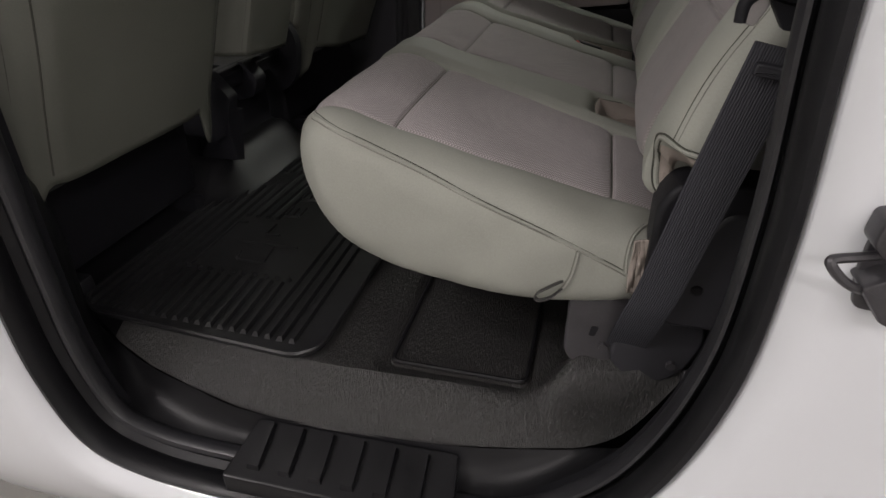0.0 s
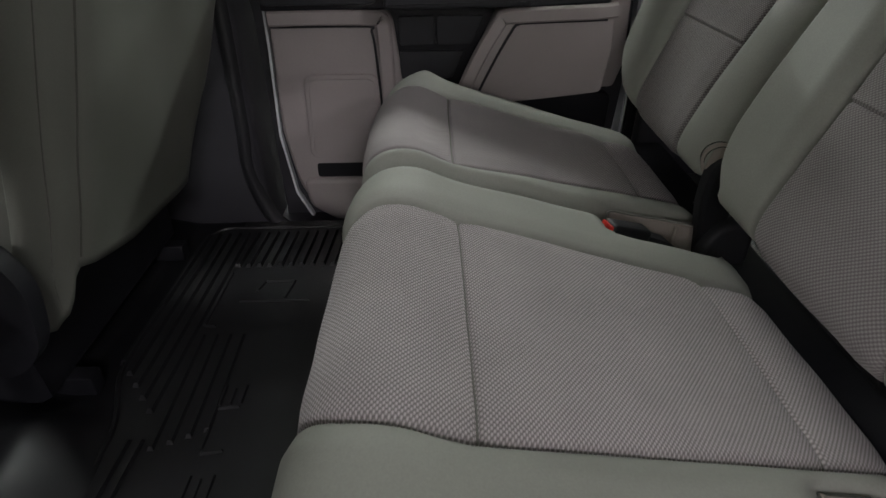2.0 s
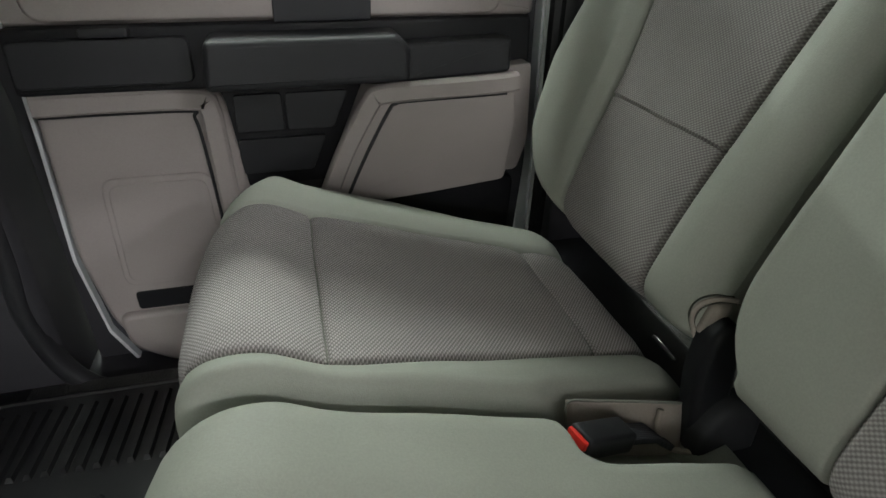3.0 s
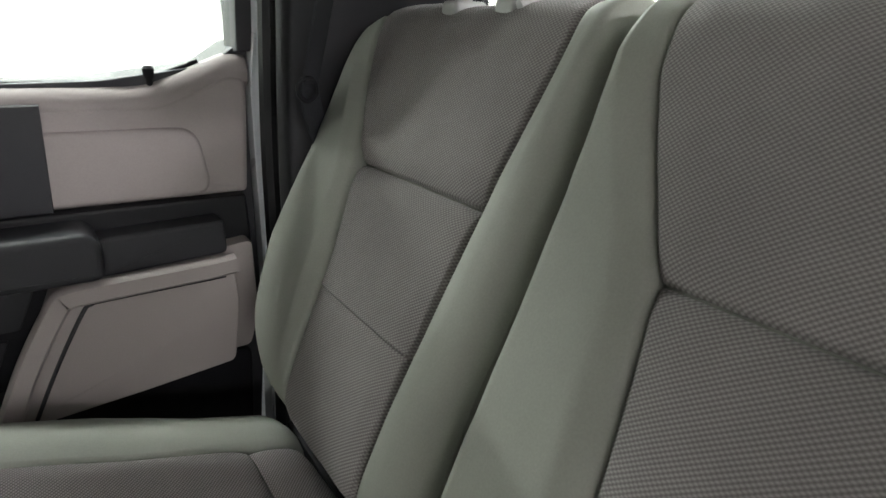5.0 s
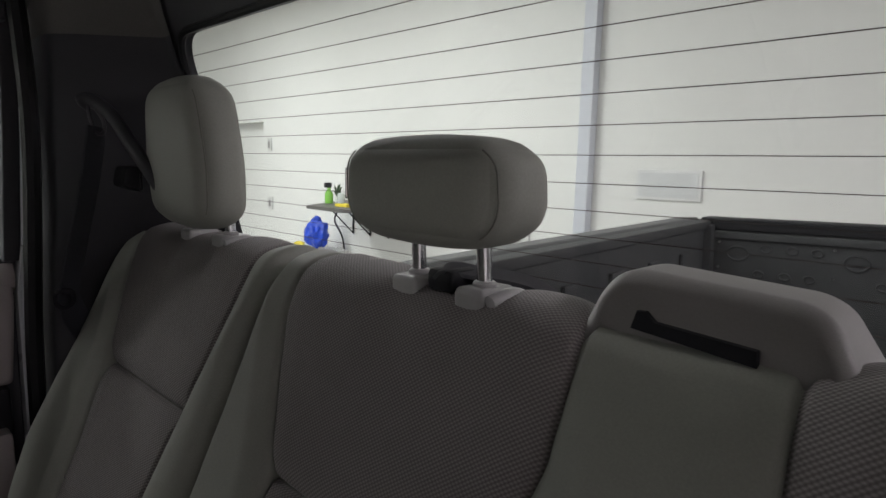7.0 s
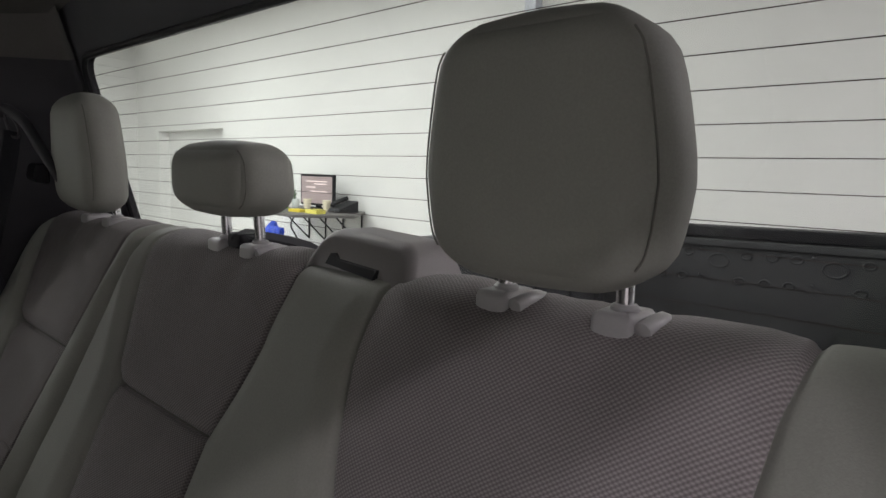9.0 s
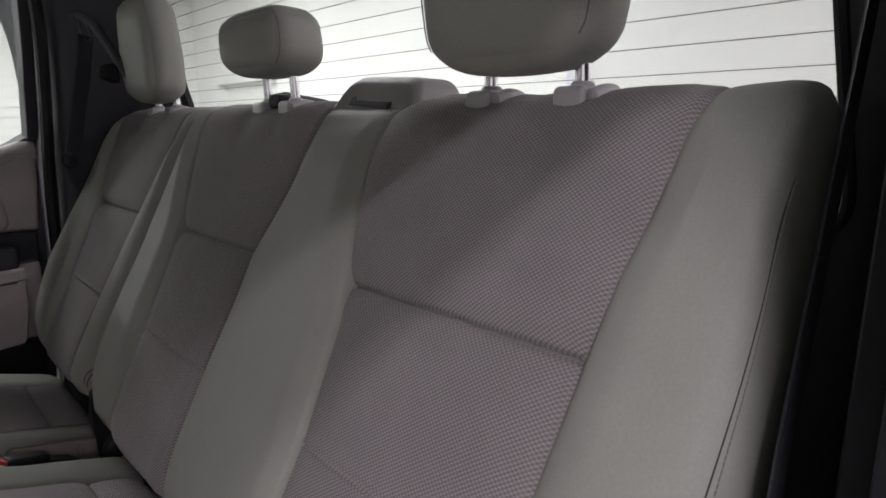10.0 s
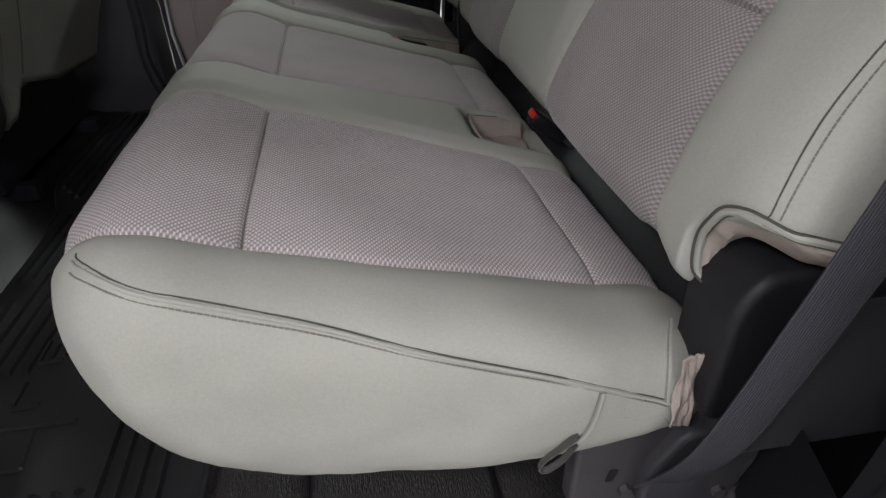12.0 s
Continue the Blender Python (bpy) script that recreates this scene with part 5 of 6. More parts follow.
def rear_seat(name, label, ya, yb, cushion_ends, offs, inner, pull, back_y, back_inner, c_edges, b_edges):
    seat = thing(name, label, "car seat", group="rear bench seats")
    strips, ring_a, ring_b, threads = upholstery(CUSHION, cushion_ends, ya, yb, ya + inner[0], yb - inner[1], *offs, pull, c_edges, "x", cushion_relief, 130,
                                                 ((0.006, 8.2, 11), (0.283, 10.5, 13.4)))
    base = None
    for k, (v, q, f) in enumerate(strips):
        if k == 0:
            base = pydata("seat_cushion", v, f, VINYL, seat, "grey-green vinyl cushion cover", uv=q)
        elif k % 2:
            pydata("cushion_insert", v, f, CLOTH, base, "mauve grey knitted cloth insert", uv=q)
        else:
            pydata("cushion_bolster", v, f, VINYL, base, uv=q)
    # a dark tube along each groove paints in its shade
    for t in threads:
        tube("cross_seam", [p + Vector((0, 0, 0.0003)) for p in t[1:-1]], 0.0011, THREAD_AND_SHADE, base, sides=5)
    if ya > 0.1:
        cap("side_panel", ring_a, VINYL, base, "", -0.010)
    cap("side_panel", ring_b, VINYL, base, "", 0.008)
    strips, b_a, b_b, threads = upholstery(BACK, (None, BACK_NEAR) if ya < 0.1 else (BACK_OUT, BACK_NEAR), back_y[0], back_y[1], back_y[0] + back_inner[0], back_y[1] - back_inner[1], folded if ya < 0.1 else split_side, split_top if ya < 0.1 else tucked, no_pull, b_edges, "z", back_relief, 130,
                                           ((0.633, 4.5, 9.5), (0.494, 4.5, 8)))
    rest = None
    for k, (v, q, f) in enumerate(strips):
        if k == 0:
            rest = pydata("backrest", v, f, VINYL, seat, "grey-green vinyl backrest cover", uv=q)
        elif k % 2:
            pydata("backrest_insert", v, f, CLOTH_SHADED, rest, "mauve grey knitted cloth insert", uv=q)
        else:
            pydata("backrest_bolster", v, f, VINYL, rest, uv=q)
    # shade of the upper groove, drawn as a dark tube
    for k, t in enumerate(threads):
        if k < len(b_edges):
            tube("cross_seam", [p + Vector((-0.0003, 0, 0)) for p in t[1:-1]], 0.0011, THREAD_AND_SHADE, rest, sides=5)
    if ya < 0.1:
        edge = [Vector(p) for p in b_b[int(0.22 * len(b_b)):int(0.68 * len(b_b)):2]]
        tube("edge_piping", edge, 0.0024, VINYL, rest, "rounded vinyl piping", sides=8)
        tube("edge_seam", [p + Vector((-0.0022, -0.0042, 0.0008)) for p in edge], 0.0011, SEAMDARK, rest, sides=5)
    if ya > 0.1:
        cap("backrest_side", b_a, VINYL, rest, "", -0.008)
    cap("backrest_side", b_b, VINYL, rest, "", 0.008)
    return seat, base, rest, ring_a, b_a


BSPLIT = 0.924
seat60, base60, rest60, ring60, bring60 = rear_seat("rear_bench_seat", "grey-green vinyl and cloth double rear seat with folded-down cushion", 0.0, SPLIT - 0.004, (None, CUSHION_IN),
                                                    (side_plane, zero), (0.085, 0.035), front_pull(0.0, SPLIT, (0.062, 0.18), (0.018, 0.10)), (-0.020, BSPLIT - 0.002), (0.072, 0.016), C_EDGES[:2], B_EDGES[:2])
seat40, base40, rest40, ring40, bring40 = rear_seat("rear_single_seat", "grey-green vinyl and cloth single rear seat beside the far door", SPLIT + 0.004, 2 * YM, (CUSHION_IN, CUSHION_OUT),
                                                    (zero, pulled), (0.02, 0.10), front_pull(SPLIT, 2 * YM, (0.018, 0.10), (0.045, 0.24)), (BSPLIT + 0.012, 1.438), (0.05, 0.055), C_EDGES[2:], B_EDGES[2:])


def stitches(name, path, parent, length=0.0028, gap=0.0013, r=0.0009):
    """Short threads along a path."""
    path = [Vector(p) for p in path]
    run = [0.0]
    for a, b in zip(path, path[1:]):
        run.append(run[-1] + (b - a).length)
    bm = bmesh.new()
    s = 0.0
    xs = np.array([list(p) for p in path])
    while s + length < run[-1]:
        a, b = (Vector([np.interp(q, run, xs[:, i]) for i in range(3)]) for q in (s, s + length))
        tube_bm(bm, [a, b], r, 4)
        s += length + gap
    return part(name, bm, THREAD_AND_SHADE, parent)


def on_side(owner, path, lift):
    """Lays a path given in x, z on the near side of a part."""
    tree = BVHTree.FromPolygons([v.co for v in owner.data.vertices], [p.vertices for p in owner.data.polygons])
    out = []
    for p in smooth_path([(x, 0, z) for x, z in path], 8):
        hit = tree.ray_cast(Vector((p.x, -0.5, p.z)), Vector((0, 1, 0)))
        if hit[0] is not None:
            out.append(hit[0] + (-hit[1] if hit[1].y > 0 else hit[1]) * lift)
    # a sewn line runs evenly over small folds
    ys = [p.y for p in out]
    for k in range(4, len(out) - 4):
        out[k].y = min(sum(ys[k - 4:k + 5]) / 9, ys[k] + 0.0006)
    return out


# double seam along the outer edge of the wide cushion
SEAM = [(-0.076, 0.3765), (-0.060, 0.3785), (-0.0426, 0.3763), (-0.0127, 0.3662), (0.0324, 0.3482), (0.0817, 0.3297), (0.1539, 0.2998), (0.2613, 0.2605), (0.3225, 0.2325)]
pipe = on_side(base60, SEAM, 0.0006)
tube("piping", pipe, 0.0016, VINYL, base60, sides=8)
tube("seam_line", on_side(base60, [(x + 0.0003, z + 0.0020) for x, z in SEAM], 0.0001), 0.0007, SEAMDARK, base60, sides=5)
stitches("stitching", on_side(base60, [(x - 0.0006, z - 0.0030) for x, z in SEAM], 0.0002), base60, length=0.0034, gap=0.0006, r=0.0007)
# rear panel of the cushion side: seam, pull strap, tucked lining
seam = on_side(base60, [(0.264, 0.257), (0.262, 0.240), (0.259, 0.222), (0.253, 0.206), (0.248, 0.199)], 0.0008)
tube("side_seam", seam, 0.0022, VINYL, base60, sides=6)
# thin dark tube for the shadow beside the seam
tube("side_seam_shadow", [p + Vector((-0.0024, -0.0004, 0)) for p in seam], 0.0009, THREAD_AND_SHADE, base60, sides=5)
loop = smooth_path([(0.250, 0.013, 0.214), (0.236, 0.009, 0.206), (0.223, 0.007, 0.197), (0.219, 0.006, 0.190), (0.225, 0.006, 0.186), (0.238, 0.009, 0.191), (0.250, 0.013, 0.203)], 6)
strap("pull_strap", loop, 0.0055, 0.0015, (0.3, 1, 0.3), plain("strap_cloth", (0.045, 0.044, 0.042), 0.8), base60, "dark grey fabric pull loop")


def ruffle(name, rows, material, parent, label, amp):
    """A small wrinkled patch of cloth over a grid of corner points."""
    A, B, C, E_ = (np.array(p) for p in rows)
    n_ = 18
    verts, faces = [], []
    nr = np.cross(B - A, E_ - A)
    nr = nr / np.linalg.norm(nr)
    for i in range(n_ + 1):
        for j in range(n_ + 1):
            s, t = i / n_, j / n_
            p = (A * (1 - s) + B * s) * (1 - t) + (E_ * (1 - s) + C * s) * t
            k = math.sin(9 * s + 4 * t + 2 * math.sin(5 * t)) * 0.6 + noise.noise((s * 4, t * 7, 1.3))
            verts.append(p + nr * amp * k)
    for i in range(n_):
        for j in range(n_):
            a = i * (n_ + 1) + j
            faces.append((a, a + 1, a + n_ + 2, a + n_ + 1))
    ob = pydata(name, verts, faces, material, parent, label)
    md = ob.modifiers.new("thickness", "SOLIDIFY")
    md.thickness = 0.0015
    return ob


HEM = [(0.336, 0.277), (0.328, 0.2765), (0.3215, 0.272), (0.3185, 0.262), (0.318, 0.248), (0.319, 0.2345)]
rear_hem = on_side(base60, HEM, 0.0006)
tube("rear_hem", rear_hem, 0.0016, VINYL, base60, sides=6)
tube("seam_line", [p + Vector((-0.0024, -0.0002, 0)) for p in rear_hem], 0.0008, THREAD_AND_SHADE, base60, sides=5)
ruffle("tucked_lining", ((0.322, 0.0150, 0.278), (0.322, 0.0105, 0.212), (0.342, 0.0130, 0.205), (0.337, 0.0160, 0.282)), TUCK, base60, "wrinkled tan lining cloth", 0.0030)
# backrest lower corner: folded flap with tan lining
outer = smooth_path([(0.345, 0.028, 0.326), (0.336, 0.044, 0.331), (0.3315, 0.046, 0.346), (0.3300, 0.0445, 0.367), (0.3275, 0.0330, 0.386), (0.3275, 0.0235, 0.3985), (0.3320, 0.0105, 0.404), (0.3380, 0.0000, 0.4035), (0.3490, -0.0115, 0.399), (0.3600, -0.0165, 0.397), (0.385, -0.024, 0.392)], 6)
inner = [p + Vector((0.0045, -0.0010, -0.0062)) if k > 22 else p + Vector((0.0062, -0.0004, -0.0010 - 0.0052 * max(0, k - 14) / 8)) for k, p in enumerate(outer)]
band = [(a + b) / 2 for a, b in zip(outer, inner)]
tube("fold_seam", [p + Vector((-0.0010, -0.0004, 0)) for p in outer], 0.0011, SEAMDARK, rest60, sides=5)
tube("fold_hem", band, 0.0031, VINYL, rest60, "piped hem of the cover", sides=8)
tube("fold_seam", [p + Vector((-0.0014, -0.0010, 0)) for p in inner], 0.0009, SEAMDARK, rest60, sides=5)
turn = [[p + Vector(d) for p in inner[:-4]] for d in ((0, 0, 0), (0.0050, -0.0030, -0.0050), (0.011, -0.0022, -0.0115), (0.016, 0.004, -0.019), (0.020, 0.014, -0.026))]
n_t = len(turn[0])
pydata("folded_lining", [p for row in turn for p in row], [(r * n_t + k, r * n_t + k + 1, (r + 1) * n_t + k + 1, (r + 1) * n_t + k) for r in range(4) for k in range(n_t - 1)], TUCK, rest60, "soft tan lining folded under the cover")
EDGE = [(0.3395, 0.4035), (0.3475, 0.430), (0.3588, 0.461), (0.3713, 0.488), (0.3857, 0.514), (0.4015, 0.5435), (0.4220, 0.5785), (0.4465, 0.620), (0.4745, 0.666), (0.505, 0.716), (0.532, 0.759)]
tube("seam_line", on_side(rest60, EDGE, -0.0001), 0.0007, SEAMDARK, rest60, sides=5)
stitches("stitching", on_side(rest60, [(x + 0.0040, z) for x, z in EDGE], 0.0001), rest60, length=0.0034, gap=0.0006, r=0.0006)


# lower inner corner of the single backrest: folded hem over tan lining
curl = smooth_path([(0.3295, 0.944, 0.350), (0.3275, 0.9495, 0.358), (0.3258, 0.9545, 0.3714), (0.3302, 0.9533, 0.3845), (0.3405, 0.9457, 0.3935), (0.356, 0.9400, 0.3925)], 5)
tube("fold_seam", curl, 0.0009, SEAMDARK, rest40, sides=5)
tube("fold_hem", [p + Vector((0.0020, -0.0030, -0.0026)) for p in curl], 0.0026, TUCK, rest40, "pale piped hem of the cover", sides=8)
tube("fold_seam", [p + Vector((0.0028, -0.0056, -0.0048)) for p in curl], 0.0008, SEAMDARK, rest40, sides=5)
v, f = pillow(0.020, 0.014, 0.034, 0.0065, 8, 0.001)
pydata("lining_lobe", [(0.343 + 0.3 * p[2] + p[0], 0.9425 + p[1], 0.371 + p[2]) for p in v], f, TUCK, rest40, "soft tan lining fold")


# cloth pockets that hold the belt buckles
def buckle(name, label, x, y, z, tilt, yaw):
    b = thing(name, label, "buckle", group="belt buckles")
    m = pose(x, y, z, 0, tilt, yaw)
    bm = box(bmesh.new(), -0.045, 0.015, -0.014, 0.014, -0.011, 0.011, bevel=0.005, seg=3)
    bmesh.ops.transform(bm, matrix=m, verts=bm.verts)
    part("buckle_body", bm, BLACK, b)
    bm = box(bmesh.new(), -0.049, -0.044, -0.011, 0.011, -0.001, 0.008, bevel=0.001)
    bmesh.ops.transform(bm, matrix=m, verts=bm.verts)
    part("release_button", bm, RED, b, "red release button")
    strap("buckle_stalk", [m @ Vector(p) for p in ((0.012, 0, 0), (0.05, 0, -0.004), (0.085, 0, -0.02))], 0.024, 0.006, m.to_3x3() @ Vector((0, 1, 0)), BELT, b)
    return b


buckle("seat_belt_buckle", "black belt buckle with red button in the seat gap", 0.243, 0.912, 0.282, 18, 14)
buckle("seat_belt_buckle", "black belt buckle with red button between the seats", 0.389, 0.500, 0.256, 36, -4)


def pocket(yc, half, x0, x1, z_front, slope, depth):
    """Sagging elastic lining in a buckle hollow: steep at the front and the sides, open towards the back."""
    n_ = 26
    verts, faces = [], []
    for i in range(n_ + 1):
        for j in range(n_ + 1):
            x, q = x0 + (x1 - x0) * i / n_, -1 + 2 * j / n_
            wall = min(1.0, (1 - abs(q)) / 0.16) * min(1.0, (x - x0) / 0.016)
            fold = 0.0035 * noise.noise((x * 60, q * 2.2, 4.1)) + 0.004 * math.sin(4.0 * q + x * 90) * wall
            verts.append((x - 0.006 * (1 - q * q) * (i == 0), yc + q * half, z_front - slope * (x - x0) - depth * wall ** 0.7 + fold))
    for i in range(n_):
        for j in range(n_):
            a = i * (n_ + 1) + j
            faces.append((a, a + 1, a + n_ + 2, a + n_ + 1))
    ob = pydata("buckle_pocket", verts, faces, TUCK, base60, "tan elastic buckle pocket")
    md = ob.modifiers.new("thickness", "SOLIDIFY")
    md.thickness = 0.002
    rim = [Vector(verts[i * (n_ + 1)]) for i in range(14, 0, -1)] + [Vector(verts[j]) for j in range(n_ + 1)] + [Vector(verts[i * (n_ + 1) + n_]) for i in range(1, 15)]
    tube("pocket_hem", rim, 0.0013, SEAMDARK, base60, sides=5)


pocket(0.468, 0.056, 0.266, 0.344, 0.284, 0.22, 0.026)

# lining panel on the inner side of the single cushion, with its stitched edge
ruffle("side_lining", ((0.213, 0.9490, 0.296), (0.330, 0.9380, 0.276), (0.330, 0.9200, 0.205), (0.213, 0.9230, 0.220)), TUCK, base40, "tan lining panel beside the buckle", 0.0008)
tube("lining_hem", smooth_path([(0.216, 0.928, 0.244), (0.211, 0.940, 0.276), (0.215, 0.947, 0.2955), (0.240, 0.9455, 0.2925), (0.280, 0.9420, 0.286), (0.329, 0.9375, 0.277)]), 0.0014, THREAD_AND_SHADE, base40, sides=6)
tube("lining_loop", smooth_path([(0.306, 0.936, 0.276), (0.303, 0.930, 0.256), (0.311, 0.922, 0.240), (0.334, 0.914, 0.234)]), 0.0030, TUCK, base40, sides=8)


# headrests
def headrest(parent, yc, w, z0, z1, tall, dep, posts):
    rest = None
    xc = 0.510 + dep / 2
    v, f = pillow(dep, w, z1 - z0, 0.029 if tall else 0.026, 16, 0.006)
    lean = 0.06
    h = z1 - z0
    out = []
    for p in v:
        q = np.array(p)
        t = q[2] / h + 0.5
        if tall:
            q[1] *= 1.0 - 0.07 * max(0.0, 0.4 - t) / 0.4 - 0.14 * max(0.0, t - 0.45) / 0.55 - 0.17 * abs(2 * t - 1) ** 6
        else:
            q[1] *= 1.0 - 0.10 * max(0.0, 0.4 - t) / 0.4 - 0.07 * abs(2 * t - 1) ** 5
        q[0] = q[0] * (1.0 - 0.10 * t) - lean * (t - 0.5) * h
        out.append((xc + q[0], yc + q[1], (z0 + z1) / 2 + q[2]))
    rest = pydata("headrest", out, f, VINYL, parent, "padded grey-green vinyl headrest")
    tree = BVHTree.FromPolygons([Vector(p) for p in out], [tuple(int(k) for k in q) for q in f])
    # seam round the front cover on both sides
    for s in (-1, 1):
        pts = []
        for t in np.linspace(0.10, 0.90, 20):
            z = z0 + h * t
            hit = tree.ray_cast(Vector((xc - dep * 0.34 - lean * (t - 0.5) * h, yc + s * 0.3, z)), Vector((0, -s, 0)))
            if hit[0] is not None:
                pts.append(hit[0])
        tube("seam", [p - Vector((0.0022, 0, 0)) for p in smooth_path(pts, 3)], 0.0008, THREAD_AND_SHADE, rest, sides=5)
        tube("seam_line", [p + Vector((0.0022, 0, 0)) for p in smooth_path(pts, 3)], 0.0008, THREAD_AND_SHADE, rest, sides=5)
    for py in posts:
        tube("post", [(0.574, py, 0.800), (0.574 - 0.08 * (z0 + 0.02 - 0.80), py, z0 + 0.02)], 0.0068, CHROME, rest, "chrome headrest post", sides=16)
    return rest


headrest(rest60, 0.247, 0.199, 0.842, 1.030, True, 0.080, (0.188, 0.293))
headrest(rest60, 0.706, 0.180, 0.863, 0.946, False, 0.088, (0.668, 0.748))
headrest(rest40, 1.175, 0.197, 0.837, 1.032, True, 0.070, (1.124, 1.226))
for y, par, button in ((0.188, rest60, 1), (0.293, rest60, 1), (0.668, rest60, 1), (0.748, rest60, 0), (1.124, rest40, 1), (1.226, rest40, 0)):
    slab("headrest_guide", rounded([(0.551, y - 0.015), (0.551, y + 0.018), (0.598, y + 0.018), (0.598, y - 0.015)], 0.006), "z", 0.785, 0.8250, GUIDE, par, "light grey plastic headrest guide", bevel=0.006, seg=3)
    turned("guide_collar", [(0.0105, 0.0), (0.0105, 0.004), (0.0085, 0.006)], 0.572, y, 0.8235, GUIDE, par)
    if button:
        bm = bmesh.new()
        tube_bm(bm, smooth_path([(0.552, y - 0.021, 0.815), (0.573, y - 0.025, 0.820), (0.596, y - 0.021, 0.816)]), [0.003] + [0.0072] * 15 + [0.003], 10)
        part("guide_button", bm, GUIDE, par)

tether = thing("tether_strap", "black folded tether strap between the headrest posts", "strap")
strap("strap_loop", smooth_path([(0.572, 0.724, 0.834), (0.566, 0.708, 0.846), (0.590, 0.692, 0.842), (0.618, 0.672, 0.836), (0.640, 0.655, 0.826), (0.672, 0.645, 0.800)]), 0.024, 0.004, (1, 0.4, 0.2), DARKCLOTH, tether)
boxpart("strap_clip", (0.556, 0.592, 0.692, 0.724, 0.826, 0.847), BLACK, tether, bevel=0.006)

for o in tether.children:
    o.location.z -= 0.011

# shoulder belt housing on the seat top
housing = thing("belt_housing", "grey plastic shoulder belt housing on the seat top", "belt housing")
cover = slab("housing_cover", rounded([(0.572, 0.800), (0.567, 0.836), (0.559, 0.849), (0.543, 0.854), (0.432, 0.848), (0.416, 0.840), (0.392, 0.802), (0.392, 0.776), (0.572, 0.776)], 0.010), "x", 0.645, 0.556, GREYPLASTIC, housing, bevel=0.010, seg=4)
slot = slab("belt_slot", [(0.533, 0.817), (0.533, 0.828), (0.526, 0.8285), (0.518, 0.823), (0.452, 0.819), (0.450, 0.810)], "x", 0.562, 0.5545, BLACK, housing, "black belt slot", bevel=0.001)
for ob in (cover, slot):
    for v in ob.data.vertices:
        if v.co.x < 0.60:
            v.co.x += 0.75 * max(0.0, v.co.z - 0.800)

# dark hinge gap between cushion and backrest, latches and hinge covers
hinge = thing("seat_frame_bar", "black steel seat frame bar in the gap behind the cushions", "seat frame")
boxpart("frame_bar", (0.36, 0.43, 0.05, 2 * YM - 0.03, 0.17, 0.235), BLACK, hinge, bevel=0.01)
bm = bmesh.new()
box(bm, 0.390, 0.396, 1.034, 1.081, 0.232, 0.240, bevel=0.002)
part("frame_clip", bm, CHROME, hinge, "bright steel clip")
hc = thing("hinge_cover", "black plastic hinge cover between the seat backs", "hinge cover")
slab("cover_post", rounded([(0.336, 0.22), (0.325, 0.32), (0.329, 0.362), (0.345, 0.380), (0.363, 0.366), (0.374, 0.22)], 0.012), "y", SPLIT + 0.006, SPLIT - 0.018, BLACK, hc, bevel=0.008, seg=3)
slab("cover_base", rounded([(0.330, 0.225), (0.334, 0.270), (0.355, 0.295), (0.40, 0.295), (0.40, 0.225)], 0.015), "y", SPLIT - 0.010, SPLIT - 0.032, DARKGREY, hc, bevel=0.01, seg=3)

# near hinge: steel bracket, black cover, side latch plate
br = thing("seat_bracket", "dark painted steel seat bracket bolted to the floor", "bracket")
slab("bracket_plate", rounded([(0.259, 0.19), (0.259, 0.095), (0.276, 0.074), (0.313, 0.064), (0.349, 0.056), (0.388, 0.068), (0.412, 0.10), (0.430, 0.15), (0.44, 0.21), (0.35, 0.23)], 0.022), "y", 0.045, 0.026, STEEL, br, bevel=0.005, seg=3)
slab("slot_hole", rounded([(0.288, 0.128), (0.296, 0.128), (0.300, 0.143), (0.291, 0.144)], 0.003), "y", 0.0265, 0.0255, BLACK, br, bevel=0)
slab("anchor_cover", rounded([(0.320, 0.150), (0.315, 0.105), (0.342, 0.076), (0.386, 0.080), (0.408, 0.107), (0.422, 0.150), (0.416, 0.188), (0.345, 0.194)], 0.014), "y", 0.027, 0.012, DARKGREY, br, "charcoal belt anchor cover", bevel=0.006, seg=3)
for x, z, r in ((0.308, 0.116, 0.006), (0.389, 0.113, 0.006), (0.330, 0.078, 0.005)):
    bm = bmesh.new()
    bmesh.ops.create_cone(bm, cap_ends=True, segments=6, radius1=r, radius2=r, depth=0.006)
    bmesh.ops.transform(bm, matrix=pose(x, 0.022 if x < 0.35 else 0.010, z, 90), verts=bm.verts)
    part("bolt_head", bm, STEEL, br)
cov = thing("seat_hinge_cover", "black plastic side cover over the seat hinge", "hinge cover")
slab("cover_upper", rounded([(0.338, 0.225), (0.336, 0.330), (0.352, 0.358), (0.40, 0.362), (0.46, 0.36), (0.48, 0.22)], 0.016), "y", 0.05, -0.004, BLACK, cov, bevel=0.008, seg=3)
slab("cover_lower", rounded([(0.365, 0.184), (0.352, 0.24), (0.405, 0.332), (0.53, 0.335), (0.53, 0.184)], 0.012), "y", 0.02, -0.007, DARKGREY, cov, bevel=0.006, seg=3)
bm = bmesh.new()
bmesh.ops.create_cone(bm, cap_ends=True, segments=16, radius1=0.007, radius2=0.0055, depth=0.003)
bmesh.ops.transform(bm, matrix=pose(0.393, -0.0078, 0.237, 90), verts=bm.verts)
part("peg_hole", bm, RUBBER, cov)
boxpart("anchor_tab", (0.405, 0.425, 0.0, 0.024, 0.085, 0.105), STEEL, br, bevel=0.004)

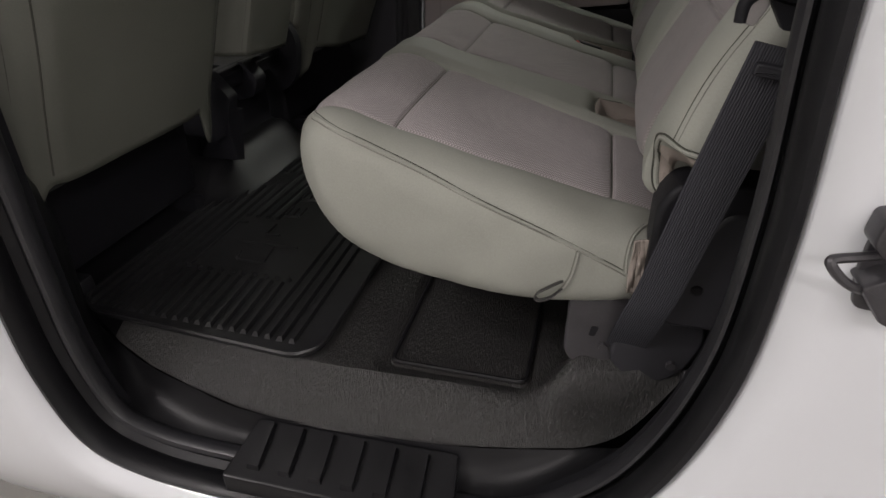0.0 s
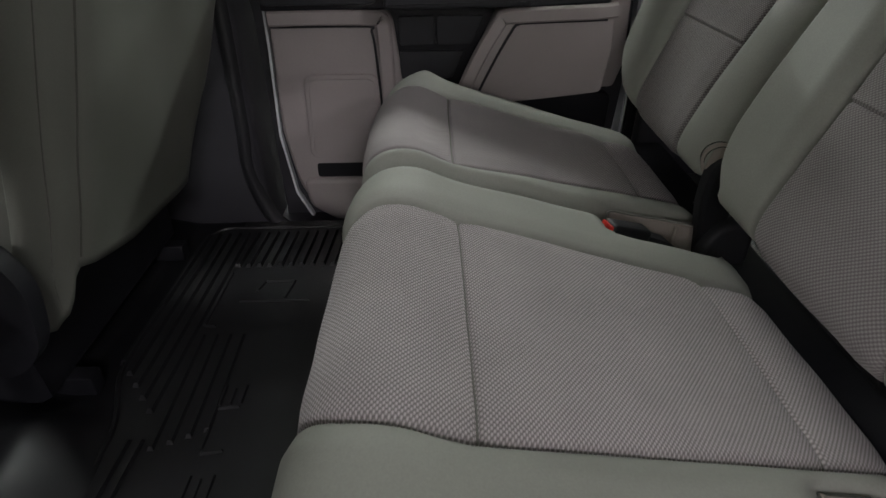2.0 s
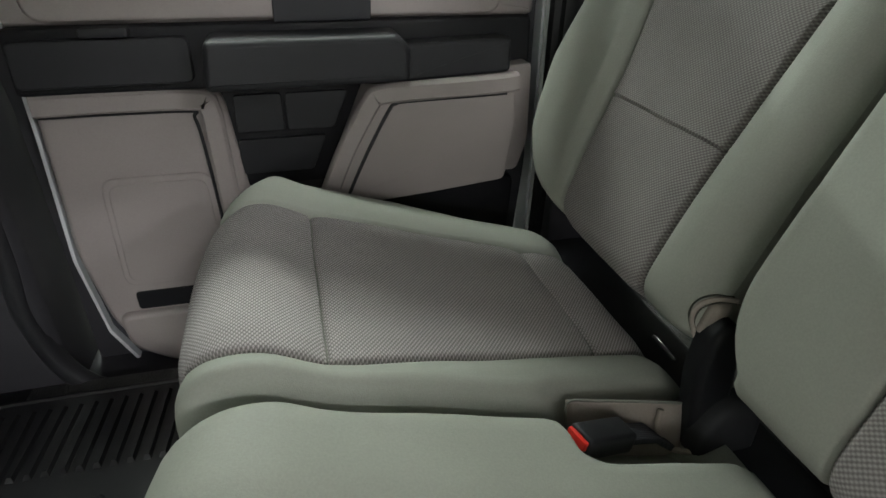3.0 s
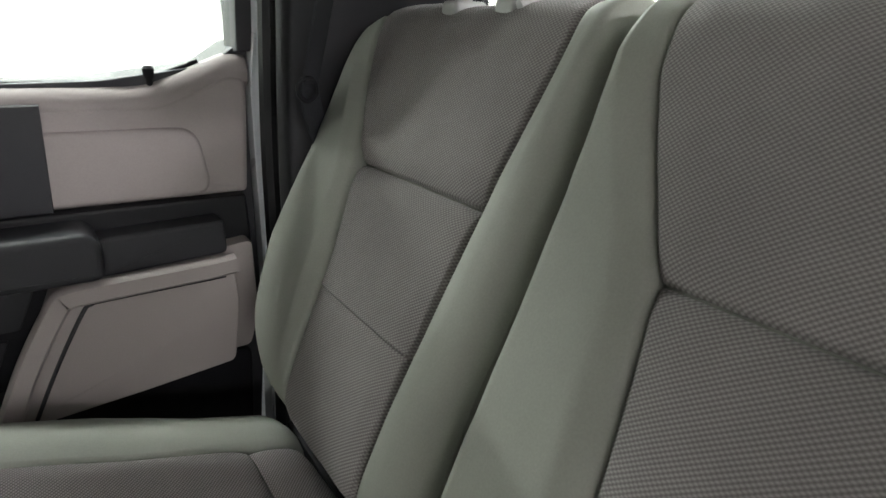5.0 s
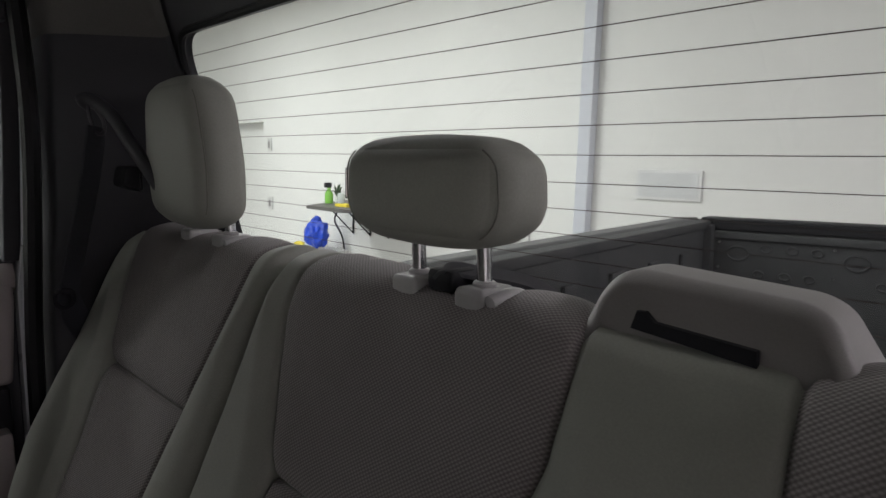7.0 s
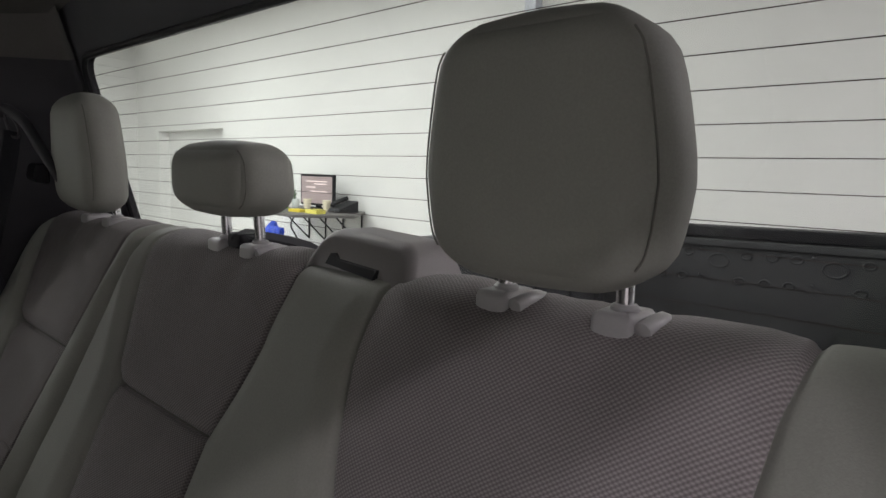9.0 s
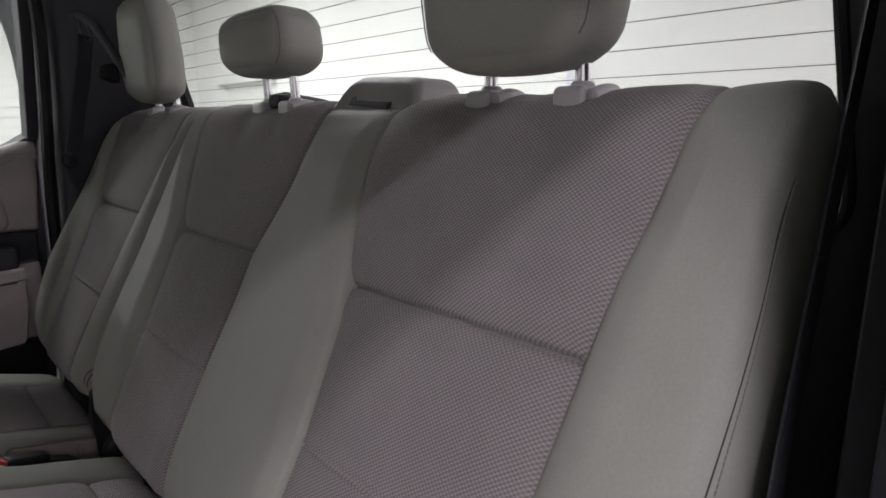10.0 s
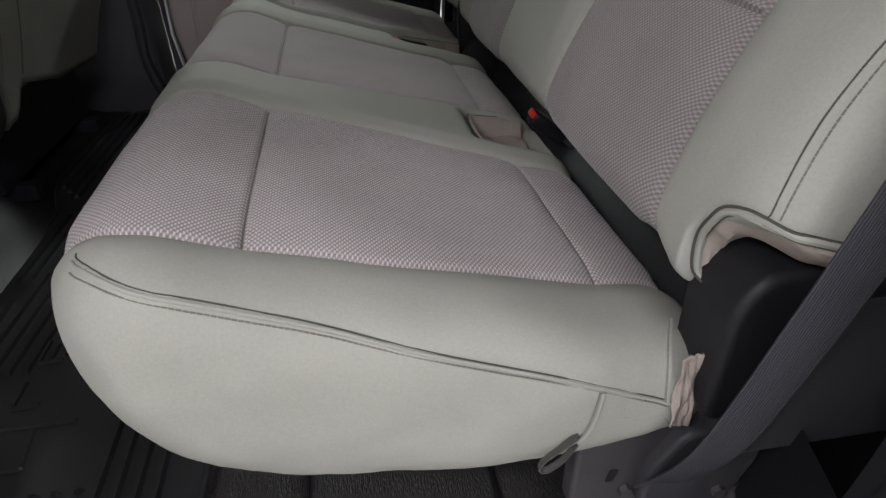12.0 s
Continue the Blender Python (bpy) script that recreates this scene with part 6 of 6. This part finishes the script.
# ---- seat belts ----
belt = thing("seat_belt_left", "charcoal woven seat belt hanging beside the seat back", "seat belt", group="rear seat belts")
low = smooth_path([(0.334, 0.028, 0.125), (0.337, 0.010, 0.16), (0.343, -0.006, 0.20), (0.354, -0.014, 0.25), (0.378, -0.024, 0.38), (0.404, -0.028, 0.50)], 6)
strap("lower_webbing", low, 0.047, 0.0022, (1, 0.05, -0.2), BELT, belt)
up = smooth_path([(0.418, -0.027, 0.530), (0.470, -0.014, 0.600), (0.533, -0.006, 0.720), (0.590, 0.000, 0.860), (0.592, -0.006, 0.995)], 6)
strap("upper_webbing", up, 0.047, 0.0022, (1, 0.10, -0.25), BELT, belt)
tube("tongue_body", smooth_path([(0.366, -0.036, 0.520), (0.366, -0.037, 0.533), (0.372, -0.038, 0.541), (0.384, -0.038, 0.543), (0.403, -0.037, 0.540), (0.430, -0.036, 0.533), (0.459, -0.033, 0.521)], 5), 0.0056, BLACK, belt, "black looped belt tongue handle", sides=10)
# grey paints the light on this side of the black handle
slab("tongue_face", rounded([(0.367, 0.519), (0.369, 0.536), (0.380, 0.541), (0.384, 0.534), (0.376, 0.517)], 0.003), "y", -0.030, -0.0405, GREYPLASTIC, belt, "lit flat of the black tongue, drawn in grey", bevel=0.002)
slab("tongue_web", rounded([(0.382, 0.539), (0.430, 0.531), (0.459, 0.519), (0.452, 0.508), (0.398, 0.514)], 0.003), "y", -0.024, -0.034, BLACK, belt, bevel=0.002)
slab("tongue_plate", [(0.409, 0.5285), (0.462, 0.5145), (0.462, 0.5095), (0.409, 0.5235)], "y", -0.0335, -0.0375, CHROME, belt, "steel tongue plate", bevel=0.001)
slab("belt_stop", rounded([(0.384, 0.478), (0.386, 0.489), (0.430, 0.482), (0.428, 0.471)], 0.003), "y", -0.024, -0.035, DARKGREY, belt, bevel=0.003)
boxpart("upper_anchor", (0.565, 0.612, -0.040, -0.002, 0.985, 1.03), BLACK, belt, bevel=0.01)
for o in belt.children:
    o.location.y -= 0.010

belt2 = thing("seat_belt_right", "charcoal seat belt running down the far pillar", "seat belt", group="rear seat belts")
tube("anchor_cover", smooth_path([(0.462, 1.372, 1.004), (0.474, 1.358, 1.010), (0.490, 1.325, 0.990), (0.500, 1.285, 0.950), (0.508, 1.245, 0.915), (0.53, 1.215, 0.86)]), [0.006, 0.010, 0.012] + [0.013] * 38, PILLAR, belt2, "dark moulded belt guide arm", sides=12, flat=0.7)
bm = bmesh.new()
tube_bm(bm, smooth_path([(0.468, 1.354, 1.000), (0.478, 1.350, 0.996), (0.486, 1.346, 0.978), (0.484, 1.344, 0.962), (0.474, 1.350, 0.966)], 5, closed=True), 0.0028, 8, closed=True)
part("anchor_ring", bm, STEEL, belt2, "steel belt ring")
strap("pillar_webbing", smooth_path([(0.478, 1.350, 0.972), (0.466, 1.356, 0.89), (0.446, 1.364, 0.79), (0.436, 1.380, 0.71), (0.458, 1.412, 0.655), (0.478, 1.430, 0.60)]), 0.047, 0.002, (0.75, 0.65, -0.1), BELT, belt2)
turned("belt_button", [(0.010, 0.0), (0.010, 0.004), (0.004, 0.005)], 0.428, 1.368, 0.722, BLACK, belt2)
bm = bmesh.new()
tube_bm(bm, smooth_path([(0.414, 1.366, 0.720), (0.424, 1.362, 0.728), (0.436, 1.364, 0.722), (0.438, 1.368, 0.706), (0.426, 1.368, 0.698), (0.415, 1.367, 0.706)], 4, closed=True), 0.0035, 8, closed=True)
part("tongue_ring", bm, BLACK, belt2, "black belt tongue")
slab("coat_hook", rounded([(0.490, 0.885), (0.496, 0.915), (0.52, 0.915), (0.52, 0.875)], 0.008), "y", 1.335, 1.290, BLACK, far_trim, bevel=0.006)


# ---- front seats ----
def front_back(name, label, left, right, low, z1, group, lean=0.30):
    """A front seat back seen from behind: left, right are its edges by height, low its lower hem from one edge to the other."""
    s = thing(name, label, "car seat", group=group)
    n_, m = 64, 48
    verts, faces = [], []
    for i in range(m + 1):
        t = i / m
        for j in range(n_ + 1):
            q = -1 + 2 * j / n_
            zb = np.interp(q, *zip(*low))
            z = zb + (z1 - zb) * t
            ya_, yb_ = np.interp(z, *zip(*left)), np.interp(z, *zip(*right))
            y = (ya_ + yb_) / 2 + q * (yb_ - ya_) / 2 * (1 - 0.10 * max(0, t - 0.85) / 0.15)
            edge = 0.050 * abs(q) ** 8 + 0.03 * t ** 8
            field = 0.007 / (1 + math.exp((abs(q) - 0.76) / 0.010))
            g = 0.007 * math.exp(-((abs(q) - 0.76) / 0.010) ** 2) + 0.005 * math.exp(-((abs(q) - 0.90) / 0.008) ** 2)
            x = -0.55 + lean * z - edge + field - g + 0.005 * noise.noise((z * 8, y * 8, 3.0)) + 0.012 * max(0.0, 0.28 - z) / 0.1
            verts.append((x, y, z))
    for i in range(m):
        for j in range(n_):
            a = i * (n_ + 1) + j
            faces.append((a, a + 1, a + n_ + 2, a + n_ + 1))
    cover = pydata("backrest_cover", verts, faces, VINYL_SHADED, s)
    for j in (int(n_ * 0.05), int(n_ * 0.12), int(n_ * 0.88), int(n_ * 0.95)):
        tube("cover_seam", [Vector(verts[i * (n_ + 1) + j]) + Vector((0.0056, 0, 0)) for i in range(1, m)], 0.0014, SEAMDARK, cover, sides=5)
    md = cover.modifiers.new("thickness", "SOLIDIFY")
    md.thickness, md.offset = 0.005, 1.0
    zl = np.interp(0, *zip(*low)) + 0.035
    y0, y1 = left[0][1] + 0.02, right[0][1] - 0.02
    h = z1 - zl
    v, f = pillow(0.11, y1 - y0, h, 0.045, 8, 0.0)
    v = np.array([(p[0] - 0.085 + lean * p[2], p[1], p[2]) for p in v]) + np.array([-0.55 + lean * (zl + z1) / 2, (y0 + y1) / 2, (zl + z1) / 2])
    pydata("backrest_pad", v, f, VINYL_SHADED, s)
    return s


fs1 = front_back("front_seat_driver", "grey-green vinyl front seat back with hanging cover corners", [(0.15, -0.03), (0.25, -0.035), (0.5, -0.04), (0.9, -0.04)], [(0.15, 0.435), (0.25, 0.445), (0.5, 0.462), (0.9, 0.44)],
                 [(-1, 0.120), (-0.94, 0.112), (-0.88, 0.225), (-0.80, 0.262), (0.45, 0.258), (0.60, 0.262), (0.68, 0.200), (0.76, 0.186), (0.96, 0.180), (1, 0.21)], 0.93, "front seats")
fs2 = front_back("front_center_seat", "narrow grey-green vinyl middle front seat back", [(0.2, 0.478), (0.9, 0.478)], [(0.2, 0.715), (0.9, 0.735)], [(-1, 0.335), (0, 0.32), (1, 0.315)], 0.80, "front seats")
fs3 = front_back("front_seat_passenger", "grey-green vinyl front seat back beside the far pillar", [(0.15, 0.838), (0.25, 0.828), (0.5, 0.822), (0.9, 0.84)], [(0.15, 1.265), (0.23, 1.300), (0.33, 1.350), (0.45, 1.410), (0.55, 1.418), (0.9, 1.418)],
                 [(-1, 0.205), (-0.95, 0.192), (-0.86, 0.215), (-0.80, 0.270), (-0.3, 0.242), (0.6, 0.225), (0.85, 0.222), (0.95, 0.20), (1, 0.23)], 0.93, "front seats")
for y0, y1, s in ((0.0, 0.42, fs1), (0.85, 1.32, fs3)):
    slab("seat_base", [(y0, 0.06), (y1, 0.06), (y1 + 0.01, 0.215), (y0 - 0.01, 0.215)], "x", -1.05, -0.56, BLACK, s, bevel=0.02)
    for y in (y0 + 0.04, y1 - 0.06):
        boxpart("seat_rail", (-1.0, -0.53, y, y + 0.03, 0.03, 0.065), BLACK, s, bevel=0.005)
slab("side_shield", rounded([(-0.60, 0.19), (-0.58, 0.33), (-0.50, 0.36), (-0.47, 0.30), (-0.485, 0.21), (-0.53, 0.17)], 0.03), "y", 0.78, 0.812, BLACK, fs3, "black plastic recliner shield", bevel=0.008)
mech = thing("seat_mechanism", "black latch and bracket below the middle front seat", "bracket")
slab("mechanism_plate", rounded([(-0.60, 0.11), (-0.50, 0.17), (-0.475, 0.25), (-0.52, 0.30), (-0.64, 0.28)], 0.01), "y", 0.47, 0.505, BLACK, mech, bevel=0.004)
boxpart("mechanism_bar", (-0.56, -0.52, 0.48, 0.78, 0.245, 0.29), BLACK, mech, bevel=0.008)
slab("mechanism_wing", [(0.475, 0.11), (0.505, 0.10), (0.535, 0.21), (0.47, 0.225)], "x", -0.60, -0.49, BLACK, mech, bevel=0.005)
tube("mechanism_pivot", [(-0.535, 0.50, 0.275), (-0.535, 0.77, 0.275)], 0.016, BLACK, mech)
slab("mechanism_latch", rounded([(-0.56, 0.20), (-0.555, 0.28), (-0.52, 0.295), (-0.485, 0.255), (-0.50, 0.215)], 0.012), "y", 0.60, 0.645, BLACK, mech, bevel=0.004)
boxpart("mechanism_foot", (-0.66, -0.56, 0.49, 0.76, 0.05, 0.25), BLACK, mech, bevel=0.01)

# ---- rubber floor mat ----
mat = thing("floor_mat", "black moulded rubber floor mat with raised ribs", "floor mat", at=(0, 0, 0.028))
MZ = 0.037
outline = rounded([(-0.532, 0.045), (-0.49, 0.014), (-0.12, -0.008), (-0.088, 0.02), (-0.088, 1.33), (-0.12, 1.38), (-0.49, 1.38), (-0.515, 1.33), (-0.515, 0.93), (-0.470, 0.82), (-0.470, 0.55), (-0.532, 0.43)], 0.035)
slab("mat_sheet", outline, "z", 0.0285, MZ, MATRUB, mat, bevel=0.003)
tube("mat_lip", [(x, y, MZ) for x, y in outline], 0.0042, MATRUB, mat, closed=True, sides=6)


def rib(x0, y0, x1, y1, w=0.010, hgt=0.006):
    bm = bmesh.new()
    a, b = Vector((x0, y0, 0)), Vector((x1, y1, 0))
    t = (b - a).normalized()
    s = Vector((-t.y, t.x, 0)) * w / 2
    e = t * w * 0.4
    base = [a - s, a + s, b + s, b - s]
    top = [a - s * 0.5 + e, a + s * 0.5 + e, b + s * 0.5 - e, b - s * 0.5 - e]
    v0 = [bm.verts.new((p.x, p.y, MZ - 0.001)) for p in base]
    v1 = [bm.verts.new((p.x, p.y, MZ + hgt)) for p in top]
    bm.faces.new(v1)
    for i in range(4):
        bm.faces.new((v0[i], v0[(i + 1) % 4], v1[(i + 1) % 4], v1[i]))
    return part("rib", bm, MATRUB, mat, smooth=False)


for side in (0, 1):
    def yy(y):
        return 2 * YM - y if side else y
    for k in range(19):
        x = -0.513 + 0.0208 * k
        reach = 0.430 + 0.026 * k if k < 5 else 0.158 if k < 15 else 0.46
        rib(x + 0.004, yy(0.028 - 0.014 * k / 18), x - 0.004, yy(reach), 0.0115, 0.0065)
    for k in range(4):
        rib(-0.413 + 0.022 * k, yy(0.362), -0.406 + 0.022 * k, yy(0.600 - 0.01 * k), 0.010, 0.0055)
    # raised mark of the mat: plain bars round a smooth field
    for x0, y0, x1, y1 in ((-0.417, 0.176, -0.419, 0.338), (-0.419, 0.338, -0.398, 0.340), (-0.380, 0.269, -0.252, 0.269), (-0.299, 0.265, -0.290, 0.206), (-0.290, 0.206, -0.345, 0.208), (-0.345, 0.209, -0.354, 0.238)):
        rib(x0, yy(y0), x1, yy(y1), 0.006, 0.0035)
    for k in range(0 if side else 10):
        x = -0.419 + 0.0222 * k
        rib(x, yy(0.163), x + 0.004, yy(0.171), 0.009, 0.008)
for k in range(8):
    y = 0.300 + 0.079 * k
    rib(-0.338, y, -0.307, y + 0.004, 0.006, 0.004)
    rib(-0.338, y + 0.004, -0.338, y + 0.046, 0.006, 0.004)
    if k % 3:
        rib(-0.323, y + 0.006, -0.323, y + 0.040, 0.005, 0.004)
    if k % 2:
        rib(-0.308, y + 0.006, -0.308, y + 0.046, 0.006, 0.004)
for x in (-0.446, -0.428):
    rib(x, 0.585, x + 0.004, 0.80, 0.009, 0.006)
plug = thing("mat_clip", "small grey mat clip on the floor", "clip")
turned("clip_head", [(0.009, 0.0), (0.008, 0.003), (0.003, 0.0045)], -0.66, 0.43, float(floor_height(np.array(-0.66), np.array(0.43))), GREYPLASTIC, plug, n=12)

# ---- door striker on the near body ----
striker = thing("door_striker", "dark steel door striker bolted to the white body", "striker")
tube("striker_loop", smooth_path([(0.470, -0.180, 0.387), (0.452, -0.190, 0.389), (0.436, -0.196, 0.3885), (0.4365, -0.198, 0.384), (0.446, -0.196, 0.374), (0.458, -0.192, 0.366), (0.472, -0.182, 0.360)], 6), 0.0036, STEEL, striker)
slab("striker_plate", rounded([(0.468, 0.340), (0.462, 0.365), (0.462, 0.395), (0.468, 0.418), (0.52, 0.42), (0.52, 0.335)], 0.006), "y", -0.165, -0.177, STEEL, striker, bevel=0.002)
slab("upper_lug", rounded([(0.457, 0.400), (0.459, 0.419), (0.480, 0.424), (0.494, 0.404), (0.486, 0.392), (0.466, 0.390)], 0.004), "y", -0.172, -0.194, STEEL, striker, bevel=0.003)
slab("lower_lug", rounded([(0.458, 0.369), (0.478, 0.342), (0.500, 0.334), (0.510, 0.352), (0.492, 0.372), (0.474, 0.380)], 0.004), "y", -0.172, -0.198, STEEL, striker, bevel=0.003)
for x, z in ((0.474, 0.405), (0.488, 0.352)):
    bm = bmesh.new()
    bmesh.ops.create_cone(bm, cap_ends=True, segments=6, radius1=0.008, radius2=0.007, depth=0.008)
    bmesh.ops.transform(bm, matrix=pose(x, -0.200, z, 90), verts=bm.verts)
    part("striker_bolt", bm, STEEL, striker)

for o in striker.children:
    o.location.x -= 0.008
    o.location.z += 0.010

# ---- truck bed ----
bed = thing("truck_bed", "dark lined pickup bed with grey capped rails behind the cab", "truck bed", at=(2.66, 1.28, 0.745))
bed.rotation_euler = (radians(-1.3), radians(-1.3), 0)
BX0, BX1, BYA, BYB, BZ, BF = 0.86, 2.66, 0.02, 1.215, 0.735, 0.22
boxpart("bed_floor", (BX0, BX1, BYA, BYB, BF - 0.04, BF), BEDLINER, bed, bevel=0.004)
for sgn, y in ((-1, BYA), (1, BYB)):
    o = y + sgn * 0.15
    slab("bed_wall", [(y, BF), (y, BZ - 0.03), (y + sgn * 0.02, BZ - 0.004), (y + sgn * 0.13, BZ - 0.004), (o, BZ - 0.05), (o + sgn * 0.02, -0.1), (y + sgn * 0.04, -0.1)], "x", BX0, BX1, BEDLINER, bed, bevel=0)
    slab("rail_cap", rounded([(y + sgn * 0.045, BZ - 0.002), (y + sgn * 0.055, BZ + 0.014), (y + sgn * 0.135, BZ + 0.010), (y + sgn * 0.155, BZ - 0.03), (y + sgn * 0.14, BZ - 0.03)], 0.008), "x", BX0, BX1 + 0.02, RAILCAP, bed, "dark grey plastic bed rail cap", bevel=0)
    boxpart("rail_lip", (BX0, BX1, min(y - sgn * 0.012, y + sgn * 0.046), max(y - sgn * 0.012, y + sgn * 0.046), BZ - 0.028, BZ + 0.006), BEDLINER, bed, bevel=0.006)
    for k in range(7):
        x = BX0 + 0.16 + 0.27 * k
        boxpart("wall_rib", (x, x + 0.09, min(y, y - sgn * 0.018), max(y, y - sgn * 0.018), BF + 0.03, BZ - 0.10), BEDLINER, bed, bevel=0.008)
boxpart("tailgate", (BX1, BX1 + 0.06, BYA - 0.02, BYB + 0.02, BF, BZ + 0.012), BEDLINER, bed, "dark tailgate inner face", bevel=0.012)
boxpart("tailgate_cap", (BX1 - 0.012, BX1 + 0.07, BYA - 0.03, BYB + 0.03, BZ - 0.03, BZ + 0.018), BLACK, bed, bevel=0.008)
# inner face of the tailgate: pressed ledge, round dimples and bolts
boxpart("tailgate_ledge", (BX1 - 0.016, BX1 + 0.002, BYA + 0.01, BYB - 0.01, BZ - 0.064, BZ - 0.034), BEDLINER, bed, bevel=0.006)


def dimple(y, z, r):
    bm = bmesh.new()
    tube_bm(bm, [(BX1 - 0.001, y + r * math.cos(a), z + 0.72 * r * math.sin(a)) for a in np.linspace(0, math.tau, 17)[:-1]], 0.0045, 6, closed=True)
    return part("tailgate_dimple", bm, BEDLINER, bed)


for k in range(3):
    y = 1.166 - 0.393 * k
    for z in (0.655, 0.552):
        turned("tailgate_bolt", [(0.008, 0.0), (0.008, 0.007), (0.003, 0.009)], BX1 - 0.008, y, z, CHROME, bed, n=8)
    dimple(y - 0.066, 0.615, 0.038)
    for d in (0.166, 0.256, 0.338):
        dimple(y - d, 0.640, 0.018)
        dimple(y - d + 0.02, 0.540, 0.018)
for z in (0.70, 0.655):
    turned("tailgate_bolt", [(0.008, 0.0), (0.008, 0.007), (0.003, 0.009)], BX1 - 0.02, 1.205, z, STEEL, bed, n=8)
boxpart("front_bulkhead", (BX0 - 0.03, BX0 + 0.005, BYA - 0.1, BYB + 0.1, -0.1, BZ - 0.02), BEDLINER, bed, bevel=0.006)
boxpart("corner_post", (BX1 - 0.05, BX1 - 0.005, BYB - 0.03, BYB + 0.005, BF, BZ - 0.01), BEDLINER, bed, bevel=0.006)
